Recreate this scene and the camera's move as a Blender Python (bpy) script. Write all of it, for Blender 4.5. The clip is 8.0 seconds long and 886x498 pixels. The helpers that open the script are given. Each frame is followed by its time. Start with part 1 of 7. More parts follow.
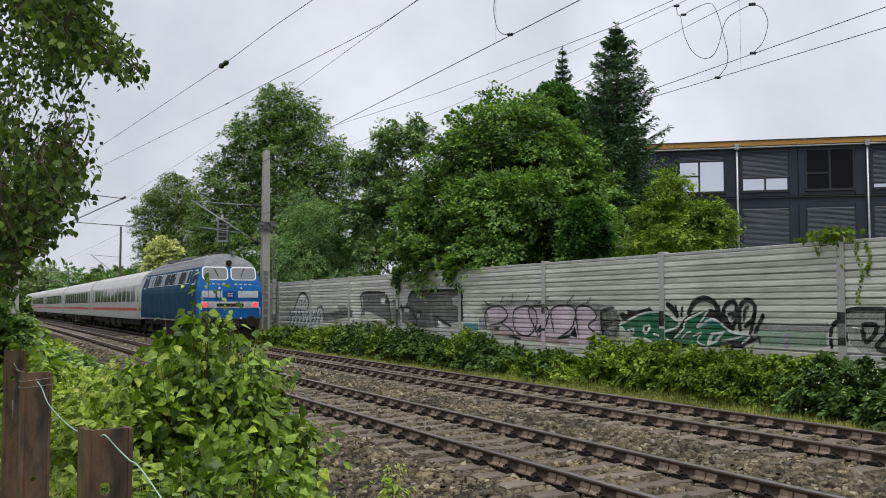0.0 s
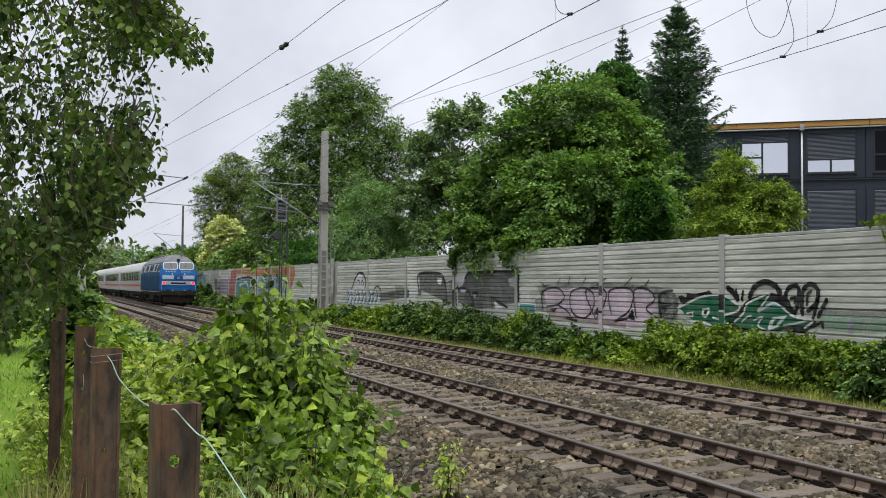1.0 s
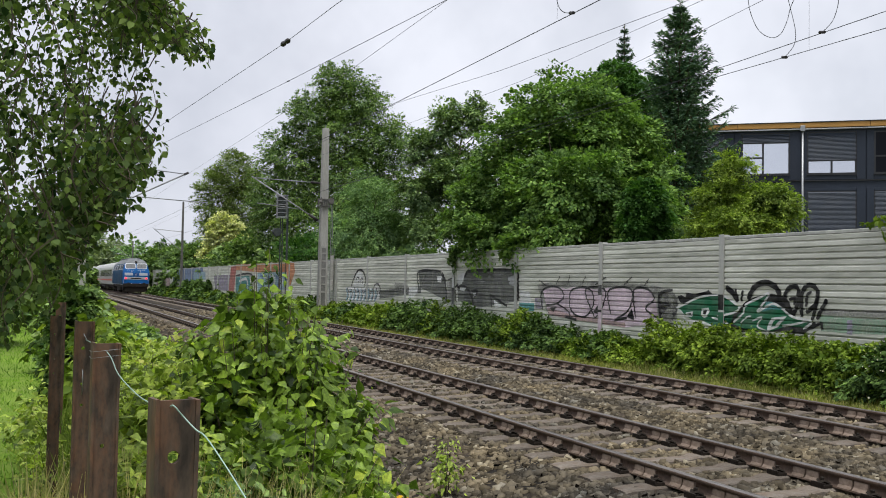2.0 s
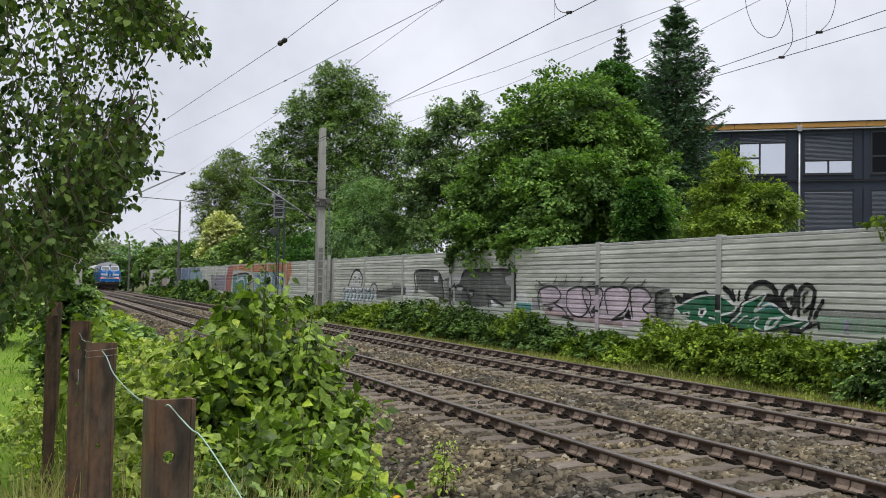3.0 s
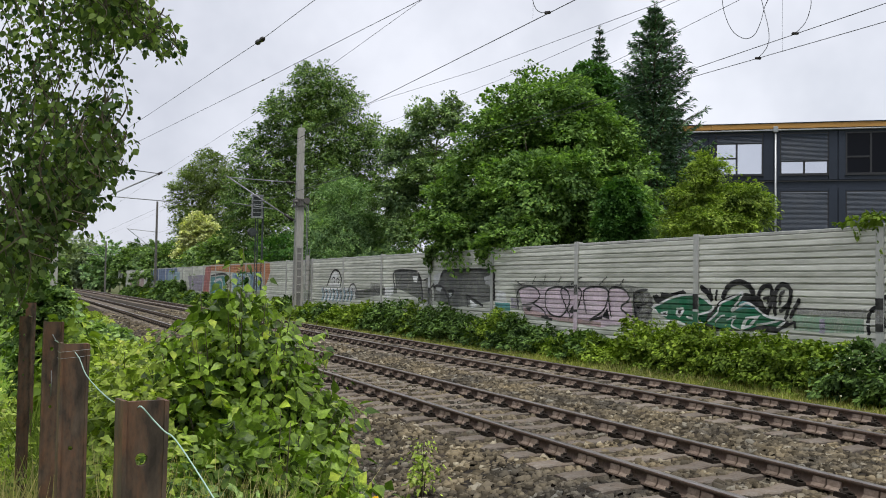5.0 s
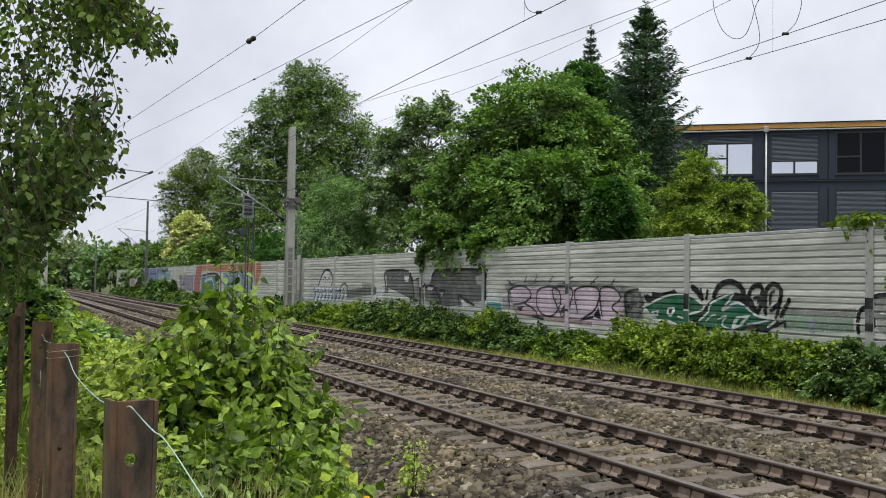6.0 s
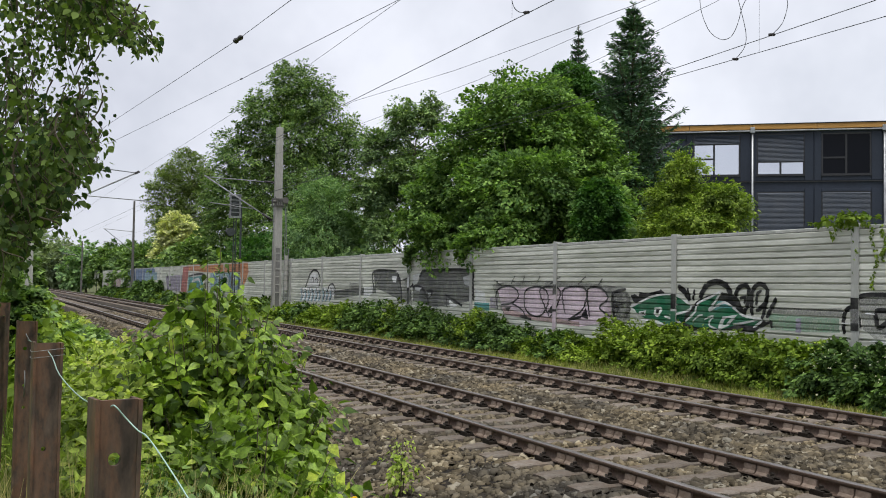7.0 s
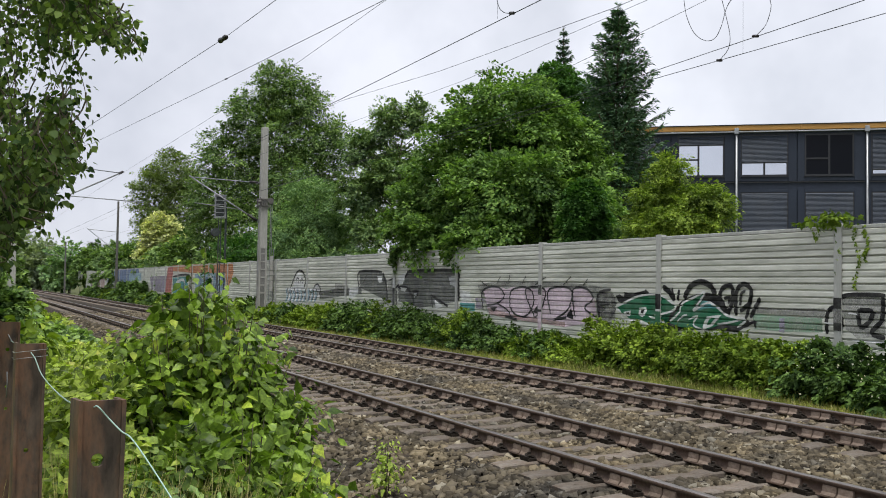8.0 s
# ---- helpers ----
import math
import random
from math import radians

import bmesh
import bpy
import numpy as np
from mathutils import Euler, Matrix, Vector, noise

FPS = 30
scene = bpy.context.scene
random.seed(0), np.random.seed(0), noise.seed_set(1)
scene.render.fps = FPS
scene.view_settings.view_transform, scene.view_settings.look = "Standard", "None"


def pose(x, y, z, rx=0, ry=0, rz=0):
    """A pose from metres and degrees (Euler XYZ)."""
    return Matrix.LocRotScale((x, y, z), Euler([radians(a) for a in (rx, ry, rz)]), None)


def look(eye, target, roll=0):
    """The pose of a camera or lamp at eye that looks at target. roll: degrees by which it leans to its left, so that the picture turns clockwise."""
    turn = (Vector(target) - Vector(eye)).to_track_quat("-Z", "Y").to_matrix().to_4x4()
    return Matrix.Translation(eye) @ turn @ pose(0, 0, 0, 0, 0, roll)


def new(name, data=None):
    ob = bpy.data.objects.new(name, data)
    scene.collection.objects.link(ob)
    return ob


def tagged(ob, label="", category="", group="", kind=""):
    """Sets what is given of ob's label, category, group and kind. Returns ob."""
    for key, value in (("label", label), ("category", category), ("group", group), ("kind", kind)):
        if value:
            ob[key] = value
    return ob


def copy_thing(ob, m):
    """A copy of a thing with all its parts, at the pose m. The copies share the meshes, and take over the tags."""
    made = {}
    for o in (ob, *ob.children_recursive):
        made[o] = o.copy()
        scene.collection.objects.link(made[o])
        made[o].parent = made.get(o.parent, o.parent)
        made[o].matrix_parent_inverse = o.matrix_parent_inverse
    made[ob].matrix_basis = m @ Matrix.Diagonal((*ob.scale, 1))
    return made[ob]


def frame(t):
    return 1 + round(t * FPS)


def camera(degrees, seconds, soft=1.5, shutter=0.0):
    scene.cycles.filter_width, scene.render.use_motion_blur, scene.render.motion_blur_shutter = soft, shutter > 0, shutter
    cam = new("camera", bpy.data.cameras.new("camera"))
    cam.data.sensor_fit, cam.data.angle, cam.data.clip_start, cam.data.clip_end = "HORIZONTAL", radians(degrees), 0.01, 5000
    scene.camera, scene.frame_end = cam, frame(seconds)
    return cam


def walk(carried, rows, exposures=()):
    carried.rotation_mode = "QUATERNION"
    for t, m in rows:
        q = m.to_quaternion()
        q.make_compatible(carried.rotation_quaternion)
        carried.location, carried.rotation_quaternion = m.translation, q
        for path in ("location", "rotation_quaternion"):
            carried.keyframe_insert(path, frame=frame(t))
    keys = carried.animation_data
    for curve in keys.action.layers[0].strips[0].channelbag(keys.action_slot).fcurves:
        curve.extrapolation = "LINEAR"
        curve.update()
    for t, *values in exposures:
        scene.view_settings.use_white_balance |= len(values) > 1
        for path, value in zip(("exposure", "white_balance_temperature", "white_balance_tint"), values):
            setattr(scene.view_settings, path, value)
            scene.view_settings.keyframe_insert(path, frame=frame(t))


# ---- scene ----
cam = camera(50.8, 8.0, soft=1.0)
EYE = 1.723


def shot(x, y, z, yaw, pitch, roll):
    return pose(x, y, EYE + z, 90 + pitch, 0, yaw) @ pose(0, 0, 0, 0, 0, roll)


EXPOSURES = [(0.0, 1.25), (0.5, 1.33), (1.0, 1.38), (3.0, 1.38), (6.0, 1.40), (8.0, 1.42)]
PATH = [(0.0, -0.009, -0.02, 0.009, -26.5, 3.5, 0.0), (0.5, -0.023, -0.043, 0.01, -23.64, 2.68, 0.15),
        (1.0, -0.026, -0.038, 0.012, -23.03, 2.3, 0.58), (1.5, -0.028, -0.043, 0.014, -22.95, 2.17, 0.96),
        (3.0, -0.022, -0.025, 0.01, -23.22, 2.17, 1.06), (3.5, -0.021, -0.034, 0.013, -23.58, 2.16, 1.08),
        (4.0, -0.017, -0.031, 0.012, -23.82, 2.16, 1.06), (4.5, -0.013, -0.017, 0.009, -24.16, 2.19, 1.0),
        (6.0, -0.007, -0.005, 0.007, -25.03, 2.19, 0.95), (6.5, -0.005, -0.009, 0.007, -25.28, 2.2, 0.95),
        (7.0, -0.001, 0.004, 0.001, -25.78, 2.23, 0.93), (7.5, -0.003, 0.002, 0.002, -26.26, 2.25, 0.94),
        (8.0, 0.0, 0.0, 0.0, -26.66, 2.27, 0.88)]
walk(cam, [(t, shot(*v)) for t, *v in PATH], EXPOSURES)

# ---- world and light: a bright overcast sky ----
world = bpy.data.worlds.new("overcast")
scene.world = world
world.use_nodes = True
wn, wl = world.node_tree.nodes, world.node_tree.links
bg = wn["Background"]
sky = wn.new("ShaderNodeTexSky")
sky.sky_type, sky.sun_disc = 'NISHITA', False
sky.sun_elevation, sky.sun_rotation = radians(75), radians(200)
dim = wn.new("ShaderNodeVectorMath")
dim.operation = 'SCALE'
dim.inputs["Scale"].default_value = 0.1
wl.new(sky.outputs[0], dim.inputs[0])
cloud = wn.new("ShaderNodeTexNoise")
cloud.inputs["Scale"].default_value, cloud.inputs["Detail"].default_value, cloud.inputs["Roughness"].default_value = 4.0, 5.0, 0.55
cramp = wn.new("ShaderNodeValToRGB")
cramp.color_ramp.elements[0].position, cramp.color_ramp.elements[0].color = 0.32, (0.63, 0.655, 0.735, 1)
cramp.color_ramp.elements[1].position, cramp.color_ramp.elements[1].color = 0.64, (0.875, 0.895, 0.98, 1)
wl.new(cloud.outputs["Fac"], cramp.inputs[0])
veil = wn.new("ShaderNodeMixRGB")
veil.inputs[0].default_value = 0.92
wl.new(dim.outputs[0], veil.inputs[1])
wl.new(cramp.outputs[0], veil.inputs[2])
# the cloud is thinner towards the building's side
way = wn.new("ShaderNodeTexCoord")
sep = wn.new("ShaderNodeSeparateXYZ")
wl.new(way.outputs["Generated"], sep.inputs[0])
thin = wn.new("ShaderNodeValToRGB")
thin.color_ramp.elements[0].position, thin.color_ramp.elements[0].color = 0.0, (0.93, 0.93, 0.94, 1)
thin.color_ramp.elements[1].position, thin.color_ramp.elements[1].color = 0.8, (1.08, 1.08, 1.07, 1)
wl.new(sep.outputs[0], thin.inputs[0])
both = wn.new("ShaderNodeMixRGB")
both.blend_type = 'MULTIPLY'
both.inputs[0].default_value = 1.0
wl.new(veil.outputs[0], both.inputs[1])
wl.new(thin.outputs[0], both.inputs[2])
wl.new(both.outputs[0], bg.inputs[0])
bg.inputs[1].default_value = 0.41

sun_data = bpy.data.lights.new("sun", 'SUN')
sun_data.energy, sun_data.angle, sun_data.color = 1.5, radians(35), (0.97, 0.97, 0.94)
sun = new("sun", sun_data)
sun.matrix_world = look((0, 0, 50), (5, 12, 0))

# ---- materials ----
def ramp_pair(nt, fac, a, b, lo=0.3, hi=0.7):
    r = nt.nodes.new("ShaderNodeValToRGB")
    r.color_ramp.elements[0].position, r.color_ramp.elements[0].color = lo, (*a, 1)
    r.color_ramp.elements[1].position, r.color_ramp.elements[1].color = hi, (*b, 1)
    nt.links.new(fac, r.inputs[0])
    return r.outputs[0]


def noise_tex(nt, scale, detail=4.0, stretch=None, rough=0.6):
    n = nt.nodes.new("ShaderNodeTexNoise")
    n.inputs["Scale"].default_value, n.inputs["Detail"].default_value, n.inputs["Roughness"].default_value = scale, detail, rough
    co = nt.nodes.new("ShaderNodeTexCoord")
    if stretch:
        mp = nt.nodes.new("ShaderNodeMapping")
        mp.inputs["Scale"].default_value = stretch
        nt.links.new(co.outputs["Object"], mp.inputs["Vector"])
        nt.links.new(mp.outputs[0], n.inputs["Vector"])
    else:
        nt.links.new(co.outputs["Object"], n.inputs["Vector"])
    return n.outputs["Fac"]


def mix(nt, fac, a, b, how='MIX'):
    m = nt.nodes.new("ShaderNodeMixRGB")
    m.blend_type = how
    for slot, v in ((0, fac), (1, a), (2, b)):
        if hasattr(v, "is_output"):
            nt.links.new(v, m.inputs[slot])
        else:
            m.inputs[slot].default_value = v if slot == 0 else (*v, 1)
    return m.outputs[0]


def surface(name, a, b, fine=40.0, broad=1.5, dirt=None, dirt_amount=0.5, rough=0.7, metal=0.0, bump=0.2, stretch=None,
            spread=0.0, coat=0.0, bump_dist=0.01):
    """A surface with grain at two scales, an optional layer of dirt, and a spread from piece to piece."""
    m = bpy.data.materials.new(name)
    m.use_nodes = True
    nt = m.node_tree
    p = nt.nodes["Principled BSDF"]
    f1, f2 = noise_tex(nt, fine, 5.0, stretch), noise_tex(nt, broad, 4.0, stretch)
    c = ramp_pair(nt, f1, a, b)
    tone = ramp_pair(nt, f2, (0.72, 0.72, 0.72), (1.15, 1.15, 1.15))
    c = mix(nt, 1.0, c, tone, 'MULTIPLY')
    if dirt:
        f3 = noise_tex(nt, broad * 2.7, 6.0, stretch, 0.7)
        k = ramp_pair(nt, f3, (0, 0, 0), (dirt_amount,) * 3, 0.42, 0.68)
        c = mix(nt, k, c, dirt)
    if spread:
        info = nt.nodes.new("ShaderNodeObjectInfo")
        k = ramp_pair(nt, info.outputs["Random"], (1 - spread,) * 3, (1 + spread,) * 3, 0, 1)
        c = mix(nt, 1.0, c, k, 'MULTIPLY')
    nt.links.new(c, p.inputs["Base Color"])
    p.inputs["Metallic"].default_value = metal
    p.inputs["Specular IOR Level"].default_value = 0.3 if rough < 0.6 else 0.2
    r = ramp_pair(nt, f2, (max(rough - 0.12, 0.03),) * 3, (min(rough + 0.12, 1),) * 3)
    nt.links.new(r, p.inputs["Roughness"])
    p.inputs["Coat Weight"].default_value = coat
    if bump:
        bn = nt.nodes.new("ShaderNodeBump")
        bn.inputs["Strength"].default_value, bn.inputs["Distance"].default_value = bump, bump_dist
        nt.links.new(f1, bn.inputs["Height"])
        nt.links.new(bn.outputs[0], p.inputs["Normal"])
    return m


def leafy(name, dark, light, glow=0.3, rough=0.5, broad=0.35, tip=None, near=False):
    """Leaves: each one its own tone, drifts of tone through the crown, light passing through the blade."""
    m = bpy.data.materials.new(name)
    m.use_nodes = True
    nt = m.node_tree
    p = nt.nodes["Principled BSDF"]
    geo = nt.nodes.new("ShaderNodeNewGeometry")
    c = ramp_pair(nt, geo.outputs["Random Per Island"], tuple(k * (0.6 if near else 1.0) for k in dark), tuple(k * (1.1 if near else 1.06) for k in light), 0.0, 1.0)
    if tip:
        k = ramp_pair(nt, geo.outputs["Random Per Island"], (0, 0, 0), (0.8,) * 3, 0.9, 0.97)
        c = mix(nt, k, c, tip)
    tone = ramp_pair(nt, noise_tex(nt, broad, 3.0), (0.7, 0.72, 0.75), (1.25, 1.2, 1.05), 0.35, 0.65)
    c = mix(nt, 1.0, c, tone, 'MULTIPLY')
    # veins and blotches on large leaves, sprays of older and younger leaves in crowns
    fine = ramp_pair(nt, noise_tex(nt, 38.0 if near else 2.4, 4.0), (0.62, 0.64, 0.66), (1.28, 1.24, 1.1), 0.36, 0.64)
    c = mix(nt, 1.0, c, fine, 'MULTIPLY')
    nt.links.new(c, p.inputs["Base Color"])
    p.inputs["Roughness"].default_value = rough if near else max(rough, 0.65)
    p.inputs["Specular IOR Level"].default_value = 0.22 if near else 0.10
    tr = nt.nodes.new("ShaderNodeBsdfTranslucent")
    nt.links.new(mix(nt, 1.0, c, (1.3, 1.5, 0.6), 'MULTIPLY'), tr.inputs[0])
    mx = nt.nodes.new("ShaderNodeMixShader")
    mx.inputs[0].default_value = glow
    nt.links.new(p.outputs[0], mx.inputs[1])
    nt.links.new(tr.outputs[0], mx.inputs[2])
    nt.links.new(mx.outputs[0], nt.nodes["Material Output"].inputs[0])
    return m


def plain(name, col, rough=0.5, metal=0.0, emit=0.0, coat=0.0):
    m = bpy.data.materials.new(name)
    m.use_nodes = True
    p = m.node_tree.nodes["Principled BSDF"]
    p.inputs["Base Color"].default_value = (*col, 1)
    p.inputs["Roughness"].default_value, p.inputs["Metallic"].default_value = rough, metal
    p.inputs["Coat Weight"].default_value = coat
    if emit:
        p.inputs["Emission Color"].default_value, p.inputs["Emission Strength"].default_value = (*col, 1), emit
    return m


M_GROUND = surface("meadow_soil", (0.035, 0.055, 0.015), (0.10, 0.12, 0.04), 30, 0.4, (0.14, 0.11, 0.06), 0.6, 0.9, bump=0.6, bump_dist=0.03)
M_LAWN = surface("lawn", (0.085, 0.165, 0.011), (0.165, 0.265, 0.022), 60, 0.8, (0.20, 0.22, 0.07), 0.35, 0.9, bump=0.6, bump_dist=0.02)
# nearly black, so the bed's colour carries the shade in gaps between stones
M_BED = surface("shaded_ballast_bed", (0.005, 0.004, 0.003), (0.028, 0.023, 0.018), 22, 0.7, (0.10, 0.075, 0.05), 0.6, 0.95, bump=1.0, bump_dist=0.04)
M_STONE = leafy("ballast_stone", (0.036, 0.030, 0.023), (0.172, 0.146, 0.115), 0.0, 0.9, 0.5, (0.27, 0.25, 0.22))
M_SLEEPER = surface("sleeper_concrete", (0.100, 0.084, 0.070), (0.175, 0.150, 0.125), 25, 2.0, (0.11, 0.075, 0.05), 0.7, 0.9, bump=0.4, spread=0.2)
M_RAIL = surface("rusty_rail", (0.082, 0.058, 0.045), (0.155, 0.112, 0.088), 30, 1.2, (0.11, 0.065, 0.042), 0.5, 0.75, 0.2, bump=0.25)
M_RUN = surface("rail_running_face", (0.20, 0.18, 0.17), (0.34, 0.31, 0.29), 15, 0.6, (0.12, 0.08, 0.05), 0.5, 0.35, 0.8, bump=0.05, stretch=(6, 0.4, 6))
M_DAMPER = surface("rusty_damper", (0.165, 0.124, 0.096), (0.265, 0.205, 0.165), 30, 2.0, (0.085, 0.055, 0.038), 0.5, 0.8, 0.1, bump=0.3, spread=0.2)
M_CLIP = surface("dark_fastening", (0.010, 0.008, 0.006), (0.034, 0.026, 0.020), 40, 3, None, 0, 0.8, 0.2, bump=0.2)
M_PANEL = surface("grey_barrier_panel", (0.51, 0.518, 0.455), (0.65, 0.655, 0.585), 9, 0.5, (0.22, 0.23, 0.185), 0.6, 0.75, bump=0.12, stretch=(1, 0.35, 2.5), spread=0.06)
M_POST = surface("grey_barrier_post", (0.40, 0.41, 0.385), (0.50, 0.50, 0.47), 12, 1.0, (0.26, 0.26, 0.22), 0.5, 0.7, bump=0.1, stretch=(2, 2, 0.4))
M_CONC = surface("mast_concrete", (0.34, 0.33, 0.30), (0.46, 0.45, 0.41), 14, 0.7, (0.22, 0.21, 0.19), 0.5, 0.85, bump=0.25, stretch=(2, 2, 0.3))
M_RECESS = surface("concrete_with_painted_shade", (0.15, 0.145, 0.135), (0.22, 0.215, 0.20), 14, 1, None, 0, 0.9, bump=0.2)
M_STEEL = surface("galvanised_steel", (0.22, 0.23, 0.23), (0.36, 0.37, 0.37), 20, 2, (0.12, 0.10, 0.08), 0.4, 0.55, 0.6, bump=0.1)
M_DARKCLAMP = surface("weathered_clamp_steel", (0.10, 0.10, 0.095), (0.20, 0.195, 0.185), 20, 2, (0.10, 0.07, 0.05), 0.5, 0.7, 0.3, bump=0.15)
M_WIRE = plain("weathered_copper_wire", (0.045, 0.05, 0.055), 0.6, 0.3)
M_PORC = plain("brown_porcelain", (0.018, 0.014, 0.013), 0.5)
M_DARKSTEEL = surface("dark_signal_steel", (0.035, 0.042, 0.040), (0.080, 0.090, 0.086), 20, 2, None, 0, 0.6, 0.2, bump=0.1)
M_POSTRUST = surface("rusty_brown_steel", (0.038, 0.030, 0.024), (0.125, 0.092, 0.070), 30, 6, (0.24, 0.115, 0.062), 0.6, 0.75, 0.15, bump=0.4, stretch=(1, 1, 0.35), bump_dist=0.004)
M_FENCEWIRE = plain("pale_green_wire", (0.27, 0.39, 0.34), 0.5, 0.2)
M_FACADE = surface("anthracite_facade", (0.019, 0.026, 0.041), (0.028, 0.036, 0.054), 10, 0.4, None, 0, 0.55, bump=0.05)
M_SHUTTER = surface("grey_roller_shutter", (0.034, 0.044, 0.062), (0.046, 0.058, 0.080), 10, 0.6, None, 0, 0.5, 0.1, bump=0.05)
M_FRAME = plain("black_window_frame", (0.018, 0.019, 0.022), 0.45)
M_FASCIA = surface("orange_timber_fascia", (0.42, 0.22, 0.06), (0.58, 0.32, 0.10), 12, 0.8, (0.30, 0.16, 0.05), 0.4, 0.6, bump=0.1, stretch=(0.3, 0.3, 4))
M_ZINC = surface("zinc_pipe", (0.30, 0.31, 0.32), (0.42, 0.43, 0.44), 10, 1.5, None, 0, 0.45, 0.6, bump=0.05)
M_BARK = surface("brown_bark", (0.045, 0.035, 0.025), (0.12, 0.095, 0.07), 14, 2, (0.06, 0.07, 0.03), 0.5, 0.95, bump=0.7, stretch=(2, 2, 0.4))
# darker copy of the loco blue: side shade put into the colour, plus grime
M_SHADEDBLUE = surface("shaded_grimy_blue_paint", (0.003, 0.042, 0.105), (0.005, 0.060, 0.14), 4, 0.7, (0.008, 0.036, 0.062), 0.7, 0.6, bump=0.02)
M_SHADEDBLUE.node_tree.nodes["Principled BSDF"].inputs["Specular IOR Level"].default_value = 0.08
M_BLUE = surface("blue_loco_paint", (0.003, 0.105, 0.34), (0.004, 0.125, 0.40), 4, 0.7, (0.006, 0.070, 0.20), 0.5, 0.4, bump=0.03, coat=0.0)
M_ROOF = surface("silver_roof_paint", (0.13, 0.14, 0.15), (0.20, 0.21, 0.22), 8, 0.8, (0.06, 0.06, 0.06), 0.6, 0.55, 0.2, bump=0.06)
M_WHITE = surface("coach_white_paint", (0.46, 0.465, 0.465), (0.55, 0.555, 0.555), 5, 0.6, (0.42, 0.41, 0.39), 0.4, 0.4, bump=0.03, coat=0.3)
M_COACHROOF = surface("coach_grey_roof", (0.38, 0.38, 0.375), (0.46, 0.46, 0.455), 5, 0.6, (0.34, 0.33, 0.32), 0.5, 0.55, bump=0.03)
M_RED = surface("traffic_red_paint", (0.50, 0.035, 0.02), (0.58, 0.05, 0.03), 5, 0.7, None, 0, 0.4, bump=0.02)
M_UNDER = surface("grimy_underframe", (0.012, 0.011, 0.010), (0.035, 0.030, 0.026), 15, 1.5, (0.06, 0.045, 0.03), 0.4, 0.85, 0.1, bump=0.3)
M_GREYSKIRT = surface("light_grey_skirt", (0.36, 0.36, 0.35), (0.46, 0.46, 0.44), 8, 1, (0.16, 0.14, 0.12), 0.6, 0.6, bump=0.05)
M_GLASS = plain("dark_reflective_glass", (0.012, 0.014, 0.016), 0.08, 0.0)
M_GLASS.node_tree.nodes["Principled BSDF"].inputs["Specular IOR Level"].default_value = 0.22
M_VENT = plain("grey_vent_glass", (0.09, 0.095, 0.10), 0.3)
M_RIM = plain("white_window_rim", (0.80, 0.83, 0.86), 0.4)
M_DARKPANE = plain("shaded_window_glass", (0.004, 0.005, 0.008), 0.08)
M_LOCOPANE = plain("dull_dark_glass", (0.014, 0.016, 0.018), 0.55)
M_LOCOPANE.node_tree.nodes["Principled BSDF"].inputs["Specular IOR Level"].default_value = 0.06
M_DARKPANE.node_tree.nodes["Principled BSDF"].inputs["Specular IOR Level"].default_value = 0.12
M_CABGLASS = plain("pale_cab_glass", (0.20, 0.205, 0.205), 0.10, 0.0)
M_MIRRORGLASS = plain("sky_mirroring_glass", (0.62, 0.65, 0.70), 0.03, 0.95)
M_SILVER = plain("silver_trim", (0.55, 0.56, 0.57), 0.4, 0.3)
M_PALE = plain("pale_blue_white_panel", (0.44, 0.48, 0.53), 0.5)
M_TAIL = plain("red_tail_lamp", (1.0, 0.03, 0.06), 0.3, 0.0, 0.7)
M_LAMP = plain("unlit_lamp_glass", (0.45, 0.45, 0.43), 0.15)
M_SIGNWHITE = plain("white_sign", (0.7, 0.7, 0.68), 0.5)

L_MAPLE = leafy("maple_leaves", (0.044, 0.104, 0.030), (0.215, 0.345, 0.098), 0.30, broad=0.5)
L_OAK = leafy("dark_tree_leaves", (0.034, 0.080, 0.028), (0.205, 0.310, 0.105), 0.27, broad=0.35)
L_DEEP = leafy("deep_green_leaves", (0.050, 0.105, 0.046), (0.245, 0.355, 0.145), 0.27, broad=0.4)
L_OVERGROWN = leafy("climbing_leaves", (0.030, 0.085, 0.020), (0.085, 0.19, 0.050), 0.25, broad=0.5)
L_WILLOW = leafy("grey_green_leaves", (0.080, 0.160, 0.074), (0.250, 0.380, 0.180), 0.30, broad=0.5)
L_LIME = leafy("yellow_green_leaves", (0.065, 0.120, 0.018), (0.270, 0.360, 0.075), 0.32, broad=0.6)
L_FIR = leafy("fir_needles", (0.036, 0.086, 0.058), (0.140, 0.235, 0.155), 0.12, 0.6, broad=0.7)
L_VINE = leafy("fresh_vine_leaves", (0.025, 0.075, 0.018), (0.070, 0.160, 0.038), 0.28, broad=0.8)
L_CREAM = leafy("cream_blossom", (0.26, 0.32, 0.11), (0.74, 0.74, 0.44), 0.25, broad=0.8)
L_BUSH = leafy("fresh_shrub_leaves", (0.040, 0.088, 0.014), (0.26, 0.395, 0.062), 0.30, 0.42, broad=1.6, tip=(0.42, 0.50, 0.08), near=True)
L_WEED = leafy("pale_weed_leaves", (0.125, 0.20, 0.028), (0.46, 0.58, 0.125), 0.32, 0.5, broad=1.4, tip=(0.40, 0.40, 0.12), near=True)
L_BRAMBLE = leafy("bramble_leaves", (0.060, 0.135, 0.040), (0.30, 0.44, 0.15), 0.28, 0.4, broad=1.5, near=True)
L_HEDGE = leafy("lineside_bramble_leaves", (0.012, 0.034, 0.010), (0.130, 0.220, 0.062), 0.16, 0.45, broad=0.6)
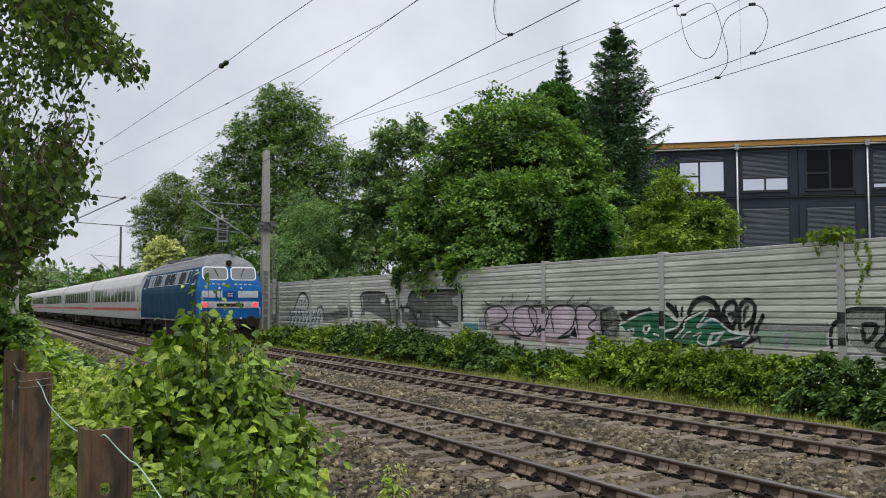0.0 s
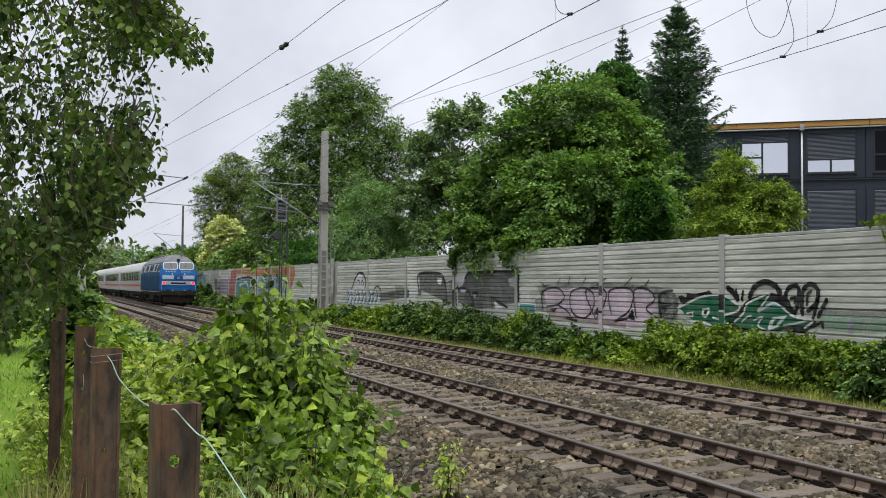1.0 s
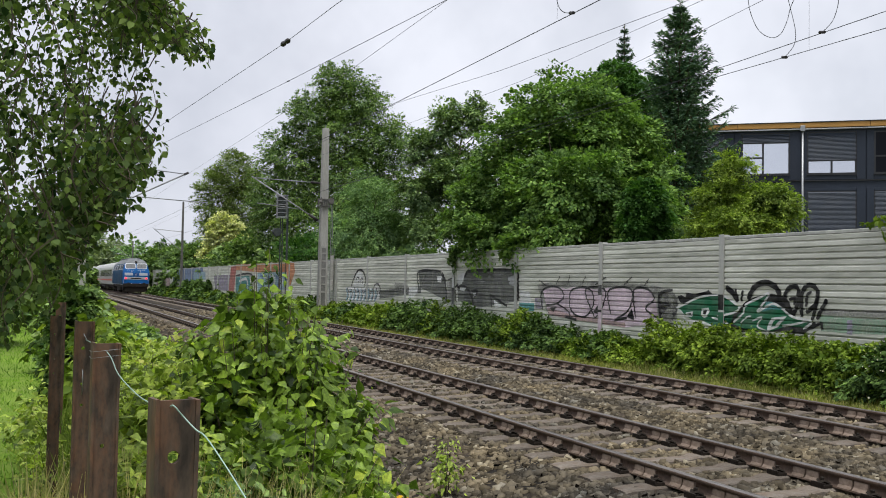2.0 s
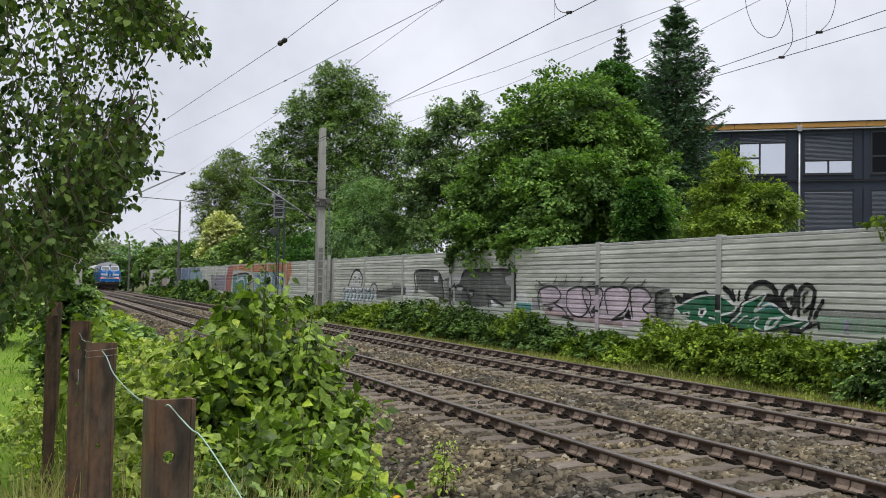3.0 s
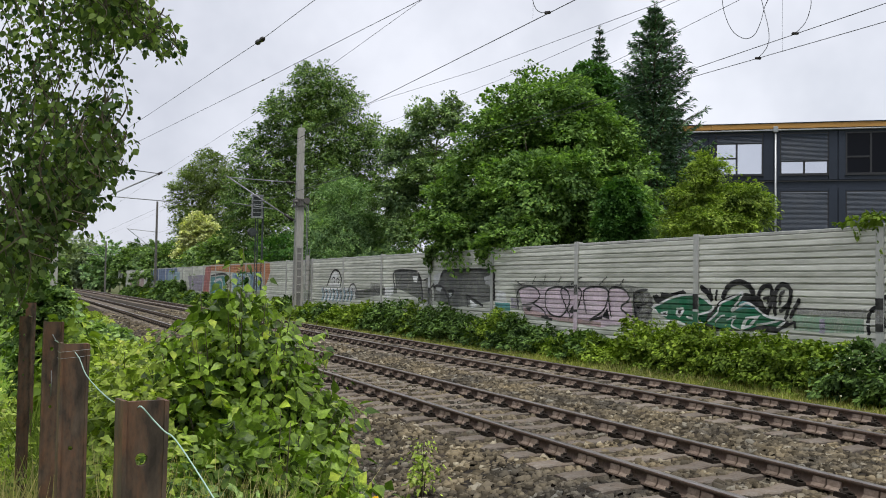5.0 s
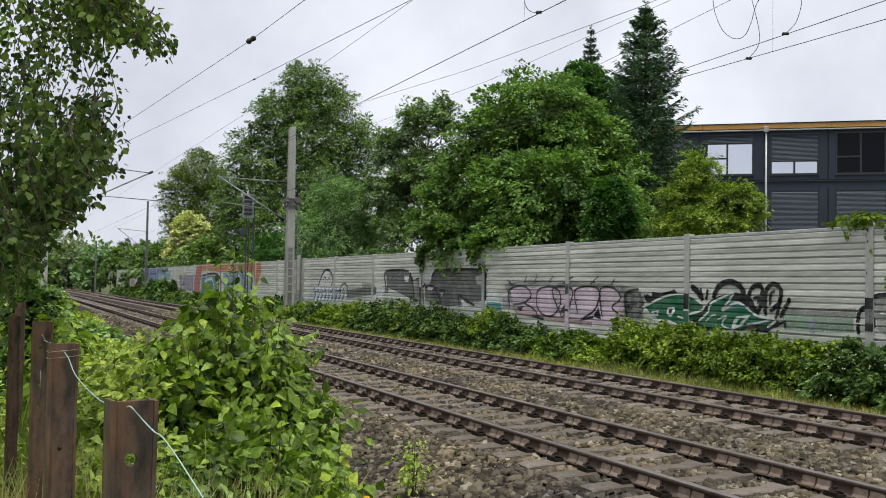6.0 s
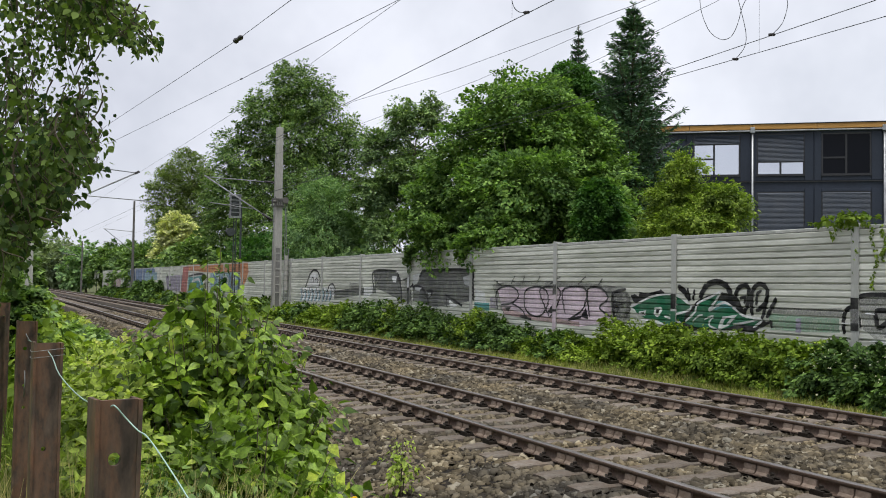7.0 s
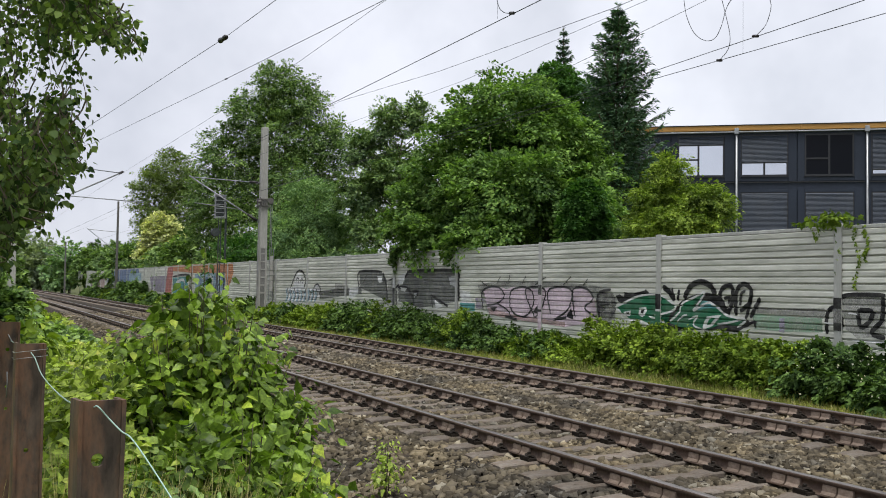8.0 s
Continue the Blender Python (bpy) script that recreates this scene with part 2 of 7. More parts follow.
L_HERB = leafy("lineside_herb_leaves", (0.045, 0.092, 0.010), (0.225, 0.320, 0.046), 0.20, 0.5, broad=0.7)
L_BIRCH = leafy("birch_leaves", (0.018, 0.044, 0.016), (0.150, 0.215, 0.065), 0.22, 0.45, broad=0.9)
L_GRASS = leafy("grass_blades", (0.075, 0.125, 0.02), (0.21, 0.28, 0.065), 0.3, 0.6, broad=1.5, tip=(0.36, 0.30, 0.13))
L_LAWN = leafy("lawn_blades", (0.065, 0.160, 0.012), (0.15, 0.29, 0.030), 0.3, 0.6, broad=1.0)
L_VERGE = leafy("pale_verge_grass", (0.13, 0.17, 0.030), (0.38, 0.40, 0.13), 0.3, 0.7, broad=0.8)
L_DRY = leafy("dry_grass_blades", (0.28, 0.26, 0.11), (0.58, 0.52, 0.29), 0.3, 0.7, broad=1.0)
# distance haze is painted into these pale leaf tones
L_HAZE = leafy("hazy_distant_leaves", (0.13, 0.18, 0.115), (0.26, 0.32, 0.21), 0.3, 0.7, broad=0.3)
L_OLIVE = leafy("olive_leaves", (0.075, 0.120, 0.036), (0.200, 0.270, 0.090), 0.28, broad=0.4)
L_FLOWER = leafy("yellow_flowers", (0.55, 0.30, 0.01), (0.75, 0.48, 0.02), 0.2, 0.6)
L_PALELEAF = leafy("pale_leaf_undersides", (0.3, 0.31, 0.22), (0.62, 0.62, 0.52), 0.2, 0.6)

# ---- mesh helpers ----
rng = np.random.default_rng(7)


def mesh_np(name, verts, quads, mats=(), index=None, smooth=False):
    """A mesh from arrays of vertices and faces of equal length."""
    verts, quads = np.asarray(verts, np.float32), np.asarray(quads, np.int32)
    me = bpy.data.meshes.new(name)
    me.vertices.add(len(verts))
    me.vertices.foreach_set("co", verts.ravel())
    n, k = quads.shape
    me.loops.add(n * k)
    me.loops.foreach_set("vertex_index", quads.ravel())
    me.polygons.add(n)
    me.polygons.foreach_set("loop_start", np.arange(0, n * k, k, dtype=np.int32))
    me.polygons.foreach_set("loop_total", np.full(n, k, np.int32))
    if index is not None:
        me.polygons.foreach_set("material_index", np.asarray(index, np.int32))
    if smooth:
        me.polygons.foreach_set("use_smooth", np.ones(n, bool))
    for m in mats:
        me.materials.append(m)
    me.update()
    me.validate()
    return me


def part(name, bm, material, parent=None, label="", smooth=False):
    """Links a bmesh as one mesh object under a thing or a part."""
    me = bpy.data.meshes.new(name)
    bm.to_mesh(me)
    bm.free()
    for m in (material if isinstance(material, (list, tuple)) else [material]):
        me.materials.append(m)
    if smooth:
        me.polygons.foreach_set("use_smooth", np.ones(len(me.polygons), bool))
    ob = new(name, me)
    ob.parent = parent
    return tagged(ob, label)


def np_part(name, me, parent=None, label=""):
    ob = new(name, me)
    ob.parent = parent
    return tagged(ob, label)


def box(x0, x1, y0, y1, z0, z1, bevel=0.0, bm=None, mat=0):
    own = bm if bm is not None else bmesh.new()
    r = bmesh.ops.create_cube(own, size=1.0)
    vs = r["verts"]
    for v in vs:
        v.co = Vector(((x0 + x1) / 2 + v.co.x * (x1 - x0), (y0 + y1) / 2 + v.co.y * (y1 - y0), (z0 + z1) / 2 + v.co.z * (z1 - z0)))
    fs = {f for v in vs for f in v.link_faces}
    for f in fs:
        f.material_index = mat
    if bevel:
        es = {e for v in vs for e in v.link_edges}
        bmesh.ops.bevel(own, geom=list(es), offset=bevel, segments=2, affect='EDGES', profile=0.5)
    return own


def tube(points, radii, sides=8, bm=None, mat=0, cap=True):
    """A round bar through the points."""
    own = bm if bm is not None else bmesh.new()
    pts = [Vector(p) for p in points]
    if not isinstance(radii, (list, tuple)):
        radii = [radii] * len(pts)
    rings = []
    for i, p in enumerate(pts):
        d = (pts[min(i + 1, len(pts) - 1)] - pts[max(i - 1, 0)]).normalized()
        a = d.orthogonal().normalized() if abs(d.z) > 0.9 else d.cross(Vector((0, 0, 1))).normalized()
        b = d.cross(a)
        rings.append([own.verts.new(p + (a * math.cos(2 * math.pi * k / sides) + b * math.sin(2 * math.pi * k / sides)) * radii[i]) for k in range(sides)])
    for r0, r1 in zip(rings, rings[1:]):
        for k in range(sides):
            own.faces.new((r0[k], r0[(k + 1) % sides], r1[(k + 1) % sides], r1[k])).material_index = mat
    if cap:
        own.faces.new(rings[0][::-1]).material_index = mat
        own.faces.new(rings[-1]).material_index = mat
    return own


def unit(v):
    return v / np.maximum(np.linalg.norm(v, axis=-1, keepdims=True), 1e-9)


def leaf_arrays(pos, nrm, along, size, wide=0.6, shape="kite"):
    """Leaf blades folded along their midrib: pos at the stalk, along to the tip."""
    n = len(pos)
    nrm = unit(nrm)
    along = unit(along - nrm * np.sum(along * nrm, 1, keepdims=True))
    side = np.cross(along, nrm)
    L = np.asarray(size).reshape(-1, 1) * np.ones((n, 1))
    w = L * wide / 2
    if shape == "kite":
        v = np.stack([pos, pos + along * L * 0.45 + side * w + nrm * w * 0.25, pos + along * L, pos + along * L * 0.45 - side * w + nrm * w * 0.25], 1)
        q = np.arange(n)[:, None] * 4 + np.array([[0, 1, 2, 3]])
        return v.reshape(-1, 3), q
    if shape == "blade":
        v = np.stack([pos - side * w, pos + side * w, pos + along * L + side * w * 0.1 , pos + along * L - side * w * 0.1], 1)
        q = np.arange(n)[:, None] * 4 + np.array([[0, 1, 2, 3]])
        return v.reshape(-1, 3), q
    if shape == "serrate":
        # toothed blade: midrib, six margin points a side, drooping tip
        mt = np.array([0.0, 0.26, 0.52, 0.76, 1.0])
        et, ew = np.array([0.04, 0.22, 0.46, 0.70]), np.array([0.40, 1.0, 0.84, 0.40])
        curl = rng.uniform(0.05, 0.32, (n, 1))
        rows = [pos + along * L * a - nrm * L * curl * a * a for a in mt]
        for sg in (1, -1):
            for a, b in zip(et, ew):
                w2 = w * b * rng.uniform(0.86, 1.14, (n, 1))
                rows.append(pos + along * L * (a + 0.05) + side * sg * w2 + nrm * (w2 * 0.16 - L * curl * (a + 0.05) ** 2))
        v = np.stack(rows, 1)
        a = np.arange(n)[:, None] * 13
        fs = []
        for e in (5, 9):
            for i in range(4):
                f = (i, e + i, e + i + 1, i + 1) if i < 3 else (3, e + 3, 4)
                fs.append(f if e == 5 else f[::-1])
        quads = [a + np.array([f[:3]]) for f in fs] + [a + np.array([[f[0], f[2], f[3]]]) for f in fs if len(f) == 4]
        return v.reshape(-1, 3), np.concatenate(quads, 0)
    droop = nrm * L * -0.10
    v = np.stack([pos, pos + along * L * 0.22 + side * w * 0.85 + nrm * w * 0.3, pos + along * L * 0.55 + side * w + nrm * w * 0.22 + droop * 0.4,
                  pos + along * L + droop * 1.6, pos + along * L * 0.55 - side * w + nrm * w * 0.22 + droop * 0.4,
                  pos + along * L * 0.22 - side * w * 0.85 + nrm * w * 0.3], 1)
    a = np.arange(n)[:, None] * 6
    q = np.concatenate([a + np.array([[0, 1, 2, 3]]), a + np.array([[0, 3, 4, 5]])], 0)
    return v.reshape(-1, 3), q


def ball(n):
    return unit(rng.normal(size=(n, 3)))


def curve_x(y):
    """The tracks' slight bend to the left."""
    return -4.24e-5 * np.asarray(y) ** 2

# ---- ground ----
NEAR_C, FAR_C = 6.326, 10.44
FIRST_NEAR, FIRST_FAR = 5.1, 5.3


def profile_z(x):
    xs = [-400, -30, -4, 0.3, 2.0, 3.2, 4.55, 4.9, 12.05, 12.6, 14.3, 30, 400]
    zs = [0.6, 0.3, 0.12, 0.10, -0.15, -0.52, -0.26, -0.24, -0.26, -0.42, -0.30, -0.3, 0.5]
    return np.interp(x, xs, zs)


def grid_sheet(name, xs, ys, zfun, mats, bend=True):
    X, Y = np.meshgrid(xs, ys)
    Z = zfun(X, Y)
    fade = np.exp(-((X - 8) / 60.0) ** 2)
    XX = X + (curve_x(np.clip(Y, -50, 420)) * fade if bend else 0)
    v = np.stack([XX, Y, Z], -1).reshape(-1, 3)
    nx, ny = len(xs), len(ys)
    i = (np.arange(ny - 1)[:, None] * nx + np.arange(nx - 1)[None, :]).reshape(-1)
    q = np.stack([i, i + 1, i + nx + 1, i + nx], 1)
    return mesh_np(name, v, q, mats, smooth=True)


def wobble(X, Y, s, a):
    return a * (np.sin(X * 1.7 * s + 1.3 * np.sin(Y * 0.9 * s)) + np.sin(Y * 1.1 * s + 2.1 * np.sin(X * 0.6 * s))) / 2


gx = np.concatenate([[-1500, -700, -300, -120, -50, -25, -12], np.arange(-8, 18, 0.4), [20, 26, 35, 60, 150, 400, 1500]])
gy = np.concatenate([[-1500, -400, -100, -30, -12], np.arange(-6, 40, 0.5), np.arange(40, 130, 4), [150, 200, 300, 420, 700, 1500, 3000]])
ground = np_part("ground", grid_sheet("ground", gx, gy, lambda X, Y: profile_z(X) - 0.03 + wobble(X, Y, 1.0, 0.03), [M_GROUND]))
tagged(ground, "uneven green and brown lineside ground", "ground", kind="structure")
lx = np.linspace(-9.0, 0.0, 27)
lawn = np_part("lawn", grid_sheet("lawn", lx, np.arange(-8, 60, 0.6), lambda X, Y: profile_z(X) + 0.03 + wobble(X, Y, 0.7, 0.02), [M_LAWN], False))
tagged(lawn, "mown bright green lawn strip beside the fence", "lawn", kind="structure")
bx = np.concatenate([np.arange(3.1, 12.5, 0.22)])
by = np.concatenate([np.arange(-6, 40, 0.25), np.arange(40, 320, 3)])


def bed_z(X):
    z = np.interp(X, [3.1, 3.4, 4.75, 5.0, 7.7, 8.1, 8.7, 9.1, 11.8, 12.0, 12.5], [-0.56, -0.48, -0.205, -0.205, -0.205, -0.165, -0.165, -0.205, -0.205, -0.21, -0.44])
    return z


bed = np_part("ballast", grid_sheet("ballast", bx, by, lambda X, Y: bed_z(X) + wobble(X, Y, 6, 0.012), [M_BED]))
tagged(bed, "near-black ballast bed with the shade between stones in its colour", "ballast", kind="structure")

# loose stones over the bed
def stones(name, x0, x1, y0, y1, count, size):
    x, y = rng.uniform(x0, x1, count), rng.uniform(y0, y1, count)
    if y1 < 40:
        y = y0 + (y1 - y0) * rng.uniform(0, 1, count) ** 1.35
    # few stones lie on the sleepers
    on = np.zeros(count, bool)
    for c, first in ((NEAR_C, FIRST_NEAR), (FAR_C, FIRST_FAR)):
        d = np.abs((y - first + 0.3) % 0.6 - 0.3)
        on |= (np.abs(x - c) < 1.34) & (d < 0.15)
    keep = ~on | (rng.uniform(0, 1, count) < 0.07)
    x, y = x[keep], y[keep]
    count = len(x)
    s = size * rng.uniform(0.5, 1.4, count)
    z = bed_z(x) + s * 0.15 - 0.012
    # broken blocks: eight corners pulled about, flattened and tumbled
    base = np.array([[a, b, c] for c in (-1, 1) for b in (-1, 1) for a in (-1, 1)], float)
    r = base[None] * np.stack([rng.uniform(0.55, 1.1, count), rng.uniform(0.4, 0.85, count), rng.uniform(0.3, 0.65, count)], 1)[:, None] + rng.normal(0, 0.20, (count, 8, 3))
    a, b = rng.uniform(0, 6.28, count), rng.normal(0, 0.5, count)
    ca, sa, cb, sb = np.cos(a), np.sin(a), np.cos(b), np.sin(b)
    rx = r[..., 0] * ca[:, None] - r[..., 1] * sa[:, None]
    ry = r[..., 0] * sa[:, None] + r[..., 1] * ca[:, None]
    rz = r[..., 2]
    ry, rz = ry * cb[:, None] - rz * sb[:, None], ry * sb[:, None] + rz * cb[:, None]
    v = np.stack([rx, ry, rz], -1) * s[:, None, None] / 2 + np.stack([x + curve_x(y), y, z], -1)[:, None]
    f = np.array([[4, 5, 7, 6], [0, 1, 5, 4], [2, 6, 7, 3], [0, 4, 6, 2], [1, 3, 7, 5]])
    t = (np.arange(count)[:, None, None] * 8 + f[None]).reshape(-1, 4)
    ob = np_part(name, mesh_np(name, v.reshape(-1, 3), t, [M_STONE]))
    return tagged(ob, "loose broken grey and brown ballast stones", "stones", kind="stuff")


stones("ballast_stones", 3.1, 12.3, 4.5, 24, 50000, 0.076)
stones("ballast_stones", 3.3, 12.2, 22, 60, 12000, 0.115)

# ---- tracks ----
GAUGE = 1.507


def sweep_rail(name, off, y0, y1, parent):
    """Vignole rail: foot, web, head; the running face is bright."""
    pr = [(-0.07, -0.152), (0.07, -0.152), (0.07, -0.142), (0.012, -0.126), (0.009, -0.05), (0.035, -0.038), (0.035, -0.008), (0.027, 0.0), (-0.027, 0.0),
          (-0.035, -0.008), (-0.035, -0.038), (-0.009, -0.05), (-0.012, -0.126), (-0.07, -0.142)]
    ys = np.concatenate([np.arange(y0, 60, 2.0), np.arange(60, y1 + 1, 6.0)])
    n = len(pr)
    v = np.array([[off + float(curve_x(y)) + px, y, pz] for y in ys for px, pz in pr])
    q, mi = [], []
    for i in range(len(ys) - 1):
        for k in range(n):
            q.append((i * n + k, i * n + (k + 1) % n, (i + 1) * n + (k + 1) % n, (i + 1) * n + k))
            mi.append(1 if k in (6, 7, 8) else 0)
    return np_part(name, mesh_np(name, v, q, [M_RAIL, M_RUN], mi), parent)


def sleeper_mesh():
    bm = bmesh.new()
    xs = [-1.3, -1.22, -0.95, -0.5, -0.38, 0.38, 0.5, 0.95, 1.22, 1.3]
    tops = [-0.178, -0.165, -0.157, -0.157, -0.18, -0.18, -0.157, -0.157, -0.165, -0.178]
    rings = []
    for x, z in zip(xs, tops):
        w = 0.125 if abs(x) > 0.45 else 0.11
        rings.append([bm.verts.new(c) for c in ((x, -w - 0.02, -0.36), (x, -w, z - 0.015), (x, -w + 0.02, z), (x, w - 0.02, z), (x, w, z - 0.015), (x, w + 0.02, -0.36))])
    for a, b in zip(rings, rings[1:]):
        for k in range(5):
            bm.faces.new((a[k], b[k], b[k + 1], a[k + 1]))
    bm.faces.new(rings[0])
    bm.faces.new(rings[-1][::-1])
    bmesh.ops.recalc_face_normals(bm, faces=bm.faces)
    me = bpy.data.meshes.new("sleeper")
    bm.to_mesh(me)
    bm.free()
    me.materials.append(M_SLEEPER)
    return me


def fastening_mesh():
    bm = bmesh.new()
    for s in (-1, 1):
        box(s * 0.125 - 0.055, s * 0.125 + 0.055, -0.085, 0.085, -0.160, -0.125, 0, bm)
        box(s * 0.172 - 0.012, s * 0.172 + 0.012, -0.075, 0.075, -0.125, -0.105, 0, bm)
        tube([(s * 0.07, -0.05, -0.125), (s * 0.13, -0.045, -0.095), (s * 0.15, 0.0, -0.11), (s * 0.13, 0.045, -0.095), (s * 0.07, 0.05, -0.125)], 0.016, 4, bm)
        tube([(s * 0.115, 0, -0.14), (s * 0.115, 0, -0.065)], 0.022, 6, bm)
    me = bpy.data.meshes.new("fastening")
    bm.to_mesh(me)
    bm.free()
    me.materials.append(M_CLIP)
    return me


def damper_mesh():
    bm = bmesh.new()
    for s in (-1, 1):
        for y in (-0.168, 0.010):
            vs = [bm.verts.new((s * a, y + b, c)) for b in (0, 0.158) for a, c in ((0.010, -0.050), (0.030, -0.047), (0.040, -0.105), (0.066, -0.134), (0.010, -0.136))]
            for k in range(5):
                bm.faces.new((vs[k], vs[(k + 1) % 5], vs[5 + (k + 1) % 5], vs[5 + k]))
            bm.faces.new(vs[:5])
            bm.faces.new(vs[5:])
    bmesh.ops.recalc_face_normals(bm, faces=bm.faces)
    me = bpy.data.meshes.new("rail_damper")
    bm.to_mesh(me)
    bm.free()
    me.materials.append(M_DAMPER)
    return me


SLEEPER, CLIP, DAMPER = sleeper_mesh(), fastening_mesh(), damper_mesh()


def joined(name, me, places, parent, label):
    """Many copies of a mesh merged into one part."""
    n = len(me.vertices)
    co = np.empty(n * 3, np.float32)
    me.vertices.foreach_get("co", co)
    co = co.reshape(-1, 3)
    tri = np.array([[p.vertices[0], p.vertices[i], p.vertices[i + 1]] for p in me.polygons for i in range(1, len(p.vertices) - 1)])
    P = np.asarray(places, np.float32)
    v = (co[None] + P[:, None]).reshape(-1, 3)
    q = (tri[None] + (np.arange(len(P)) * n)[:, None, None]).reshape(-1, 3)
    ob = np_part(name, mesh_np(name, v, q, list(me.materials)), parent, label)
    return tagged(ob, kind="stuff")


def railway_track(name, centre, label, first):
    tr = tagged(new(name), label, "track", "railway tracks", "structure")
    for s in (-1, 1):
        sweep_rail("rail", centre + s * GAUGE / 2, -12, 330, tr)
    ys = first + 0.6 * np.arange(-14, 520)
    for i, y in enumerate(ys):
        if 0 < y < 150:
            ob = new("sleeper", SLEEPER)
            ob.parent = tr
            ob.matrix_basis = pose(centre + float(curve_x(y)), y, rng.uniform(-0.006, 0.006), 0, 0, rng.uniform(-0.4, 0.4))
        if 3.5 < y < 76:
            for s in (-1, 1):
                for nm, me, dy in (("fastening", CLIP, 0.0), ("rail_damper", DAMPER, 0.3)):
                    ob = new(nm, me)
                    ob.parent = tr
                    ob.matrix_basis = pose(centre + s * GAUGE / 2 + float(curve_x(y + dy)), y + dy, 0)
    joined("sleepers_beyond", SLEEPER, [(centre + float(curve_x(y)), y, 0) for y in ys if y <= 0 or y >= 150], tr, "sleepers running on out of sight")
    joined("fastenings_beyond", CLIP, [(centre + s * GAUGE / 2 + float(curve_x(y)), y, 0) for y in ys if 76 <= y < 105 for s in (-1, 1)], tr, "fastenings running on")
    joined("dampers_beyond", DAMPER, [(centre + s * GAUGE / 2 + float(curve_x(y)), y, 0) for y in ys + 0.3 if 76 <= y < 120 for s in (-1, 1)], tr, "dampers running on")
    return tr


# ---- noise barrier ----
WALL_X, WALL_SLOPE, WALL_P0, WALL_STEP, WALL_TOP = 14.217, -0.00736, 41.577, 4.937, 2.941
BOARD = 0.5


def wall_x(y):
    return WALL_X + WALL_SLOPE * y


def board_profile():
    """One board of the barrier, seen end on: (depth towards the track, height)."""
    return [(0.014, 0.0), (0.014, 0.018), (0.050, 0.024), (0.058, 0.040), (0.050, 0.105), (0.036, 0.125), (0.034, 0.140), (0.052, 0.160), (0.054, 0.226), (0.048, 0.240), (0.026, 0.244), (0.026, 0.256), (0.050, 0.260), (0.058, 0.280), (0.050, 0.350), (0.036, 0.370), (0.034, 0.385), (0.052, 0.405), (0.054, 0.482), (0.048, 0.492), (0.014, 0.497)]


BOARD_PR = board_profile()


def skin(z):
    """How far the barrier's face stands out at the height z."""
    h = (WALL_TOP - 0.08 - z) % BOARD
    h = BOARD - h
    return float(np.interp(h, [c[1] for c in BOARD_PR], [c[0] for c in BOARD_PR]))


def board_mesh(length):
    bm = bmesh.new()
    rings = []
    for y in (0, length):
        rings.append([bm.verts.new((-d, y, z)) for d, z in BOARD_PR] + [bm.verts.new((0.06, y, BOARD - 0.003)), bm.verts.new((0.06, y, 0))])
    n = len(rings[0])
    for k in range(n):
        bm.faces.new((rings[0][k], rings[0][(k + 1) % n], rings[1][(k + 1) % n], rings[1][k]))
    bm.faces.new(rings[0][::-1])
    bm.faces.new(rings[1])
    bmesh.ops.recalc_face_normals(bm, faces=bm.faces)
    me = bpy.data.meshes.new("board")
    bm.to_mesh(me)
    bm.free()
    me.materials.append(M_PANEL)
    return me


def noise_barrier():
    wall = tagged(new("noise_barrier"), "long light grey ribbed noise barrier sprayed with graffiti", "noise barrier", kind="structure")
    me = board_mesh(WALL_STEP - 0.11)
    lean = math.degrees(math.atan(-WALL_SLOPE))
    for i in range(-18, 11):
        y = WALL_P0 - WALL_STEP * i
        bm = bmesh.new()
        box(-0.075, 0.09, -0.07, -0.055 + 0.0, -0.6, 0.03 + WALL_TOP, 0, bm)
        box(-0.075, 0.09, 0.055, 0.07, -0.6, 0.03 + WALL_TOP, 0, bm)
        box(-0.088, -0.07, -0.085, 0.085, -0.6, 0.035 + WALL_TOP, 0.004, bm)
        box(-0.06, 0.08, -0.054, 0.054, -0.6, 0.0 + WALL_TOP, 0, bm)
        p = part("barrier_post", bm, M_POST, wall)
        p.matrix_basis = pose(wall_x(y), y, 0, 0, 0, lean)
        if i == 10:
            continue
        y1 = y - WALL_STEP
        for k in range(7):
            ob = new("board", me)
            ob.parent = wall
            ob.matrix_basis = pose(wall_x(y1) + rng.uniform(-0.003, 0.003), y1 + 0.055, WALL_TOP - 0.08 - BOARD * (k + 1) - 0.0, 0, 0, lean)
        c = part("coping", box(-0.05, 0.075, 0.072, WALL_STEP - 0.072, WALL_TOP - 0.079, WALL_TOP - 0.01, 0.01), M_POST, wall)
        c.matrix_basis = pose(wall_x(y1), y1, 0, 0, 0, lean)
    return wall


barrier = noise_barrier()


# paint on the barrier, laid over its ribs
PAINT = {"black": (0.007, 0.007, 0.008), "green": (0.012, 0.13, 0.06), "white": (0.74, 0.75, 0.74), "teal": (0.10, 0.33, 0.33), "palegreen": (0.22, 0.36, 0.25), "grey": (0.27, 0.27, 0.26),
         "soot": (0.06, 0.058, 0.065), "pink": (0.66, 0.54, 0.61), "darkgrey": (0.15, 0.155, 0.15), "blue": (0.17, 0.25, 0.42), "orange": (0.58, 0.25, 0.12), "lightblue": (0.33, 0.48, 0.56),
         "red": (0.48, 0.16, 0.14), "lilac": (0.36, 0.31, 0.43), "palepink": (0.50, 0.36, 0.34)}
PAINT_MAT = {k: surface("spray_paint_" + k, tuple(c * 0.86 for c in v), tuple(min(c * 1.1, 1) for c in v), 14, 1.2, (0.30, 0.30, 0.27), 0.22, 0.6, bump=0.05) for k, v in PAINT.items()}


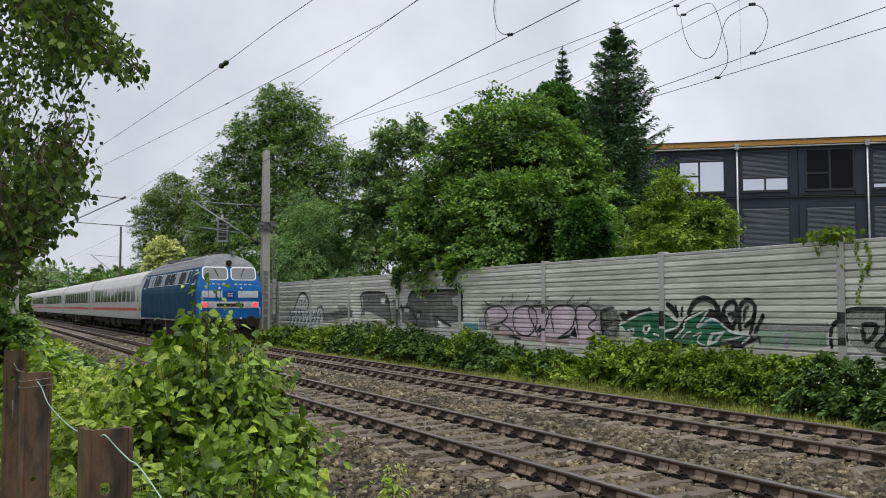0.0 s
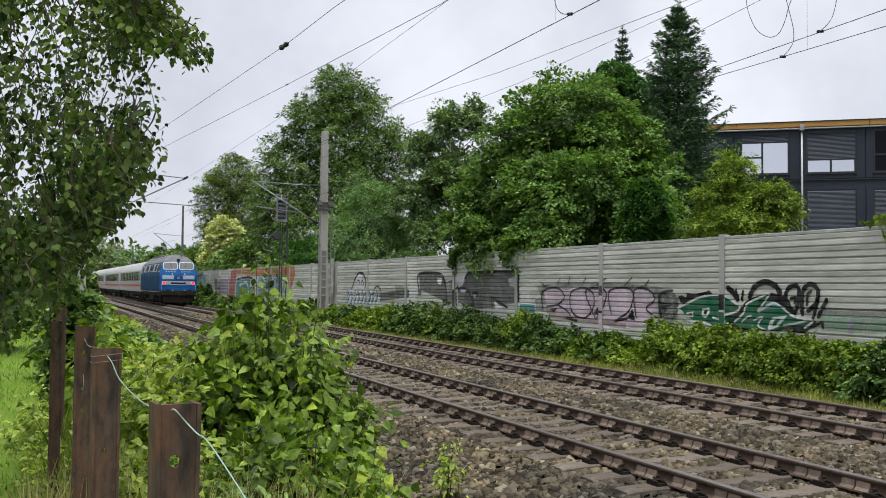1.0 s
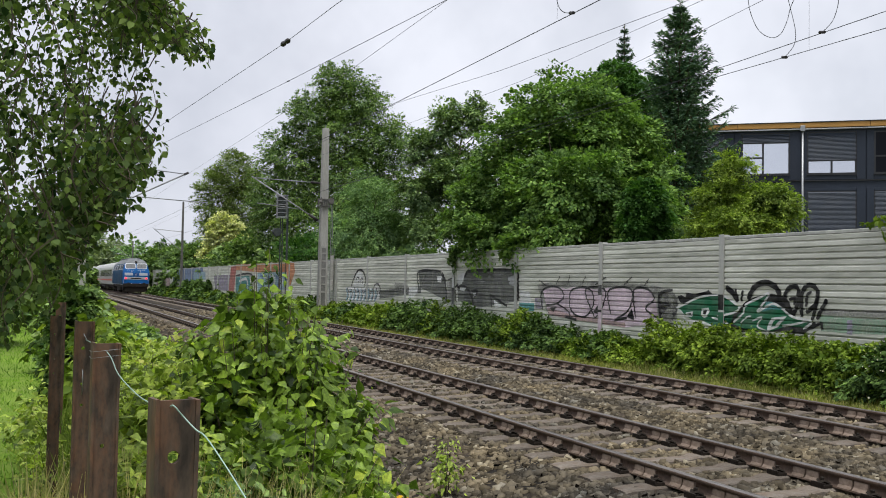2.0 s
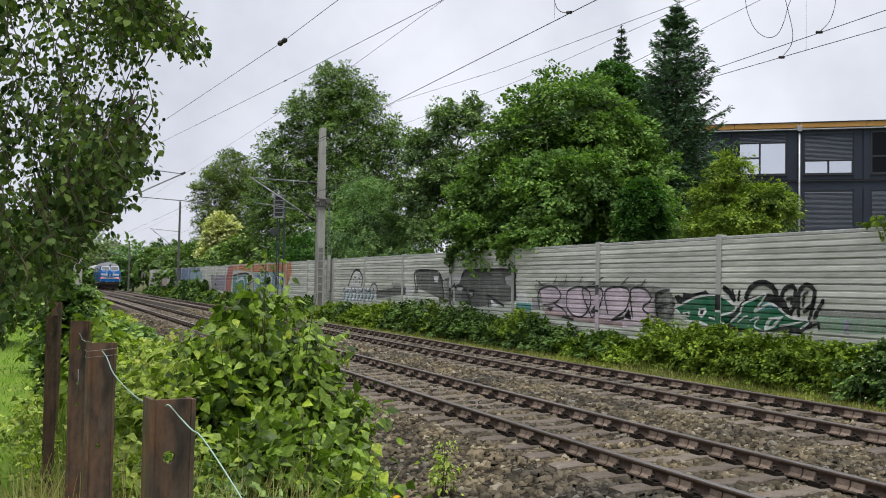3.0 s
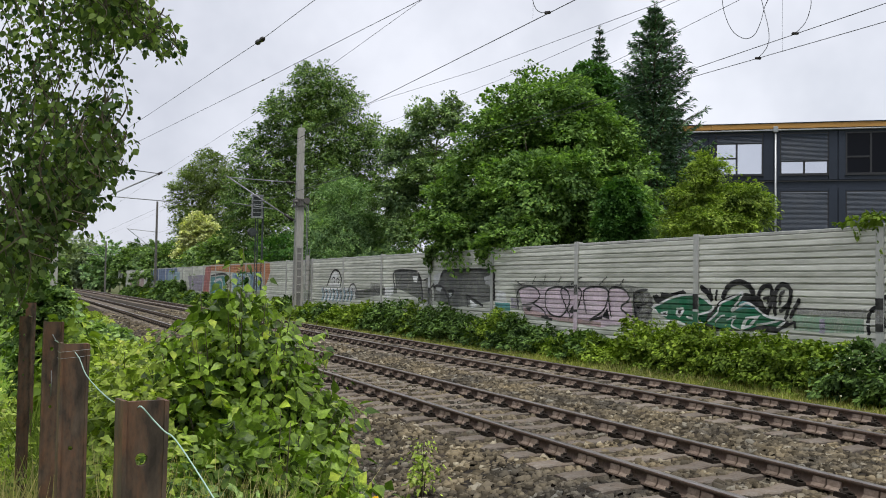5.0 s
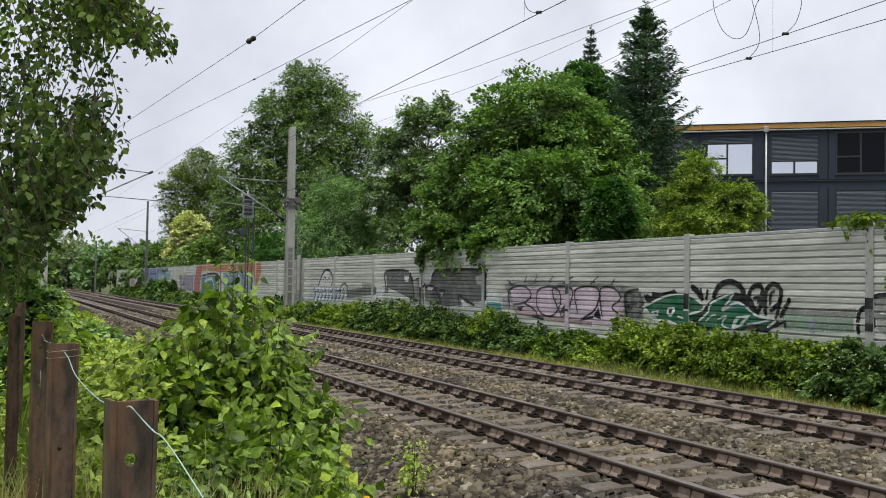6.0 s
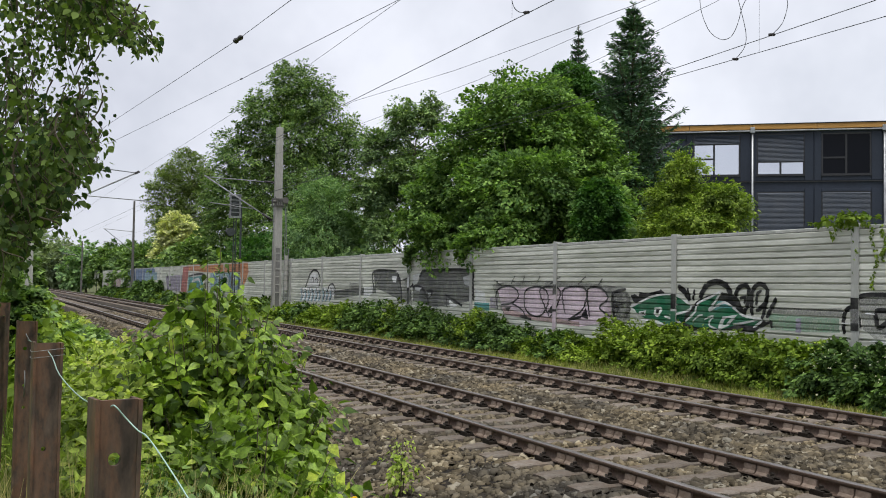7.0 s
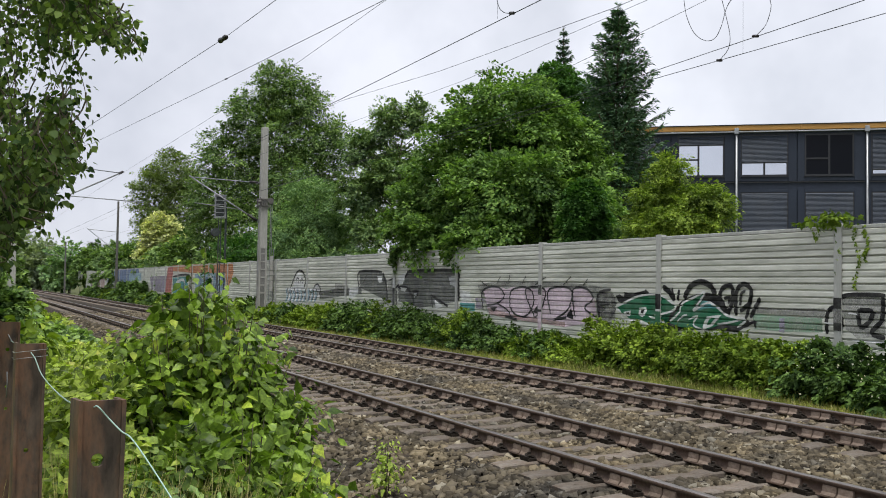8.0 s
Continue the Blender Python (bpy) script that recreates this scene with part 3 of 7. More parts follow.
def thin_coat(m, lo, hi):
    """Lets the board show through a coat in drifts and speckles."""
    nt = m.node_tree
    clear = nt.nodes.new("ShaderNodeBsdfTransparent")
    mx = nt.nodes.new("ShaderNodeMixShader")
    k = mix(nt, 0.5, ramp_pair(nt, noise_tex(nt, 2.2, 4.0), (lo,) * 3, (hi,) * 3, 0.35, 0.65), ramp_pair(nt, noise_tex(nt, 30.0, 3.0), (lo,) * 3, (hi,) * 3, 0.35, 0.65))
    nt.links.new(k, mx.inputs[0])
    nt.links.new(clear.outputs[0], mx.inputs[1])
    nt.links.new(nt.nodes["Principled BSDF"].outputs[0], mx.inputs[2])
    nt.links.new(mx.outputs[0], nt.nodes["Material Output"].inputs[0])


for k, lo, hi in (("soot", 0.0, 0.65), ("grey", 0.15, 0.7), ("darkgrey", 0.45, 0.85), ("pink", 0.75, 1.0), ("palegreen", 0.2, 0.9), ("lilac", 0.2, 0.9), ("palepink", 0.3, 0.9), ("lightblue", 0.5, 1.0), ("blue", 0.5, 1.0), ("orange", 0.6, 1.0), ("red", 0.5, 1.0), ("teal", 0.5, 1.0), ("white", 0.7, 1.0)):
    thin_coat(PAINT_MAT[k], lo, hi)


def spray(colour, layer, width, pts):
    """A sprayed shape (width 0) or stroke on the barrier; points are (along the wall, height)."""
    bm = bmesh.new()
    if width:
        P = [Vector((0, *p)) for p in pts]
        P = [Vector(p) for p in smooth_line(P, 4)] if len(P) > 2 else P
        rows = []
        for i, p in enumerate(P):
            d = (P[min(i + 1, len(P) - 1)] - P[max(i - 1, 0)]).normalized()
            n = Vector((0, -d.z, d.y)) * width / 2 * (0.6 if i in (0, len(P) - 1) else 1.0)
            rows.append((bm.verts.new(p + n), bm.verts.new(p - n)))
        for a, b in zip(rows, rows[1:]):
            bm.faces.new((a[0], a[1], b[1], b[0]))
    else:
        c = [Vector((0, *p)) for p in pts]
        P = c
        f = bm.faces.new([bm.verts.new(p) for p in P])
        bmesh.ops.triangulate(bm, faces=[f])
    zs = [v.co.z for v in bm.verts]
    z0, z1 = min(zs), max(zs)
    base = WALL_TOP - 0.08
    for k in range(8):
        for d, h in BOARD_PR:
            z = base - BOARD * (k + 1) + h
            if z0 < z < z1:
                bmesh.ops.bisect_plane(bm, geom=bm.verts[:] + bm.edges[:] + bm.faces[:], plane_co=(0, 0, z), plane_no=(0, 0, 1))
    for v in bm.verts:
        v.co.x = wall_x(v.co.y) - skin(v.co.z) - 0.004 - 0.003 * layer
    bmesh.ops.recalc_face_normals(bm, faces=bm.faces)
    return part("graffiti_" + ("stroke" if width else "shape"), bm, PAINT_MAT[colour], barrier, colour + " spray paint")


def smooth_line(pts, n=6):
    P = [Vector(p) for p in pts]
    out = []
    for i in range(len(P) - 1):
        p0, p1, p2, p3 = P[max(i - 1, 0)], P[i], P[i + 1], P[min(i + 2, len(P) - 1)]
        for k in range(n):
            t = k / n
            out.append(0.5 * ((2 * p1) + (p2 - p0) * t + (2 * p0 - 5 * p1 + 4 * p2 - p3) * t * t + (3 * p1 - p0 - 3 * p2 + p3) * t ** 3))
    return out + [P[-1]]


def graffiti():
    spray("black", 0, 0, [(18.5, 1.53), (18.34, 1.59), (18.19, 1.53), (18.12, 1.64), (17.85, 1.61), (17.5, 1.6), (17.34, 1.7), (17.23, 1.64), (17.33, 1.53), (17.94, 1.44), (18.2, 1.32), (18.39, 1.42)])
    spray("black", 0, 0, [(16.32, 1.31), (16.12, 1.49), (15.76, 1.61), (15.33, 1.67), (15.05, 1.62), (14.88, 1.55), (14.84, 1.38), (14.7, 1.21), (14.24, 1.16), (14.1, 1.08), (14.44, 0.86), (15.04, 0.89), (15.9, 0.83), (16.67, 0.79), (17.08, 1.02), (16.96, 1.13)])
    spray("green", 1, 0, [(18.52, 1.26), (18.16, 1.38), (17.76, 1.52), (17.25, 1.6), (16.84, 1.59), (16.52, 1.47), (16.32, 1.34), (16.48, 1.23), (16.92, 1.11), (17.18, 1.06), (16.84, 1.03), (16.58, 0.91), (16.67, 0.79), (17.33, 0.95), (17.65, 1.02), (17.93, 1.01), (18.34, 1.19)])
    spray("green", 1, 0, [(16.56, 0.98), (16.21, 1.2), (16.1, 1.42), (15.72, 1.56), (15.4, 1.68), (15.55, 1.48), (15.76, 1.27), (15.33, 1.44), (15.08, 1.39), (14.77, 1.21), (14.28, 1.13), (14.44, 0.99), (14.91, 1.01), (15.32, 0.88), (15.98, 0.85)])
    spray("teal", 2, 0, [(15.47, 1.5), (15.22, 1.47), (14.98, 1.34), (15.32, 1.34), (15.61, 1.27)])
    spray("white", 3, 0.05, [(18.52, 1.26), (18.16, 1.38), (17.76, 1.52), (17.25, 1.6), (16.84, 1.59), (16.52, 1.46), (16.32, 1.33), (16.52, 1.22), (17.04, 1.12)])
    spray("white", 3, 0.04, [(18.52, 1.26), (18.29, 1.17), (18.2, 1.02), (17.84, 0.98), (17.41, 0.94), (16.91, 0.79)])
    spray("white", 3, 0.045, [(17.23, 1.09), (16.84, 1.02), (16.53, 0.88)])
    spray("white", 3, 0.05, [(16.52, 1.0), (16.21, 1.21), (16.1, 1.42), (15.72, 1.56), (15.4, 1.68), (15.56, 1.47), (15.76, 1.26), (15.33, 1.45), (15.06, 1.38), (14.74, 1.2), (14.22, 1.13), (14.45, 0.97)])
    spray("white", 3, 0.04, [(15.9, 1.07), (15.61, 1.16), (15.76, 0.97), (15.46, 0.87)])
    spray("white", 3, 0.045, [(15.04, 1.0), (14.7, 1.05), (14.35, 1.13)])
    spray("white", 3, 0.035, [(16.28, 1.0), (16.09, 1.14), (15.94, 1.17)])
    spray("white", 3, 0, [(18.16, 1.17), (17.89, 1.21), (17.92, 1.07), (18.15, 1.08)])
    spray("white", 3, 0, [(17.59, 1.28), (17.33, 1.31), (17.31, 1.2), (17.46, 1.06), (17.6, 1.11)])
    spray("black", 4, 0, [(17.53, 1.24), (17.4, 1.25), (17.43, 1.15), (17.52, 1.16)])
    spray("black", 4, 0, [(18.09, 1.15), (17.95, 1.17), (17.97, 1.1)])
    spray("white", 3, 0, [(15.32, 1.16), (14.89, 1.21), (15.17, 0.96), (15.46, 0.86), (15.45, 0.99)])
    spray("green", 4, 0, [(15.24, 1.12), (15.07, 1.14), (15.24, 0.99), (15.35, 0.97)])
    spray("black", 3, 0.13, [(16.04, 1.53), (15.87, 1.78), (15.65, 1.88), (15.44, 1.89), (15.22, 1.8), (15.07, 1.62)])
    spray("black", 3, 0.13, [(16.76, 1.79), (16.54, 1.67), (16.36, 1.48)])
    spray("black", 3, 0.1, [(16.46, 1.75), (16.36, 1.55)])
    spray("black", 3, 0.11, [(16.21, 1.72), (16.26, 1.48)])
    spray("black", 3, 0.1, [(18.46, 1.54), (18.3, 1.51)])
    spray("black", 3, 0.08, [(18.16, 1.64), (18.1, 1.55)])
    spray("black", 3, 0.08, [(17.37, 1.71), (17.28, 1.61)])
    spray("black", 3, 0.1, [(14.96, 1.47), (14.92, 1.71), (14.75, 1.82), (14.59, 1.77), (14.6, 1.46), (14.72, 1.25)])
    spray("black", 3, 0.07, [(14.83, 1.55), (14.67, 1.58), (14.71, 1.45)])
    spray("black", 3, 0.1, [(14.49, 1.21), (14.49, 1.64), (14.38, 1.82), (14.22, 1.85), (14.07, 1.72), (14.13, 1.47), (14.37, 1.3)])
    spray("black", 3, 0.07, [(14.37, 1.42), (14.34, 1.65), (14.23, 1.72)])
    spray("black", 3, 0.08, [(14.07, 1.62), (14.13, 1.37), (14.22, 1.15)])
    spray("black", 3, 0.09, [(13.83, 1.58), (13.95, 1.4), (14.09, 1.18)])
    spray("black", 3, 0.06, [(14.27, 0.98), (13.98, 1.1), (13.97, 0.98)])
    spray("palegreen", 0, 0, [(14.04, 1.27), (13.26, 1.24), (12.32, 1.23), (12.32, 0.97), (13.15, 0.94), (13.99, 0.95)])
    spray("grey", 0, 0, [(13.93, 1.4), (13.15, 1.39), (12.26, 1.43), (12.26, 1.24), (13.15, 1.25), (13.93, 1.28)])
    spray("lilac", 1, 0, [(13.34, 1.19), (13.21, 1.2), (13.21, 0.92), (13.35, 0.93)])
    spray("grey", 0, 0, [(11.9, 1.61), (11.65, 1.67), (10.98, 1.66), (10.99, 0.98), (11.55, 0.9), (11.8, 1.06)])
    spray("black", 1, 0.08, [(12.21, 0.95), (12.22, 1.25), (12.13, 1.42), (11.99, 1.46)])
    spray("black", 1, 0.08, [(11.86, 1.09), (11.95, 1.48), (11.9, 1.62), (11.65, 1.68), (10.98, 1.68)])
    spray("black", 1, 0.09, [(11.55, 1.38), (11.48, 1.11), (11.31, 1.21), (11.25, 1.39), (11.55, 1.4)])
    spray("black", 1, 0.09, [(11.03, 1.66), (11.05, 1.26), (11.26, 1.02), (10.99, 0.94)])
    spray("white", 2, 0.04, [(12.26, 1.15), (11.99, 1.14)])
    spray("white", 2, 0.04, [(11.75, 1.35), (11.55, 1.33)])
    spray("white", 2, 0.04, [(11.67, 0.86), (11.03, 0.86)])
    spray("soot", 0, 0, [(25.42, 1.78), (24.21, 1.89), (22.04, 1.9), (19.9, 1.83), (18.76, 1.74), (18.45, 1.46), (18.53, 0.88), (20.65, 0.79), (22.61, 0.87), (24.8, 0.96)])
    spray("pink", 1, 0, [(25.03, 1.61), (24.21, 1.74), (23.65, 1.66), (23.4, 1.71), (22.63, 1.75), (22.16, 1.67), (21.07, 1.75), (20.36, 1.68), (19.66, 1.73), (19.36, 1.45), (19.5, 1.19), (19.21, 0.88), (20.65, 0.69), (22.61, 0.76), (24.66, 0.88)])
    spray("palepink", 2, 0, [(24.73, 1.08), (23.38, 0.94), (21.74, 0.86), (20.65, 0.82), (20.65, 0.69), (22.61, 0.76), (24.66, 0.88)])
    spray("black", 3, 0.055, [(25.01, 1.02), (25.13, 1.51), (24.68, 1.72), (24.04, 1.69), (23.78, 1.44), (24.2, 1.23), (24.81, 1.17)])
    spray("black", 3, 0.05, [(24.2, 1.23), (23.61, 1.06), (23.35, 0.84)])
    spray("black", 3, 0.055, [(23.45, 1.17), (23.4, 1.6), (22.78, 1.73), (22.27, 1.61), (22.2, 1.23), (22.61, 0.9), (23.19, 0.95), (23.45, 1.17)])
    spray("black", 3, 0.055, [(22.11, 0.89), (22.63, 1.61), (22.04, 1.74), (21.58, 1.62), (21.77, 1.15), (22.08, 0.89)])
    spray("black", 3, 0.055, [(21.32, 1.01), (21.47, 1.62), (20.8, 1.75), (20.33, 1.63), (20.5, 1.16), (21.05, 0.91)])
    spray("black", 3, 0.055, [(20.19, 0.96), (20.28, 1.68), (19.66, 1.7), (19.41, 1.45), (19.77, 1.22), (19.26, 0.99)])
    spray("black", 3, 0.07, [(19.12, 0.94), (19.22, 1.56), (18.67, 1.7)])
    spray("black", 3, 0.06, [(19.13, 1.3), (18.71, 1.35)])
    spray("black", 3, 0.05, [(25.25, 1.91), (24.82, 1.75)])
    spray("black", 3, 0.05, [(24.21, 1.81), (24.02, 2.04)])
    spray("black", 3, 0.05, [(23.56, 1.81), (23.47, 2.07)])
    spray("black", 3, 0.05, [(22.78, 1.83), (22.61, 2.04)])
    spray("black", 3, 0.05, [(22.1, 1.8), (21.59, 2.01)])
    spray("black", 3, 0.05, [(20.72, 1.81), (20.39, 2.02)])
    spray("black", 3, 0.05, [(19.83, 1.79), (19.64, 1.96)])
    spray("black", 3, 0.12, [(23.7, 0.86), (23.06, 0.79)])
    spray("black", 3, 0.12, [(21.18, 0.86), (20.57, 0.95)])
    spray("black", 3, 0, [(24.6, 1.09), (24.19, 1.13), (24.39, 0.97)])
    spray("black", 3, 0, [(22.2, 1.04), (21.97, 1.24), (21.85, 0.96)])
    spray("black", 3, 0, [(20.6, 0.97), (20.35, 1.2), (20.24, 0.9)])
    spray("soot", 2, 0, [(19.27, 1.65), (18.58, 1.6), (18.44, 1.26), (18.75, 0.85), (19.12, 0.89), (18.94, 1.24)])
    spray("darkgrey", 0, 0, [(35.2, 2.25), (32.89, 2.21), (32.83, 1.81), (32.41, 1.91), (32.37, 1.12), (33.94, 1.41), (35.05, 1.59)])
    spray("darkgrey", 0, 0, [(30.62, 2.22), (26.83, 2.2), (26.61, 1.79), (26.68, 1.24), (29.51, 0.95), (31.31, 1.14), (31.37, 1.65), (30.79, 1.92)])
    spray("soot", 0, 0, [(32.35, 1.93), (31.63, 2.01), (31.5, 1.15), (32.27, 1.05)])
    spray("black", 1, 0.11, [(35.16, 1.6), (35.2, 2.23), (32.89, 2.23)])
    spray("black", 1, 0.11, [(31.56, 1.63), (30.61, 2.12), (30.26, 2.23), (26.97, 2.22), (26.67, 1.85), (26.62, 1.25)])
    spray("black", 1, 0.11, [(32.76, 2.19), (32.39, 1.53), (32.35, 1.04)])
    spray("black", 1, 0.08, [(32.19, 1.91), (31.65, 2.01)])
    spray("black", 1, 0.12, [(31.37, 1.64), (30.59, 1.63), (30.08, 1.25), (30.0, 1.02)])
    spray("black", 1, 0.1, [(30.16, 1.51), (29.63, 1.52), (29.97, 1.3)])
    spray("black", 1, 0.11, [(28.61, 1.43), (28.51, 0.98)])
    spray("black", 1, 0.13, [(28.61, 1.4), (27.39, 1.06)])
    spray("black", 1, 0.09, [(31.52, 1.54), (31.46, 0.99)])
    spray("black", 1, 0.08, [(34.41, 2.1), (34.83, 1.72)])
    spray("white", 2, 0, [(28.36, 1.25), (27.69, 1.05), (28.27, 0.95)])
    spray("white", 2, 0, [(33.33, 2.05), (32.82, 2.05), (32.91, 1.8), (33.22, 1.83)])
    spray("white", 2, 0, [(31.35, 2.07), (30.69, 2.19), (30.96, 1.76), (31.34, 1.73)])
    spray("white", 2, 0, [(27.37, 2.01), (26.88, 2.07), (26.91, 1.72), (27.21, 1.75)])
    spray("white", 2, 0, [(30.01, 1.44), (29.74, 1.45), (29.94, 1.29)])
    spray("white", 2, 0, [(31.15, 1.65), (30.59, 1.63), (30.77, 1.49), (31.1, 1.53)])
    spray("white", 2, 0, [(36.21, 1.58), (35.24, 1.65), (35.31, 1.34), (36.28, 1.03)])
    spray("white", 2, 0, [(26.52, 1.6), (25.89, 1.54), (25.74, 1.19), (26.44, 0.97)])
    spray("teal", 3, 0, [(26.53, 1.2), (25.53, 1.2), (25.57, 0.96), (26.53, 0.95)])
    spray("lilac", 1, 0, [(25.53, 1.37), (25.02, 1.35), (25.01, 1.03), (25.48, 1.05)])
    spray("soot", 0, 0, [(37.97, 1.79), (36.34, 1.71), (36.4, 1.38), (38.95, 1.35), (38.96, 1.46), (37.95, 1.51)])
    spray("white", 0, 0, [(43.74, 1.51), (43.38, 2.06), (42.85, 2.29), (42.25, 2.18), (42.02, 1.52)])
    spray("white", 0, 0, [(40.63, 1.27), (40.53, 1.61), (40.14, 1.69), (39.84, 1.49), (39.99, 1.24)])
    spray("white", 0, 0, [(44.99, 1.5), (43.48, 1.59), (39.7, 1.5), (39.95, 0.97), (44.59, 0.82)])
    spray("black", 1, 0.1, [(44.07, 1.51), (43.45, 2.1), (42.89, 2.35), (42.22, 2.26), (41.86, 1.92), (42.02, 1.56)])
    spray("black", 1, 0.08, [(40.74, 1.29), (40.59, 1.61), (40.14, 1.71), (39.76, 1.49), (39.94, 1.22)])
    spray("black", 1, 0.06, [(43.24, 1.82), (43.12, 2.0), (42.79, 1.92), (42.91, 1.74)])
    spray("black", 1, 0.06, [(42.6, 1.8), (42.45, 1.97), (42.19, 1.86), (42.34, 1.7)])
    spray("lightblue", 1, 0.16, [(44.81, 1.45), (44.58, 1.13), (44.83, 0.81)])
    spray("black", 2, 0.07, [(44.64, 1.5), (44.38, 1.19), (44.63, 0.89)])
    spray("lightblue", 1, 0.16, [(44.23, 1.41), (44.01, 1.14), (44.26, 0.83)])
    spray("black", 2, 0.07, [(44.06, 1.45), (43.81, 1.2), (44.06, 0.9)])
    spray("black", 2, 0.06, [(44.35, 1.27), (43.89, 1.32)])
    spray("lightblue", 1, 0.16, [(43.66, 1.38), (43.45, 1.15), (43.69, 0.84)])
    spray("black", 2, 0.07, [(43.51, 1.51), (43.26, 1.21), (43.5, 0.92)])
    spray("lightblue", 1, 0.16, [(43.12, 1.46), (42.9, 1.16), (43.14, 0.85)])
    spray("black", 2, 0.07, [(42.95, 1.46), (42.72, 1.21), (42.95, 0.93)])
    spray("black", 2, 0.06, [(43.23, 1.29), (42.79, 1.33)])
    spray("lightblue", 1, 0.16, [(42.57, 1.43), (42.37, 1.17), (42.6, 0.86)])
    spray("black", 2, 0.07, [(42.42, 1.52), (42.18, 1.22), (42.41, 0.94)])
    spray("lightblue", 1, 0.16, [(42.04, 1.39), (41.84, 1.18), (42.07, 0.88)])
    spray("black", 2, 0.07, [(41.89, 1.48), (41.66, 1.23), (41.89, 0.95)])
    spray("black", 2, 0.06, [(42.16, 1.3), (41.73, 1.35)])
    spray("lightblue", 1, 0.16, [(41.53, 1.48), (41.33, 1.19), (41.55, 0.89)])
    spray("black", 2, 0.07, [(41.38, 1.53), (41.15, 1.24), (41.37, 0.96)])
    spray("lightblue", 1, 0.16, [(41.02, 1.44), (40.83, 1.19), (41.04, 0.9)])
    spray("black", 2, 0.07, [(40.87, 1.49), (40.65, 1.25), (40.87, 0.97)])
    spray("black", 2, 0.06, [(41.13, 1.32), (40.72, 1.36)])
    spray("lightblue", 1, 0.16, [(40.52, 1.41), (40.33, 1.2), (40.55, 0.91)])
    spray("black", 2, 0.07, [(40.38, 1.54), (40.16, 1.25), (40.38, 0.98)])
    spray("darkgrey", 0, 0, [(39.94, 1.42), (34.92, 1.64), (34.91, 1.37), (39.84, 1.04)])
    spray("orange", 0, 0, [(73.48, 2.99), (55.27, 2.93), (55.08, 2.35), (64.59, 2.33), (73.2, 2.55)])
    spray("orange", 0, 0, [(57.11, 2.36), (54.96, 2.42), (55.68, 1.75), (56.46, 1.33)])
    spray("teal", 0, 0, [(73.13, 2.03), (68.22, 2.11), (67.1, 0.71), (73.16, 0.65)])
    spray("lightblue", 0, 0, [(65.47, 2.3), (57.53, 2.33), (57.56, 1.22), (65.32, 1.01)])
    spray("red", 1, 0, [(75.25, 2.83), (73.03, 2.9), (73.84, 0.81), (76.14, 0.87)])
    spray("lilac", 0, 0, [(83.2, 2.14), (75.39, 2.21), (75.67, 0.87), (82.2, 0.93)])
    spray("blue", 0, 0, [(103.65, 2.89), (89.22, 2.93), (88.11, 1.89), (102.91, 1.29)])
    spray("lightblue", 1, 0, [(94.78, 2.43), (87.61, 2.5), (87.49, 1.79), (94.63, 1.61)])
    spray("blue", 0, 0, [(110.23, 2.82), (104.05, 2.84), (103.8, 1.58), (109.92, 1.43)])
    spray("palepink", 0, 0, [(125.84, 1.86), (112.42, 2.0), (112.15, 0.78), (125.49, 0.5)])
    spray("blue", 2, 0.22, [(64.57, 2.18), (63.5, 1.8), (64.13, 1.33)])
    spray("white", 2, 0.22, [(63.37, 2.1), (62.34, 1.8), (62.95, 1.34)])
    spray("blue", 2, 0.22, [(62.2, 2.02), (61.21, 1.8), (61.8, 1.35)])
    spray("white", 2, 0.22, [(61.1, 2.17), (60.13, 1.8), (60.7, 1.36)])
    spray("blue", 2, 0.22, [(60.0, 2.09), (59.07, 1.81), (59.62, 1.37)])
    spray("white", 2, 0.22, [(58.94, 2.02), (58.05, 1.81), (58.58, 1.38)])
    spray("blue", 2, 0.22, [(57.94, 2.16), (57.06, 1.81), (57.58, 1.39)])
    spray("black", 2, 0.15, [(73.14, 2.12), (67.29, 2.19), (66.94, 0.91)])
    spray("white", 2, 0.2, [(71.8, 1.69), (69.17, 1.86), (68.48, 1.09)])

    # paint carried across the posts
    for i, bands in ((5, (("green", 0.55, 1.22), ("white", 1.22, 1.27), ("black", 1.27, 1.62))), (4, (("pink", 0.45, 1.05), ("black", 1.05, 1.12), ("pink", 1.12, 1.52), ("soot", 1.52, 1.80))),
                     (6, (("black", 1.02, 1.16), ("grey", 1.16, 1.42), ("black", 1.42, 1.62))), (2, (("darkgrey", 1.0, 1.5), ("black", 1.5, 1.62), ("white", 1.62, 2.0)))):
        y = WALL_P0 - WALL_STEP * i
        for colour, z0, z1 in bands:
            p = part("graffiti_shape", box(-0.0945, -0.0885, -0.084, 0.084, z0, z1), PAINT_MAT[colour], barrier, colour + " spray paint")
            p.matrix_basis = pose(wall_x(y), y, 0, 0, 0, math.degrees(math.atan(-WALL_SLOPE)))


graffiti()

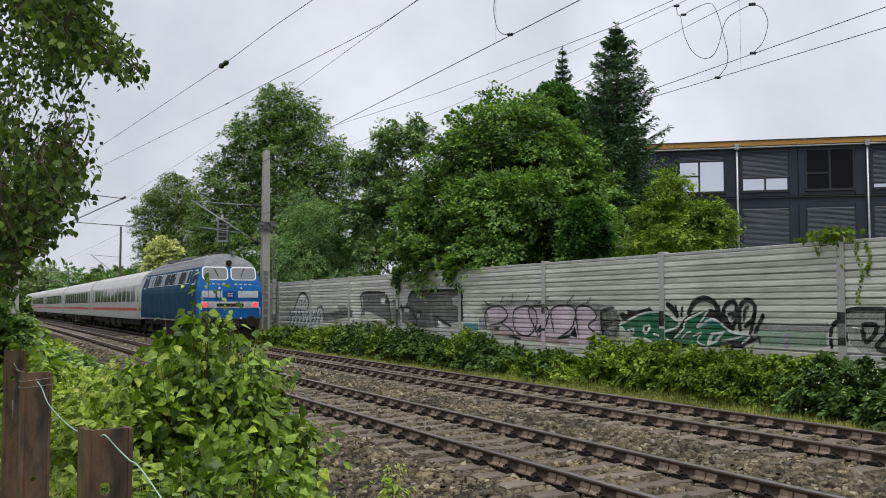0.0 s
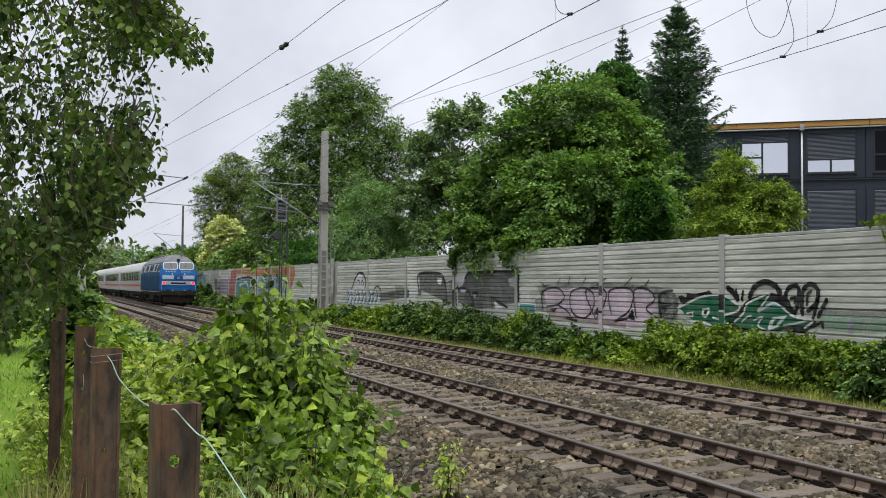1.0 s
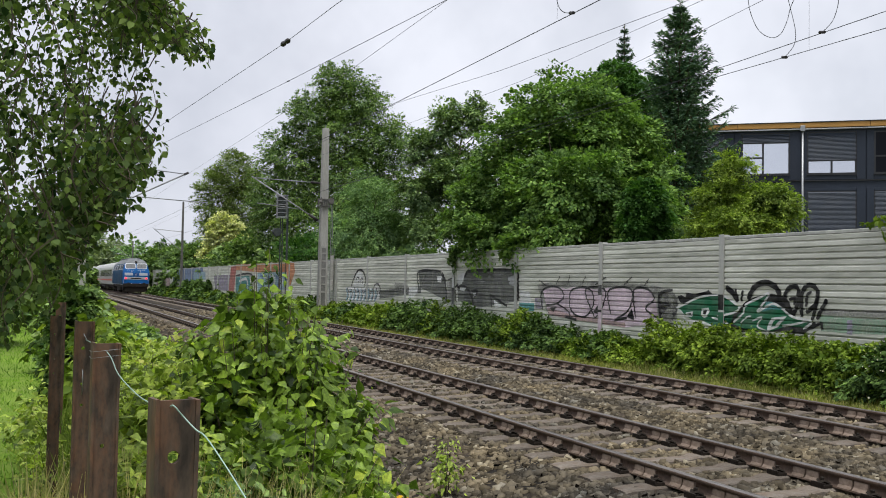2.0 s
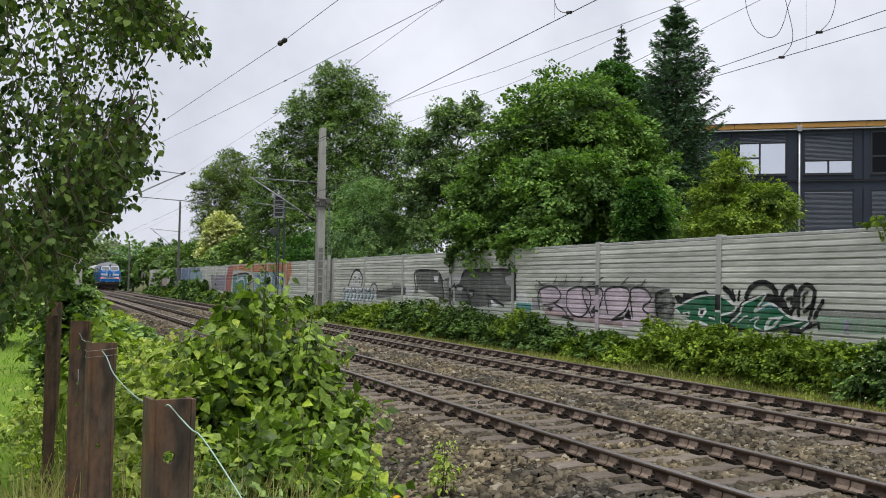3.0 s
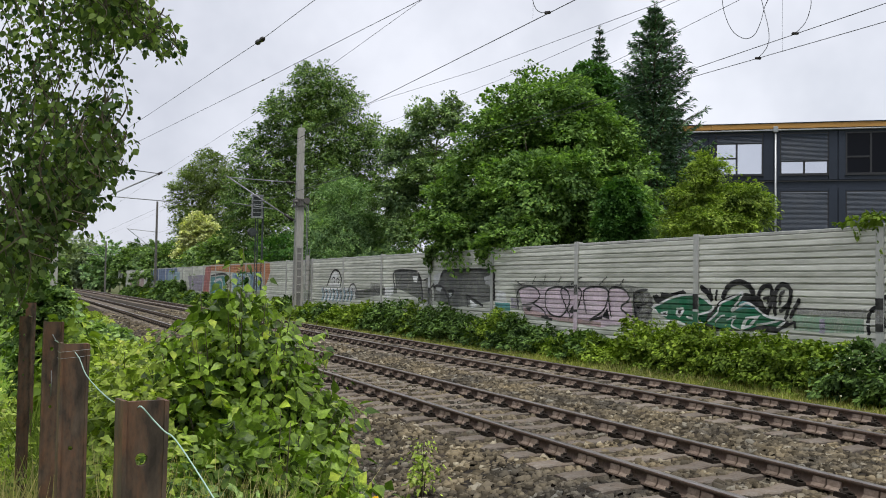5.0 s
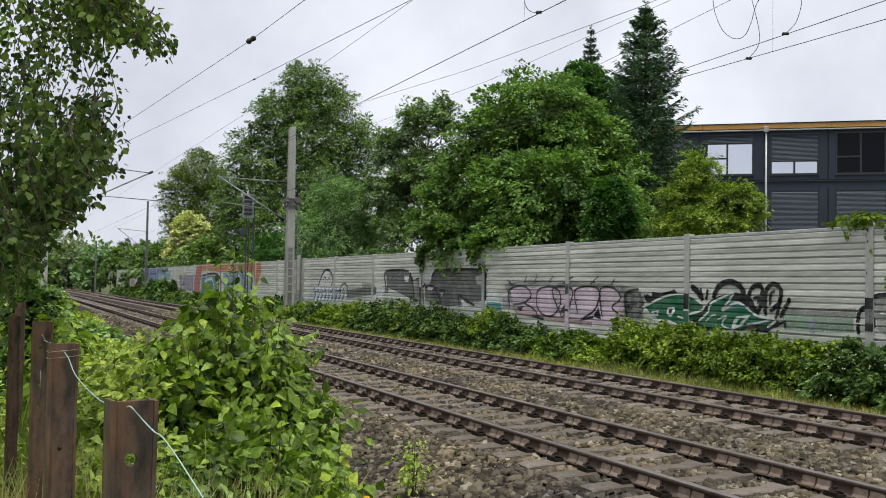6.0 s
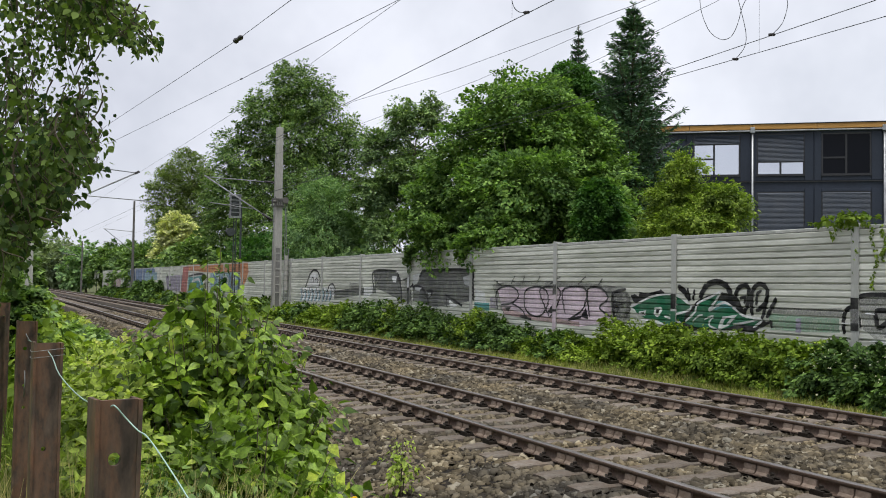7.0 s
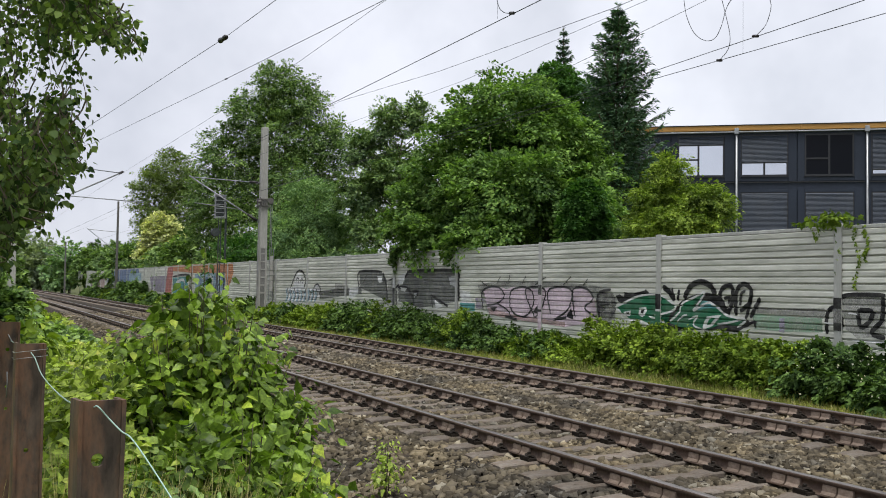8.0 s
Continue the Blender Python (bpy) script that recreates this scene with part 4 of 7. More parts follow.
# ---- trees ----
def spray_crown(lobes, sprays, per, size, reach, wide=0.6, droop=0.15, depth=0.28, shape="kite", fill=0.22, face=0.3):
    """A crown of many flat leaf sprays at the ends of its twigs, in tiers over one another, and a sparser inside."""
    lobes = np.asarray(lobes, float)
    C, R = lobes[:, :3], lobes[:, 3:]
    w = (R[:, 0] * R[:, 1] * R[:, 2]) ** (2 / 3)
    n0 = sprays * 3
    pick = rng.choice(len(lobes), n0, p=w / w.sum())
    d = ball(n0)
    swell = 1 + 0.09 * np.sin(d[:, 0] * 5 + pick) * np.sin(d[:, 2] * 6 + 2 * pick) + 0.06 * np.sin(d[:, 1] * 11 + pick)
    r = (1 - depth * rng.uniform(0, 1, n0) ** 1.5) * swell
    c = C[pick] + d * R[pick] * r[:, None] * 0.93
    # twigs buried in a neighbouring lobe are left out
    q = np.min(np.linalg.norm((c[:, None] - C[None]) / R[None], axis=2) + 9.0 * (np.arange(len(lobes))[None] == pick[:, None]), axis=1)
    keep = np.flatnonzero(q > 0.66)[:sprays]
    c, d = c[keep], d[keep]
    m = len(keep)
    rr = reach * rng.uniform(0.55, 1.35, m)
    ax = unit(d * np.array([1, 1, 0.55]) + np.array([0, 0, 0.12]) + rng.normal(0, 0.28, (m, 3)))
    up = unit(np.array([0, 0, 1.0]) + d * 0.45 + rng.normal(0, 0.22, (m, 3)))
    up = unit(up - ax * np.sum(up * ax, 1, keepdims=True))
    sd = np.cross(ax, up)
    k = np.repeat(np.arange(m), per)
    n = m * per
    f = rng.uniform(-0.55, 0.75, n)
    half = 0.52 * (1 - 0.75 * np.clip(f, 0, 1))
    g = rng.uniform(-1, 1, n) * half
    pos = c[k] + (ax[k] * f[:, None] + sd[k] * g[:, None] + up[k] * rng.normal(0, 0.09, (n, 1))) * rr[k][:, None]
    pos[:, 2] -= droop * rr[k] * (f + 0.4) ** 2
    nrm = up[k] * (1 - 0.6 * face) + d[k] * np.array([1, 1, 0.3]) * face * 1.4 + rng.normal(0, 0.34, (n, 3))
    al = ax[k] + sd[k] * np.sign(g)[:, None] * 0.8 + rng.normal(0, 0.4, (n, 3)) - np.array([0, 0, droop + 1.3 * face])
    A = leaf_arrays(pos, nrm, al, size * rng.uniform(0.6, 1.3, n), wide, shape)
    # sparser, larger leaves within
    n = int(n * fill)
    pick = rng.choice(len(lobes), n, p=w / w.sum())
    pos = C[pick] + ball(n) * R[pick] * (0.72 * rng.uniform(0.1, 1, n) ** 0.4)[:, None]
    B = leaf_arrays(pos, rng.normal(0, 0.6, (n, 3)) + np.array([0, 0, 1.0]), rng.normal(0, 1, (n, 3)), size * 1.5 * rng.uniform(0.7, 1.3, n), wide * 1.1, shape)
    return merge(A, B)


def merge(*sets):
    v, q, b = [], [], 0
    for a, f in sets:
        v.append(a)
        q.append(f + b)
        b += len(a)
    return np.concatenate(v), np.concatenate(q)


def wood(height, r, limbs, reach, start=0.3, bend=0.3, seed=1, up=0.7):
    """A tapered, slightly bent trunk with limbs and twigs."""
    rs = random.Random(seed)
    bm = bmesh.new()
    n = 8
    line = [Vector((bend * math.sin(i * 0.8 + seed) * i / n, bend * math.cos(i * 0.6 + seed) * i / n, -0.5 + (height + 0.5) * i / n)) for i in range(n + 1)]
    tube(line, [r * (1 - 0.85 * i / n) for i in range(n + 1)], 8, bm)
    for k in range(limbs):
        f = start + (0.95 - start) * k / max(limbs - 1, 1)
        i = f * n
        p = line[int(i)].lerp(line[min(int(i) + 1, n)], i - int(i))
        a = k * 2.4 + rs.uniform(-0.4, 0.4)
        L = reach * (1.05 - 0.6 * f) * rs.uniform(0.7, 1.1)
        d = Vector((math.cos(a), math.sin(a), up * rs.uniform(0.6, 1.3))).normalized()
        pts = [p, p + d * L * 0.35, p + d * L * 0.7 + Vector((0, 0, 0.06 * L)), p + d * L + Vector((0, 0, 0.12 * L))]
        rr = r * (1 - 0.8 * f) * 0.5
        tube(pts, [rr, rr * 0.7, rr * 0.42, rr * 0.12], 5, bm)
        for j in range(3):
            q = pts[1 + (j % 2)].lerp(pts[2 + (j % 2)], rs.uniform(0, 0.8))
            e = (d + Vector((rs.uniform(-1, 1), rs.uniform(-1, 1), rs.uniform(-0.1, 0.8)))).normalized()
            tube([q, q + e * L * 0.25, q + e * L * 0.45], [rr * 0.35, rr * 0.2, rr * 0.05], 4, bm)
    return bm


def broadleaf(name, label, x, y, lobes, trunk, leaf, clumps, per, size, clump_r, wide=0.6, hang=0.25, inner=0.5, seed=1, sprig=0.0, base=-0.3):
    t = tagged(new(name), label, "tree" if "tree" in name else "shrub", "trees behind the barrier")
    t.matrix_basis = pose(x, y, base)
    lob = [(a, b, c - base, d, e, f) for a, b, c, d, e, f in lobes]
    h, r, limbs, reach = trunk
    part("trunk", wood(h - base, r, limbs, reach, seed=seed), M_BARK, t, smooth=True)
    far = name in ("shrub", "hedge_shrub", "distant_tree", "unseen_tree")
    v, q = spray_crown(lob, int(clumps * (1.35 if far else 2.2)), per, size * (1.25 if far else 1.06), clump_r, wide, hang * 0.6, 1 - inner, fill=0.16)
    np_part("crown", mesh_np("crown", v, q, [leaf]), t)
    return t


def trees_behind():
    # tall dark crown beyond the concrete mast
    broadleaf("deciduous_tree", "tall dark green deciduous tree with a towering ragged crown", 23, 76,
              [(-0.6, 0.7, 18.5, 2.2, 2.2, 2.2), (1.2, -0.4, 17.1, 2.4, 2.4, 2.0), (-2.6, 1.2, 15.6, 2.5, 2.5, 2.2), (0.2, 0.6, 14.2, 4.2, 4.2, 2.9), (3.3, -1.2, 14.3, 2.0, 2.0, 1.7), (-4.4, 1.8, 12.2, 2.6, 2.6, 2.6), (0.3, 0.6, 10.4, 5.2, 5.0, 3.4), (-5.3, 1.0, 8.4, 2.5, 2.5, 3.4), (-2.5, -0.7, 5.6, 4.2, 4.2, 3.2), (3.9, -0.5, 11.0, 2.1, 2.1, 2.7)],
              (16, 0.42, 14, 6.5), L_OAK, 620, 60, 0.215, 1.35, 0.5, 0.5, 0.6, 3, 0.2)
    # round paler crown farther off
    broadleaf("deciduous_tree", "rounded olive green tree farther down the line", 20.3, 115,
              [(0.9, 0.1, 14.4, 3.0, 3.0, 3.4), (-1.3, 0.4, 11.6, 2.9, 2.9, 4.2), (2.2, -0.1, 11.2, 3.2, 3.2, 4.6), (0.1, -0.8, 7.7, 3.9, 3.6, 3.6)], (12, 0.3, 9, 4), L_OLIVE, 420, 42, 0.24, 1.1, 0.45, 0.4, 0.75, 4)
    # cream flowering shrub
    broadleaf("flowering_shrub", "large shrub covered with cream blossom", 17.2, 99, [(0, 0, 6.8, 1.9, 1.9, 2.2), (-0.5, 0, 4.6, 2.0, 2.0, 2.2)], (5.5, 0.12, 6, 1.8), L_CREAM, 190, 44, 0.20, 0.7, 0.8, 0.5, 0.8, 5)
    # darker airy crown beside the maple
    broadleaf("deciduous_tree", "dark airy tree with gaps of sky low in its crown", 21.5, 48.2,
              [(-0.7, 0.5, 11.0, 0.95, 0.95, 1.4), (0.7, -0.1, 11.3, 0.85, 0.85, 1.3), (-1.7, 2.0, 9.5, 1.1, 1.1, 1.3), (-0.2, 0.35, 8.3, 1.8, 1.8, 1.5), (-1.5, 1.9, 6.9, 1.6, 1.6, 1.5), (0.8, -0.1, 6.4, 1.35, 1.35, 1.7), (-1.3, 0.6, 4.9, 1.5, 1.5, 1.0)],
              (10, 0.26, 14, 3.4), L_DEEP, 330, 54, 0.16, 0.72, 0.55, 0.45, 0.55, 6, 0.3)
    # grey-green small tree before it
    broadleaf("small_tree", "grey green small tree with feathery drooping leaves", 18, 53,
              [(-0.2, 0, 6.5, 1.7, 1.7, 2.0), (-0.6, 0, 4.6, 2.5, 2.5, 2.0), (1.5, 0, 4.4, 2.0, 2.0, 1.8), (0, 0, 3.0, 2.8, 2.6, 1.3)], (7, 0.16, 10, 2.6), L_WILLOW, 330, 56, 0.17, 0.8, 0.32, 0.9, 0.7, 7)
    # the large maple that leans over the barrier: one broad dome with a skirt of low branches
    broadleaf("maple_tree", "broad mid green maple hanging over the top of the barrier", 16.75, 28.9,
              [(0.55, 0.3, 7.95, 2.2, 2.2, 1.75), (-0.9, 0.5, 6.8, 1.75, 1.75, 1.6), (1.6, -0.8, 6.7, 1.9, 1.9, 1.7), (2.3, -1.9, 5.4, 1.3, 1.3, 1.6), (-1.7, 1.3, 5.3, 1.4, 1.4, 1.5), (-2.5, 1.8, 4.3, 1.0, 1.0, 1.2), (-0.1, -0.2, 4.9, 2.7, 2.7, 1.9), (1.8, -2.0, 4.2, 1.5, 1.5, 1.3), (-2.2, 0.4, 3.6, 1.35, 1.35, 0.9), (-0.9, -2.4, 4.9, 1.8, 2.0, 1.4), (0.7, -3.6, 4.2, 1.3, 1.5, 1.1), (-1.9, -2.6, 3.5, 1.0, 1.5, 0.6), (-2.4, -2.2, 3.05, 0.5, 1.0, 0.40), (-2.8, -1.6, 2.8, 0.26, 0.5, 0.40)],
              (8.2, 0.24, 16, 3.4), L_MAPLE, 640, 64, 0.125, 0.72, 0.72, 0.4, 0.72, 8, 0.35)
    # tree wrapped in climbing leaves with a spruce tip above
    broadleaf("overgrown_tree", "dense tree swathed in climbing leaves", 24, 36, [(-0.27, -0.14, 11.0, 1.15, 1.15, 1.2), (0.9, -0.9, 10.0, 1.3, 1.3, 1.3), (-0.98, 0.91, 10.3, 0.94, 0.94, 1.2), (0.2, -0.37, 8.2, 1.9, 1.9, 1.7)],
              (11, 0.2, 8, 1.6), L_OVERGROWN, 300, 60, 0.12, 0.5, 0.6, 0.9, 0.85, 9)
    # lime green shrub tree before the dark building
    broadleaf("shrub_tree", "yellow green shrubby tree with arching shoots", 17, 19.7,
              [(-0.19, 0.13, 4.85, 0.53, 0.53, 0.62), (0.09, -0.78, 4.1, 0.73, 0.73, 0.43), (-0.41, 0.32, 4.05, 0.81, 0.81, 0.66), (0.46, -1.12, 3.78, 0.4, 0.4, 0.4), (-0.34, -0.4, 3.49, 1.23, 1.23, 0.51), (-0.47, 0.37, 3.45, 0.74, 0.74, 0.44)], (4.4, 0.11, 12, 1.4), L_LIME, 260, 50, 0.082, 0.42, 0.5, 0.5, 0.6, 10, 0.4)
    broadleaf("vine_shrub", "mound of fresh green climbing vine over dead stems", 16.3, 22.9, [(-0.23, -0.19, 4.35, 0.60, 0.60, 0.62), (-0.36, -0.09, 3.7, 0.62, 0.62, 0.55), (0.05, -0.39, 3.7, 0.44, 0.44, 0.5)], (4.2, 0.08, 10, 0.7), L_VINE, 130, 46, 0.085, 0.3, 0.8, 1.2, 0.85, 11)
    # understorey along the back of the barrier
    k = 0
    for x, y, h, r, leaf, s in ((16.2, 62, 5.0, 2.6, L_VINE, 0.24), (16.4, 68, 4.4, 2.4, L_OAK, 0.26), (17, 82, 6.0, 3.0, L_OAK, 0.32), (16.6, 92, 5.2, 2.8, L_DEEP, 0.34), (16.2, 108, 6.2, 3.4, L_OAK, 0.40),
                                (16.2, 120, 6.6, 3.4, L_DEEP, 0.45), (15.6, 134, 6.6, 3.6, L_OAK, 0.5), (17, 45, 3.5, 2.0, L_DEEP, 0.2), (16.2, 39, 3.3, 1.8, L_OAK, 0.17), (18.5, 26.5, 4.2, 1.8, L_DEEP, 0.14),
                                (20.5, 58, 6.5, 2.8, L_OAK, 0.26), (21, 66, 8.0, 3.0, L_DEEP, 0.3), (19.5, 24, 4.6, 1.6, L_DEEP, 0.14)):
        k += 1
        broadleaf("shrub", "dense green undergrowth behind the noise barrier", x, y, [(0, 0, h * 0.62, r, r, h * 0.40), (r * 0.3, r * 0.4, h * 0.35, r, r, h * 0.35), (-r * 0.2, -r * 0.4, h * 0.42, r * 0.9, r * 0.9, h * 0.34)],
                  (h * 0.9, 0.1, 7, r), leaf, 150, 42, s * 0.85, r * 0.30, 0.55, 0.5, 0.7, 20 + k, 0.2)
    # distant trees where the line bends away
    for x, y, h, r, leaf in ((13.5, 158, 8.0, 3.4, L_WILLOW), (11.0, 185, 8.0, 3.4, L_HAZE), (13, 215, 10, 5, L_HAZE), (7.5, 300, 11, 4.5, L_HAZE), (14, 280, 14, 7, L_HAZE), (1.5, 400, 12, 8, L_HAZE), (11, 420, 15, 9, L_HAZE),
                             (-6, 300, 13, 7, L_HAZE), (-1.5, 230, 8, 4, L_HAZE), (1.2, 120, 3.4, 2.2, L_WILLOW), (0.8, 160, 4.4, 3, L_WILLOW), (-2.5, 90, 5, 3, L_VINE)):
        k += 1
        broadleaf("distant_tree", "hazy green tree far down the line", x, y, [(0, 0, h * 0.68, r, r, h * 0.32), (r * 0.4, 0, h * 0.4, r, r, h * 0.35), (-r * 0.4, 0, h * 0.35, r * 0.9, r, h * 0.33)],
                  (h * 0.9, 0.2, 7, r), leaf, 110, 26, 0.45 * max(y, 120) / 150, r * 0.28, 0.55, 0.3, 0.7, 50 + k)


def fir_tree(name, label, x, y, z_top, radius, z_base, whorls, size, leaf, dense=1.0, curve=1.0):
    t = tagged(new(name), label, "tree", "trees behind the barrier")
    t.matrix_basis = pose(x, y, -0.3)
    h = z_top + 0.3
    bm = tube([(0, 0, -0.4), (0.03, 0, h * 0.5), (0, 0, h)], [0.22, 0.13, 0.015], 8)
    rs = random.Random(5)
    sets = []
    zb = z_base + 0.3
    for i in range(whorls):
        f = i / (whorls - 1)
        z = zb + (h - 0.35 - zb) * f + rs.uniform(-0.07, 0.07)
        R = radius * (1 - f) ** curve + 0.12
        for j in range(9 if f < 0.8 else 6):
            a = j * 6.283 / (9 if f < 0.8 else 6) + i * 1.1 + rs.uniform(-0.25, 0.25)
            L = R * rs.uniform(0.62, 1.22)
            d = np.array([math.cos(a), math.sin(a), 0.0])
            lift = 0.25 * f - 0.12
            tip = np.array([0, 0, z]) + d * L + np.array([0, 0, L * (lift + 0.22)])
            mid = np.array([0, 0, z]) + d * L * 0.55 + np.array([0, 0, L * (lift - 0.08)])
            tube([(0, 0, z), tuple(mid), tuple(tip)], [0.03, 0.02, 0.006], 4, bm)
            n = int(110 * dense * (0.35 + L / max(radius, 0.1)))
            u = rng.uniform(0.12, 1.0, n)
            base = np.where(u[:, None] < 0.55, np.array([0, 0, z]) + (mid - np.array([0, 0, z])) * (u[:, None] / 0.55), mid + (tip - mid) * ((u[:, None] - 0.55) / 0.45))
            sd = np.array([-d[1], d[0], 0])
            sgn = rng.choice([-1, 1], n)
            spread = (1 - u) * 0.32 * L + 0.04
            off = rng.uniform(0, 1, n) * spread
            pos = base + sd * (sgn * off)[:, None] + np.array([0, 0, -1]) * (off * 0.35 + rng.uniform(0, 0.06, n))[:, None]
            al = d * 0.8 + sd * (sgn * 0.9)[:, None] + rng.normal(0, 0.25, (n, 3)) - np.array([0, 0, 0.15])
            sets.append(leaf_arrays(pos, np.array([0, 0, 1.0]) + rng.normal(0, 0.4, (n, 3)), al, size * rng.uniform(0.6, 1.3, n), 0.28))
    n = 60
    zz = rng.uniform(h - 1.0, h, n)
    an = rng.uniform(0, 6.28, n)
    sets.append(leaf_arrays(np.stack([0 * zz, 0 * zz, zz], 1), rng.normal(0, 1, (n, 3)), np.stack([np.cos(an), np.sin(an), 0.8 + 0 * an], 1), size * 0.9, 0.2))
    part("trunk", bm, M_BARK, t, smooth=True)
    v, q = merge(*sets)
    np_part("crown", mesh_np("crown", v, q, [leaf]), t)
    return t


# ---- low growth ----
def patch(name, label, category, leaf, pos, nrm, along, size, wide, shape, parent=None, kind="stuff"):
    v, q = leaf_arrays(pos, nrm, along, size, wide, shape)
    ob = np_part(name, mesh_np(name, v, q, [leaf]), parent)
    return tagged(ob, label, category, kind=kind) if parent is None else ob


def low_bush(name, label, leaf, lobes, clumps, per, size, clump_r):
    """A low mound of growth: one mesh of leaves on its stalks."""
    v, q = spray_crown(lobes, int(clumps * 0.95), per, size * 1.18, clump_r * 1.6, 0.66, 0.2, 0.35, "kite", 0.2, 0.45)
    v[:, 0] = np.minimum(v[:, 0], wall_x(v[:, 1]) - 0.1)
    ob = np_part(name, mesh_np(name, v, q, [leaf]))
    return tagged(ob, label, "shrub", "growth along the barrier")


def lineside_growth():
    """Brambles, herbs and grass between the far track and the barrier."""
    rs = random.Random(21)
    y = 5.0
    while y < 128:
        far = y / 25.0
        r = rs.uniform(0.45, 0.75) * (1 + 0.25 * min(far, 2))
        if y < 12.2:
            kind, top = "b", rs.uniform(0.75, 1.05)
        elif y < 18.5:
            kind, top = "h", rs.uniform(0.7, 1.05)
        elif y < 24:
            kind, top = rs.choice("hhb"), rs.uniform(0.35, 0.65)
        elif y < 37:
            kind, top = rs.choice("bbbh"), rs.uniform(0.75, 1.2)
        elif y < 46:
            kind, top = rs.choice("hbh"), rs.uniform(0.5, 0.9)
        else:
            kind, top = rs.choice("bh"), rs.uniform(0.2, 0.9)
            if 84 < y < 98:
                kind, top = "b", rs.uniform(1.2, 1.7)
        bx = float(curve_x(y)) * (0.6 if y > 50 else 1.0)
        back = 0.3 if 12.2 <= y < 24 else 0.0
        lobes = [(13.5 + back * 0.6 + bx * 0.3, y, (top - 0.3) / 2, 0.72, r * 1.2, (top + 0.4) / 2), (((12.95 if y < 11 else 13.2) + back) + bx * 0.6 + rs.uniform(-0.15, 0.15), y + rs.uniform(-0.3, 0.3), (top * 0.6 - 0.45) / 2, 0.52, r, (top * 0.6 + 0.45) / 2)]
        if kind == "b":
            low_bush("bramble_bush", "dark green bramble sprawling at the foot of the barrier", L_HEDGE, lobes, 75 if y < 26 else 55, 44 if y < 26 else 22, 0.088 * max(1, far * 0.9), 0.17)
        else:
            low_bush("herb_clump", "light green herbs and nettles at the foot of the barrier", L_HERB, lobes, 85 if y < 26 else 60, 44 if y < 26 else 24, 0.072 * max(1, far * 0.9), 0.17)
        y += r * rs.uniform(0.9, 1.25)
    # these pale flecks are leaf undersides turned up by the train's wind
    n = 70
    yy, xx = 9.6 + 2.3 * rng.uniform(0, 1, n), 12.45 + 0.6 * rng.uniform(0, 1, n)
    patch("turned_leaf_flecks", "pale leaf undersides turned up among the brambles", "blossom", L_PALELEAF, np.stack([xx, yy, -0.1 + 0.4 * rng.uniform(0, 1, n) + (xx - 12.45) * 1.1], 1), np.array([-0.6, -0.6, 0.5]) + rng.normal(0, 0.4, (n, 3)), rng.normal(0, 1, (n, 3)), rng.uniform(0.018, 0.042, n), 0.9, "kite")
    # creepers hanging over the coping
    low_bush("creeper", "creeper spilling over the top of the barrier", L_HERB, [(14.1, 11.9, 3.05, 0.16, 0.6, 0.12), (14.12, 12.5, 3.02, 0.15, 0.4, 0.1)], 24, 18, 0.08, 0.12)
    low_bush("creeper", "dark ivy hanging down a post of the barrier", L_OAK, [(13.9, 31.6, 2.75, 0.14, 0.2, 0.5), (13.95, 31.4, 3.0, 0.2, 0.5, 0.14)], 34, 26, 0.11, 0.12)
    for y0, L in ((11.55, 1.2), (11.35, 0.7), (11.95, 0.9)):
        n = 60
        f = rng.uniform(0, 1, n)
        patch("creeper_strand", "thin creeper strand hanging down the barrier", "creeper", L_HERB, np.stack([wall_x(y0) - 0.075 + 0 * f, y0 + 0.05 * np.sin(f * 9), 2.95 - L * f], 1), np.array([-1, -0.4, 0.3]) + rng.normal(0, 0.3, (n, 3)), rng.normal(0, 1, (n, 3)) - np.array([0, 0, 0.6]), 0.06, 0.7, "kite")
    # yellowed grass verge
    n = 28000
    y = 5 + 75 * rng.uniform(0, 1, n) ** 1.6
    u = rng.uniform(0, 1, n)
    x = 11.95 + 1.3 * u + 0.12 * np.sin(y)
    z = profile_z(x) - 0.02
    patch("grass_verge", "short yellowing grass along the ballast edge", "grass", L_DRY, np.stack([x + curve_x(y), y, z], 1), rng.normal(0, 1, (n, 3)) + np.array([-1, -1, 0]),
          rng.normal(0, 0.4, (n, 3)) + np.array([0, 0, 1.0]), rng.uniform(0.08, 0.22, n) + 0.22 * u, 0.09, "blade")
    n = 36000
    y = 5 + 60 * rng.uniform(0, 1, n) ** 1.6
    u = rng.uniform(0, 1, n)
    x = 12.0 + 1.4 * u
    patch("grass_verge", "pale yellow green grass along the ballast edge", "grass", L_VERGE, np.stack([x + curve_x(y), y, profile_z(x)], 1), rng.normal(0, 1, (n, 3)) + np.array([-1, -1, 0]),
          rng.normal(0, 0.4, (n, 3)) + np.array([0, 0, 1.0]), rng.uniform(0.10, 0.24, n) + 0.26 * u, 0.09, "blade")


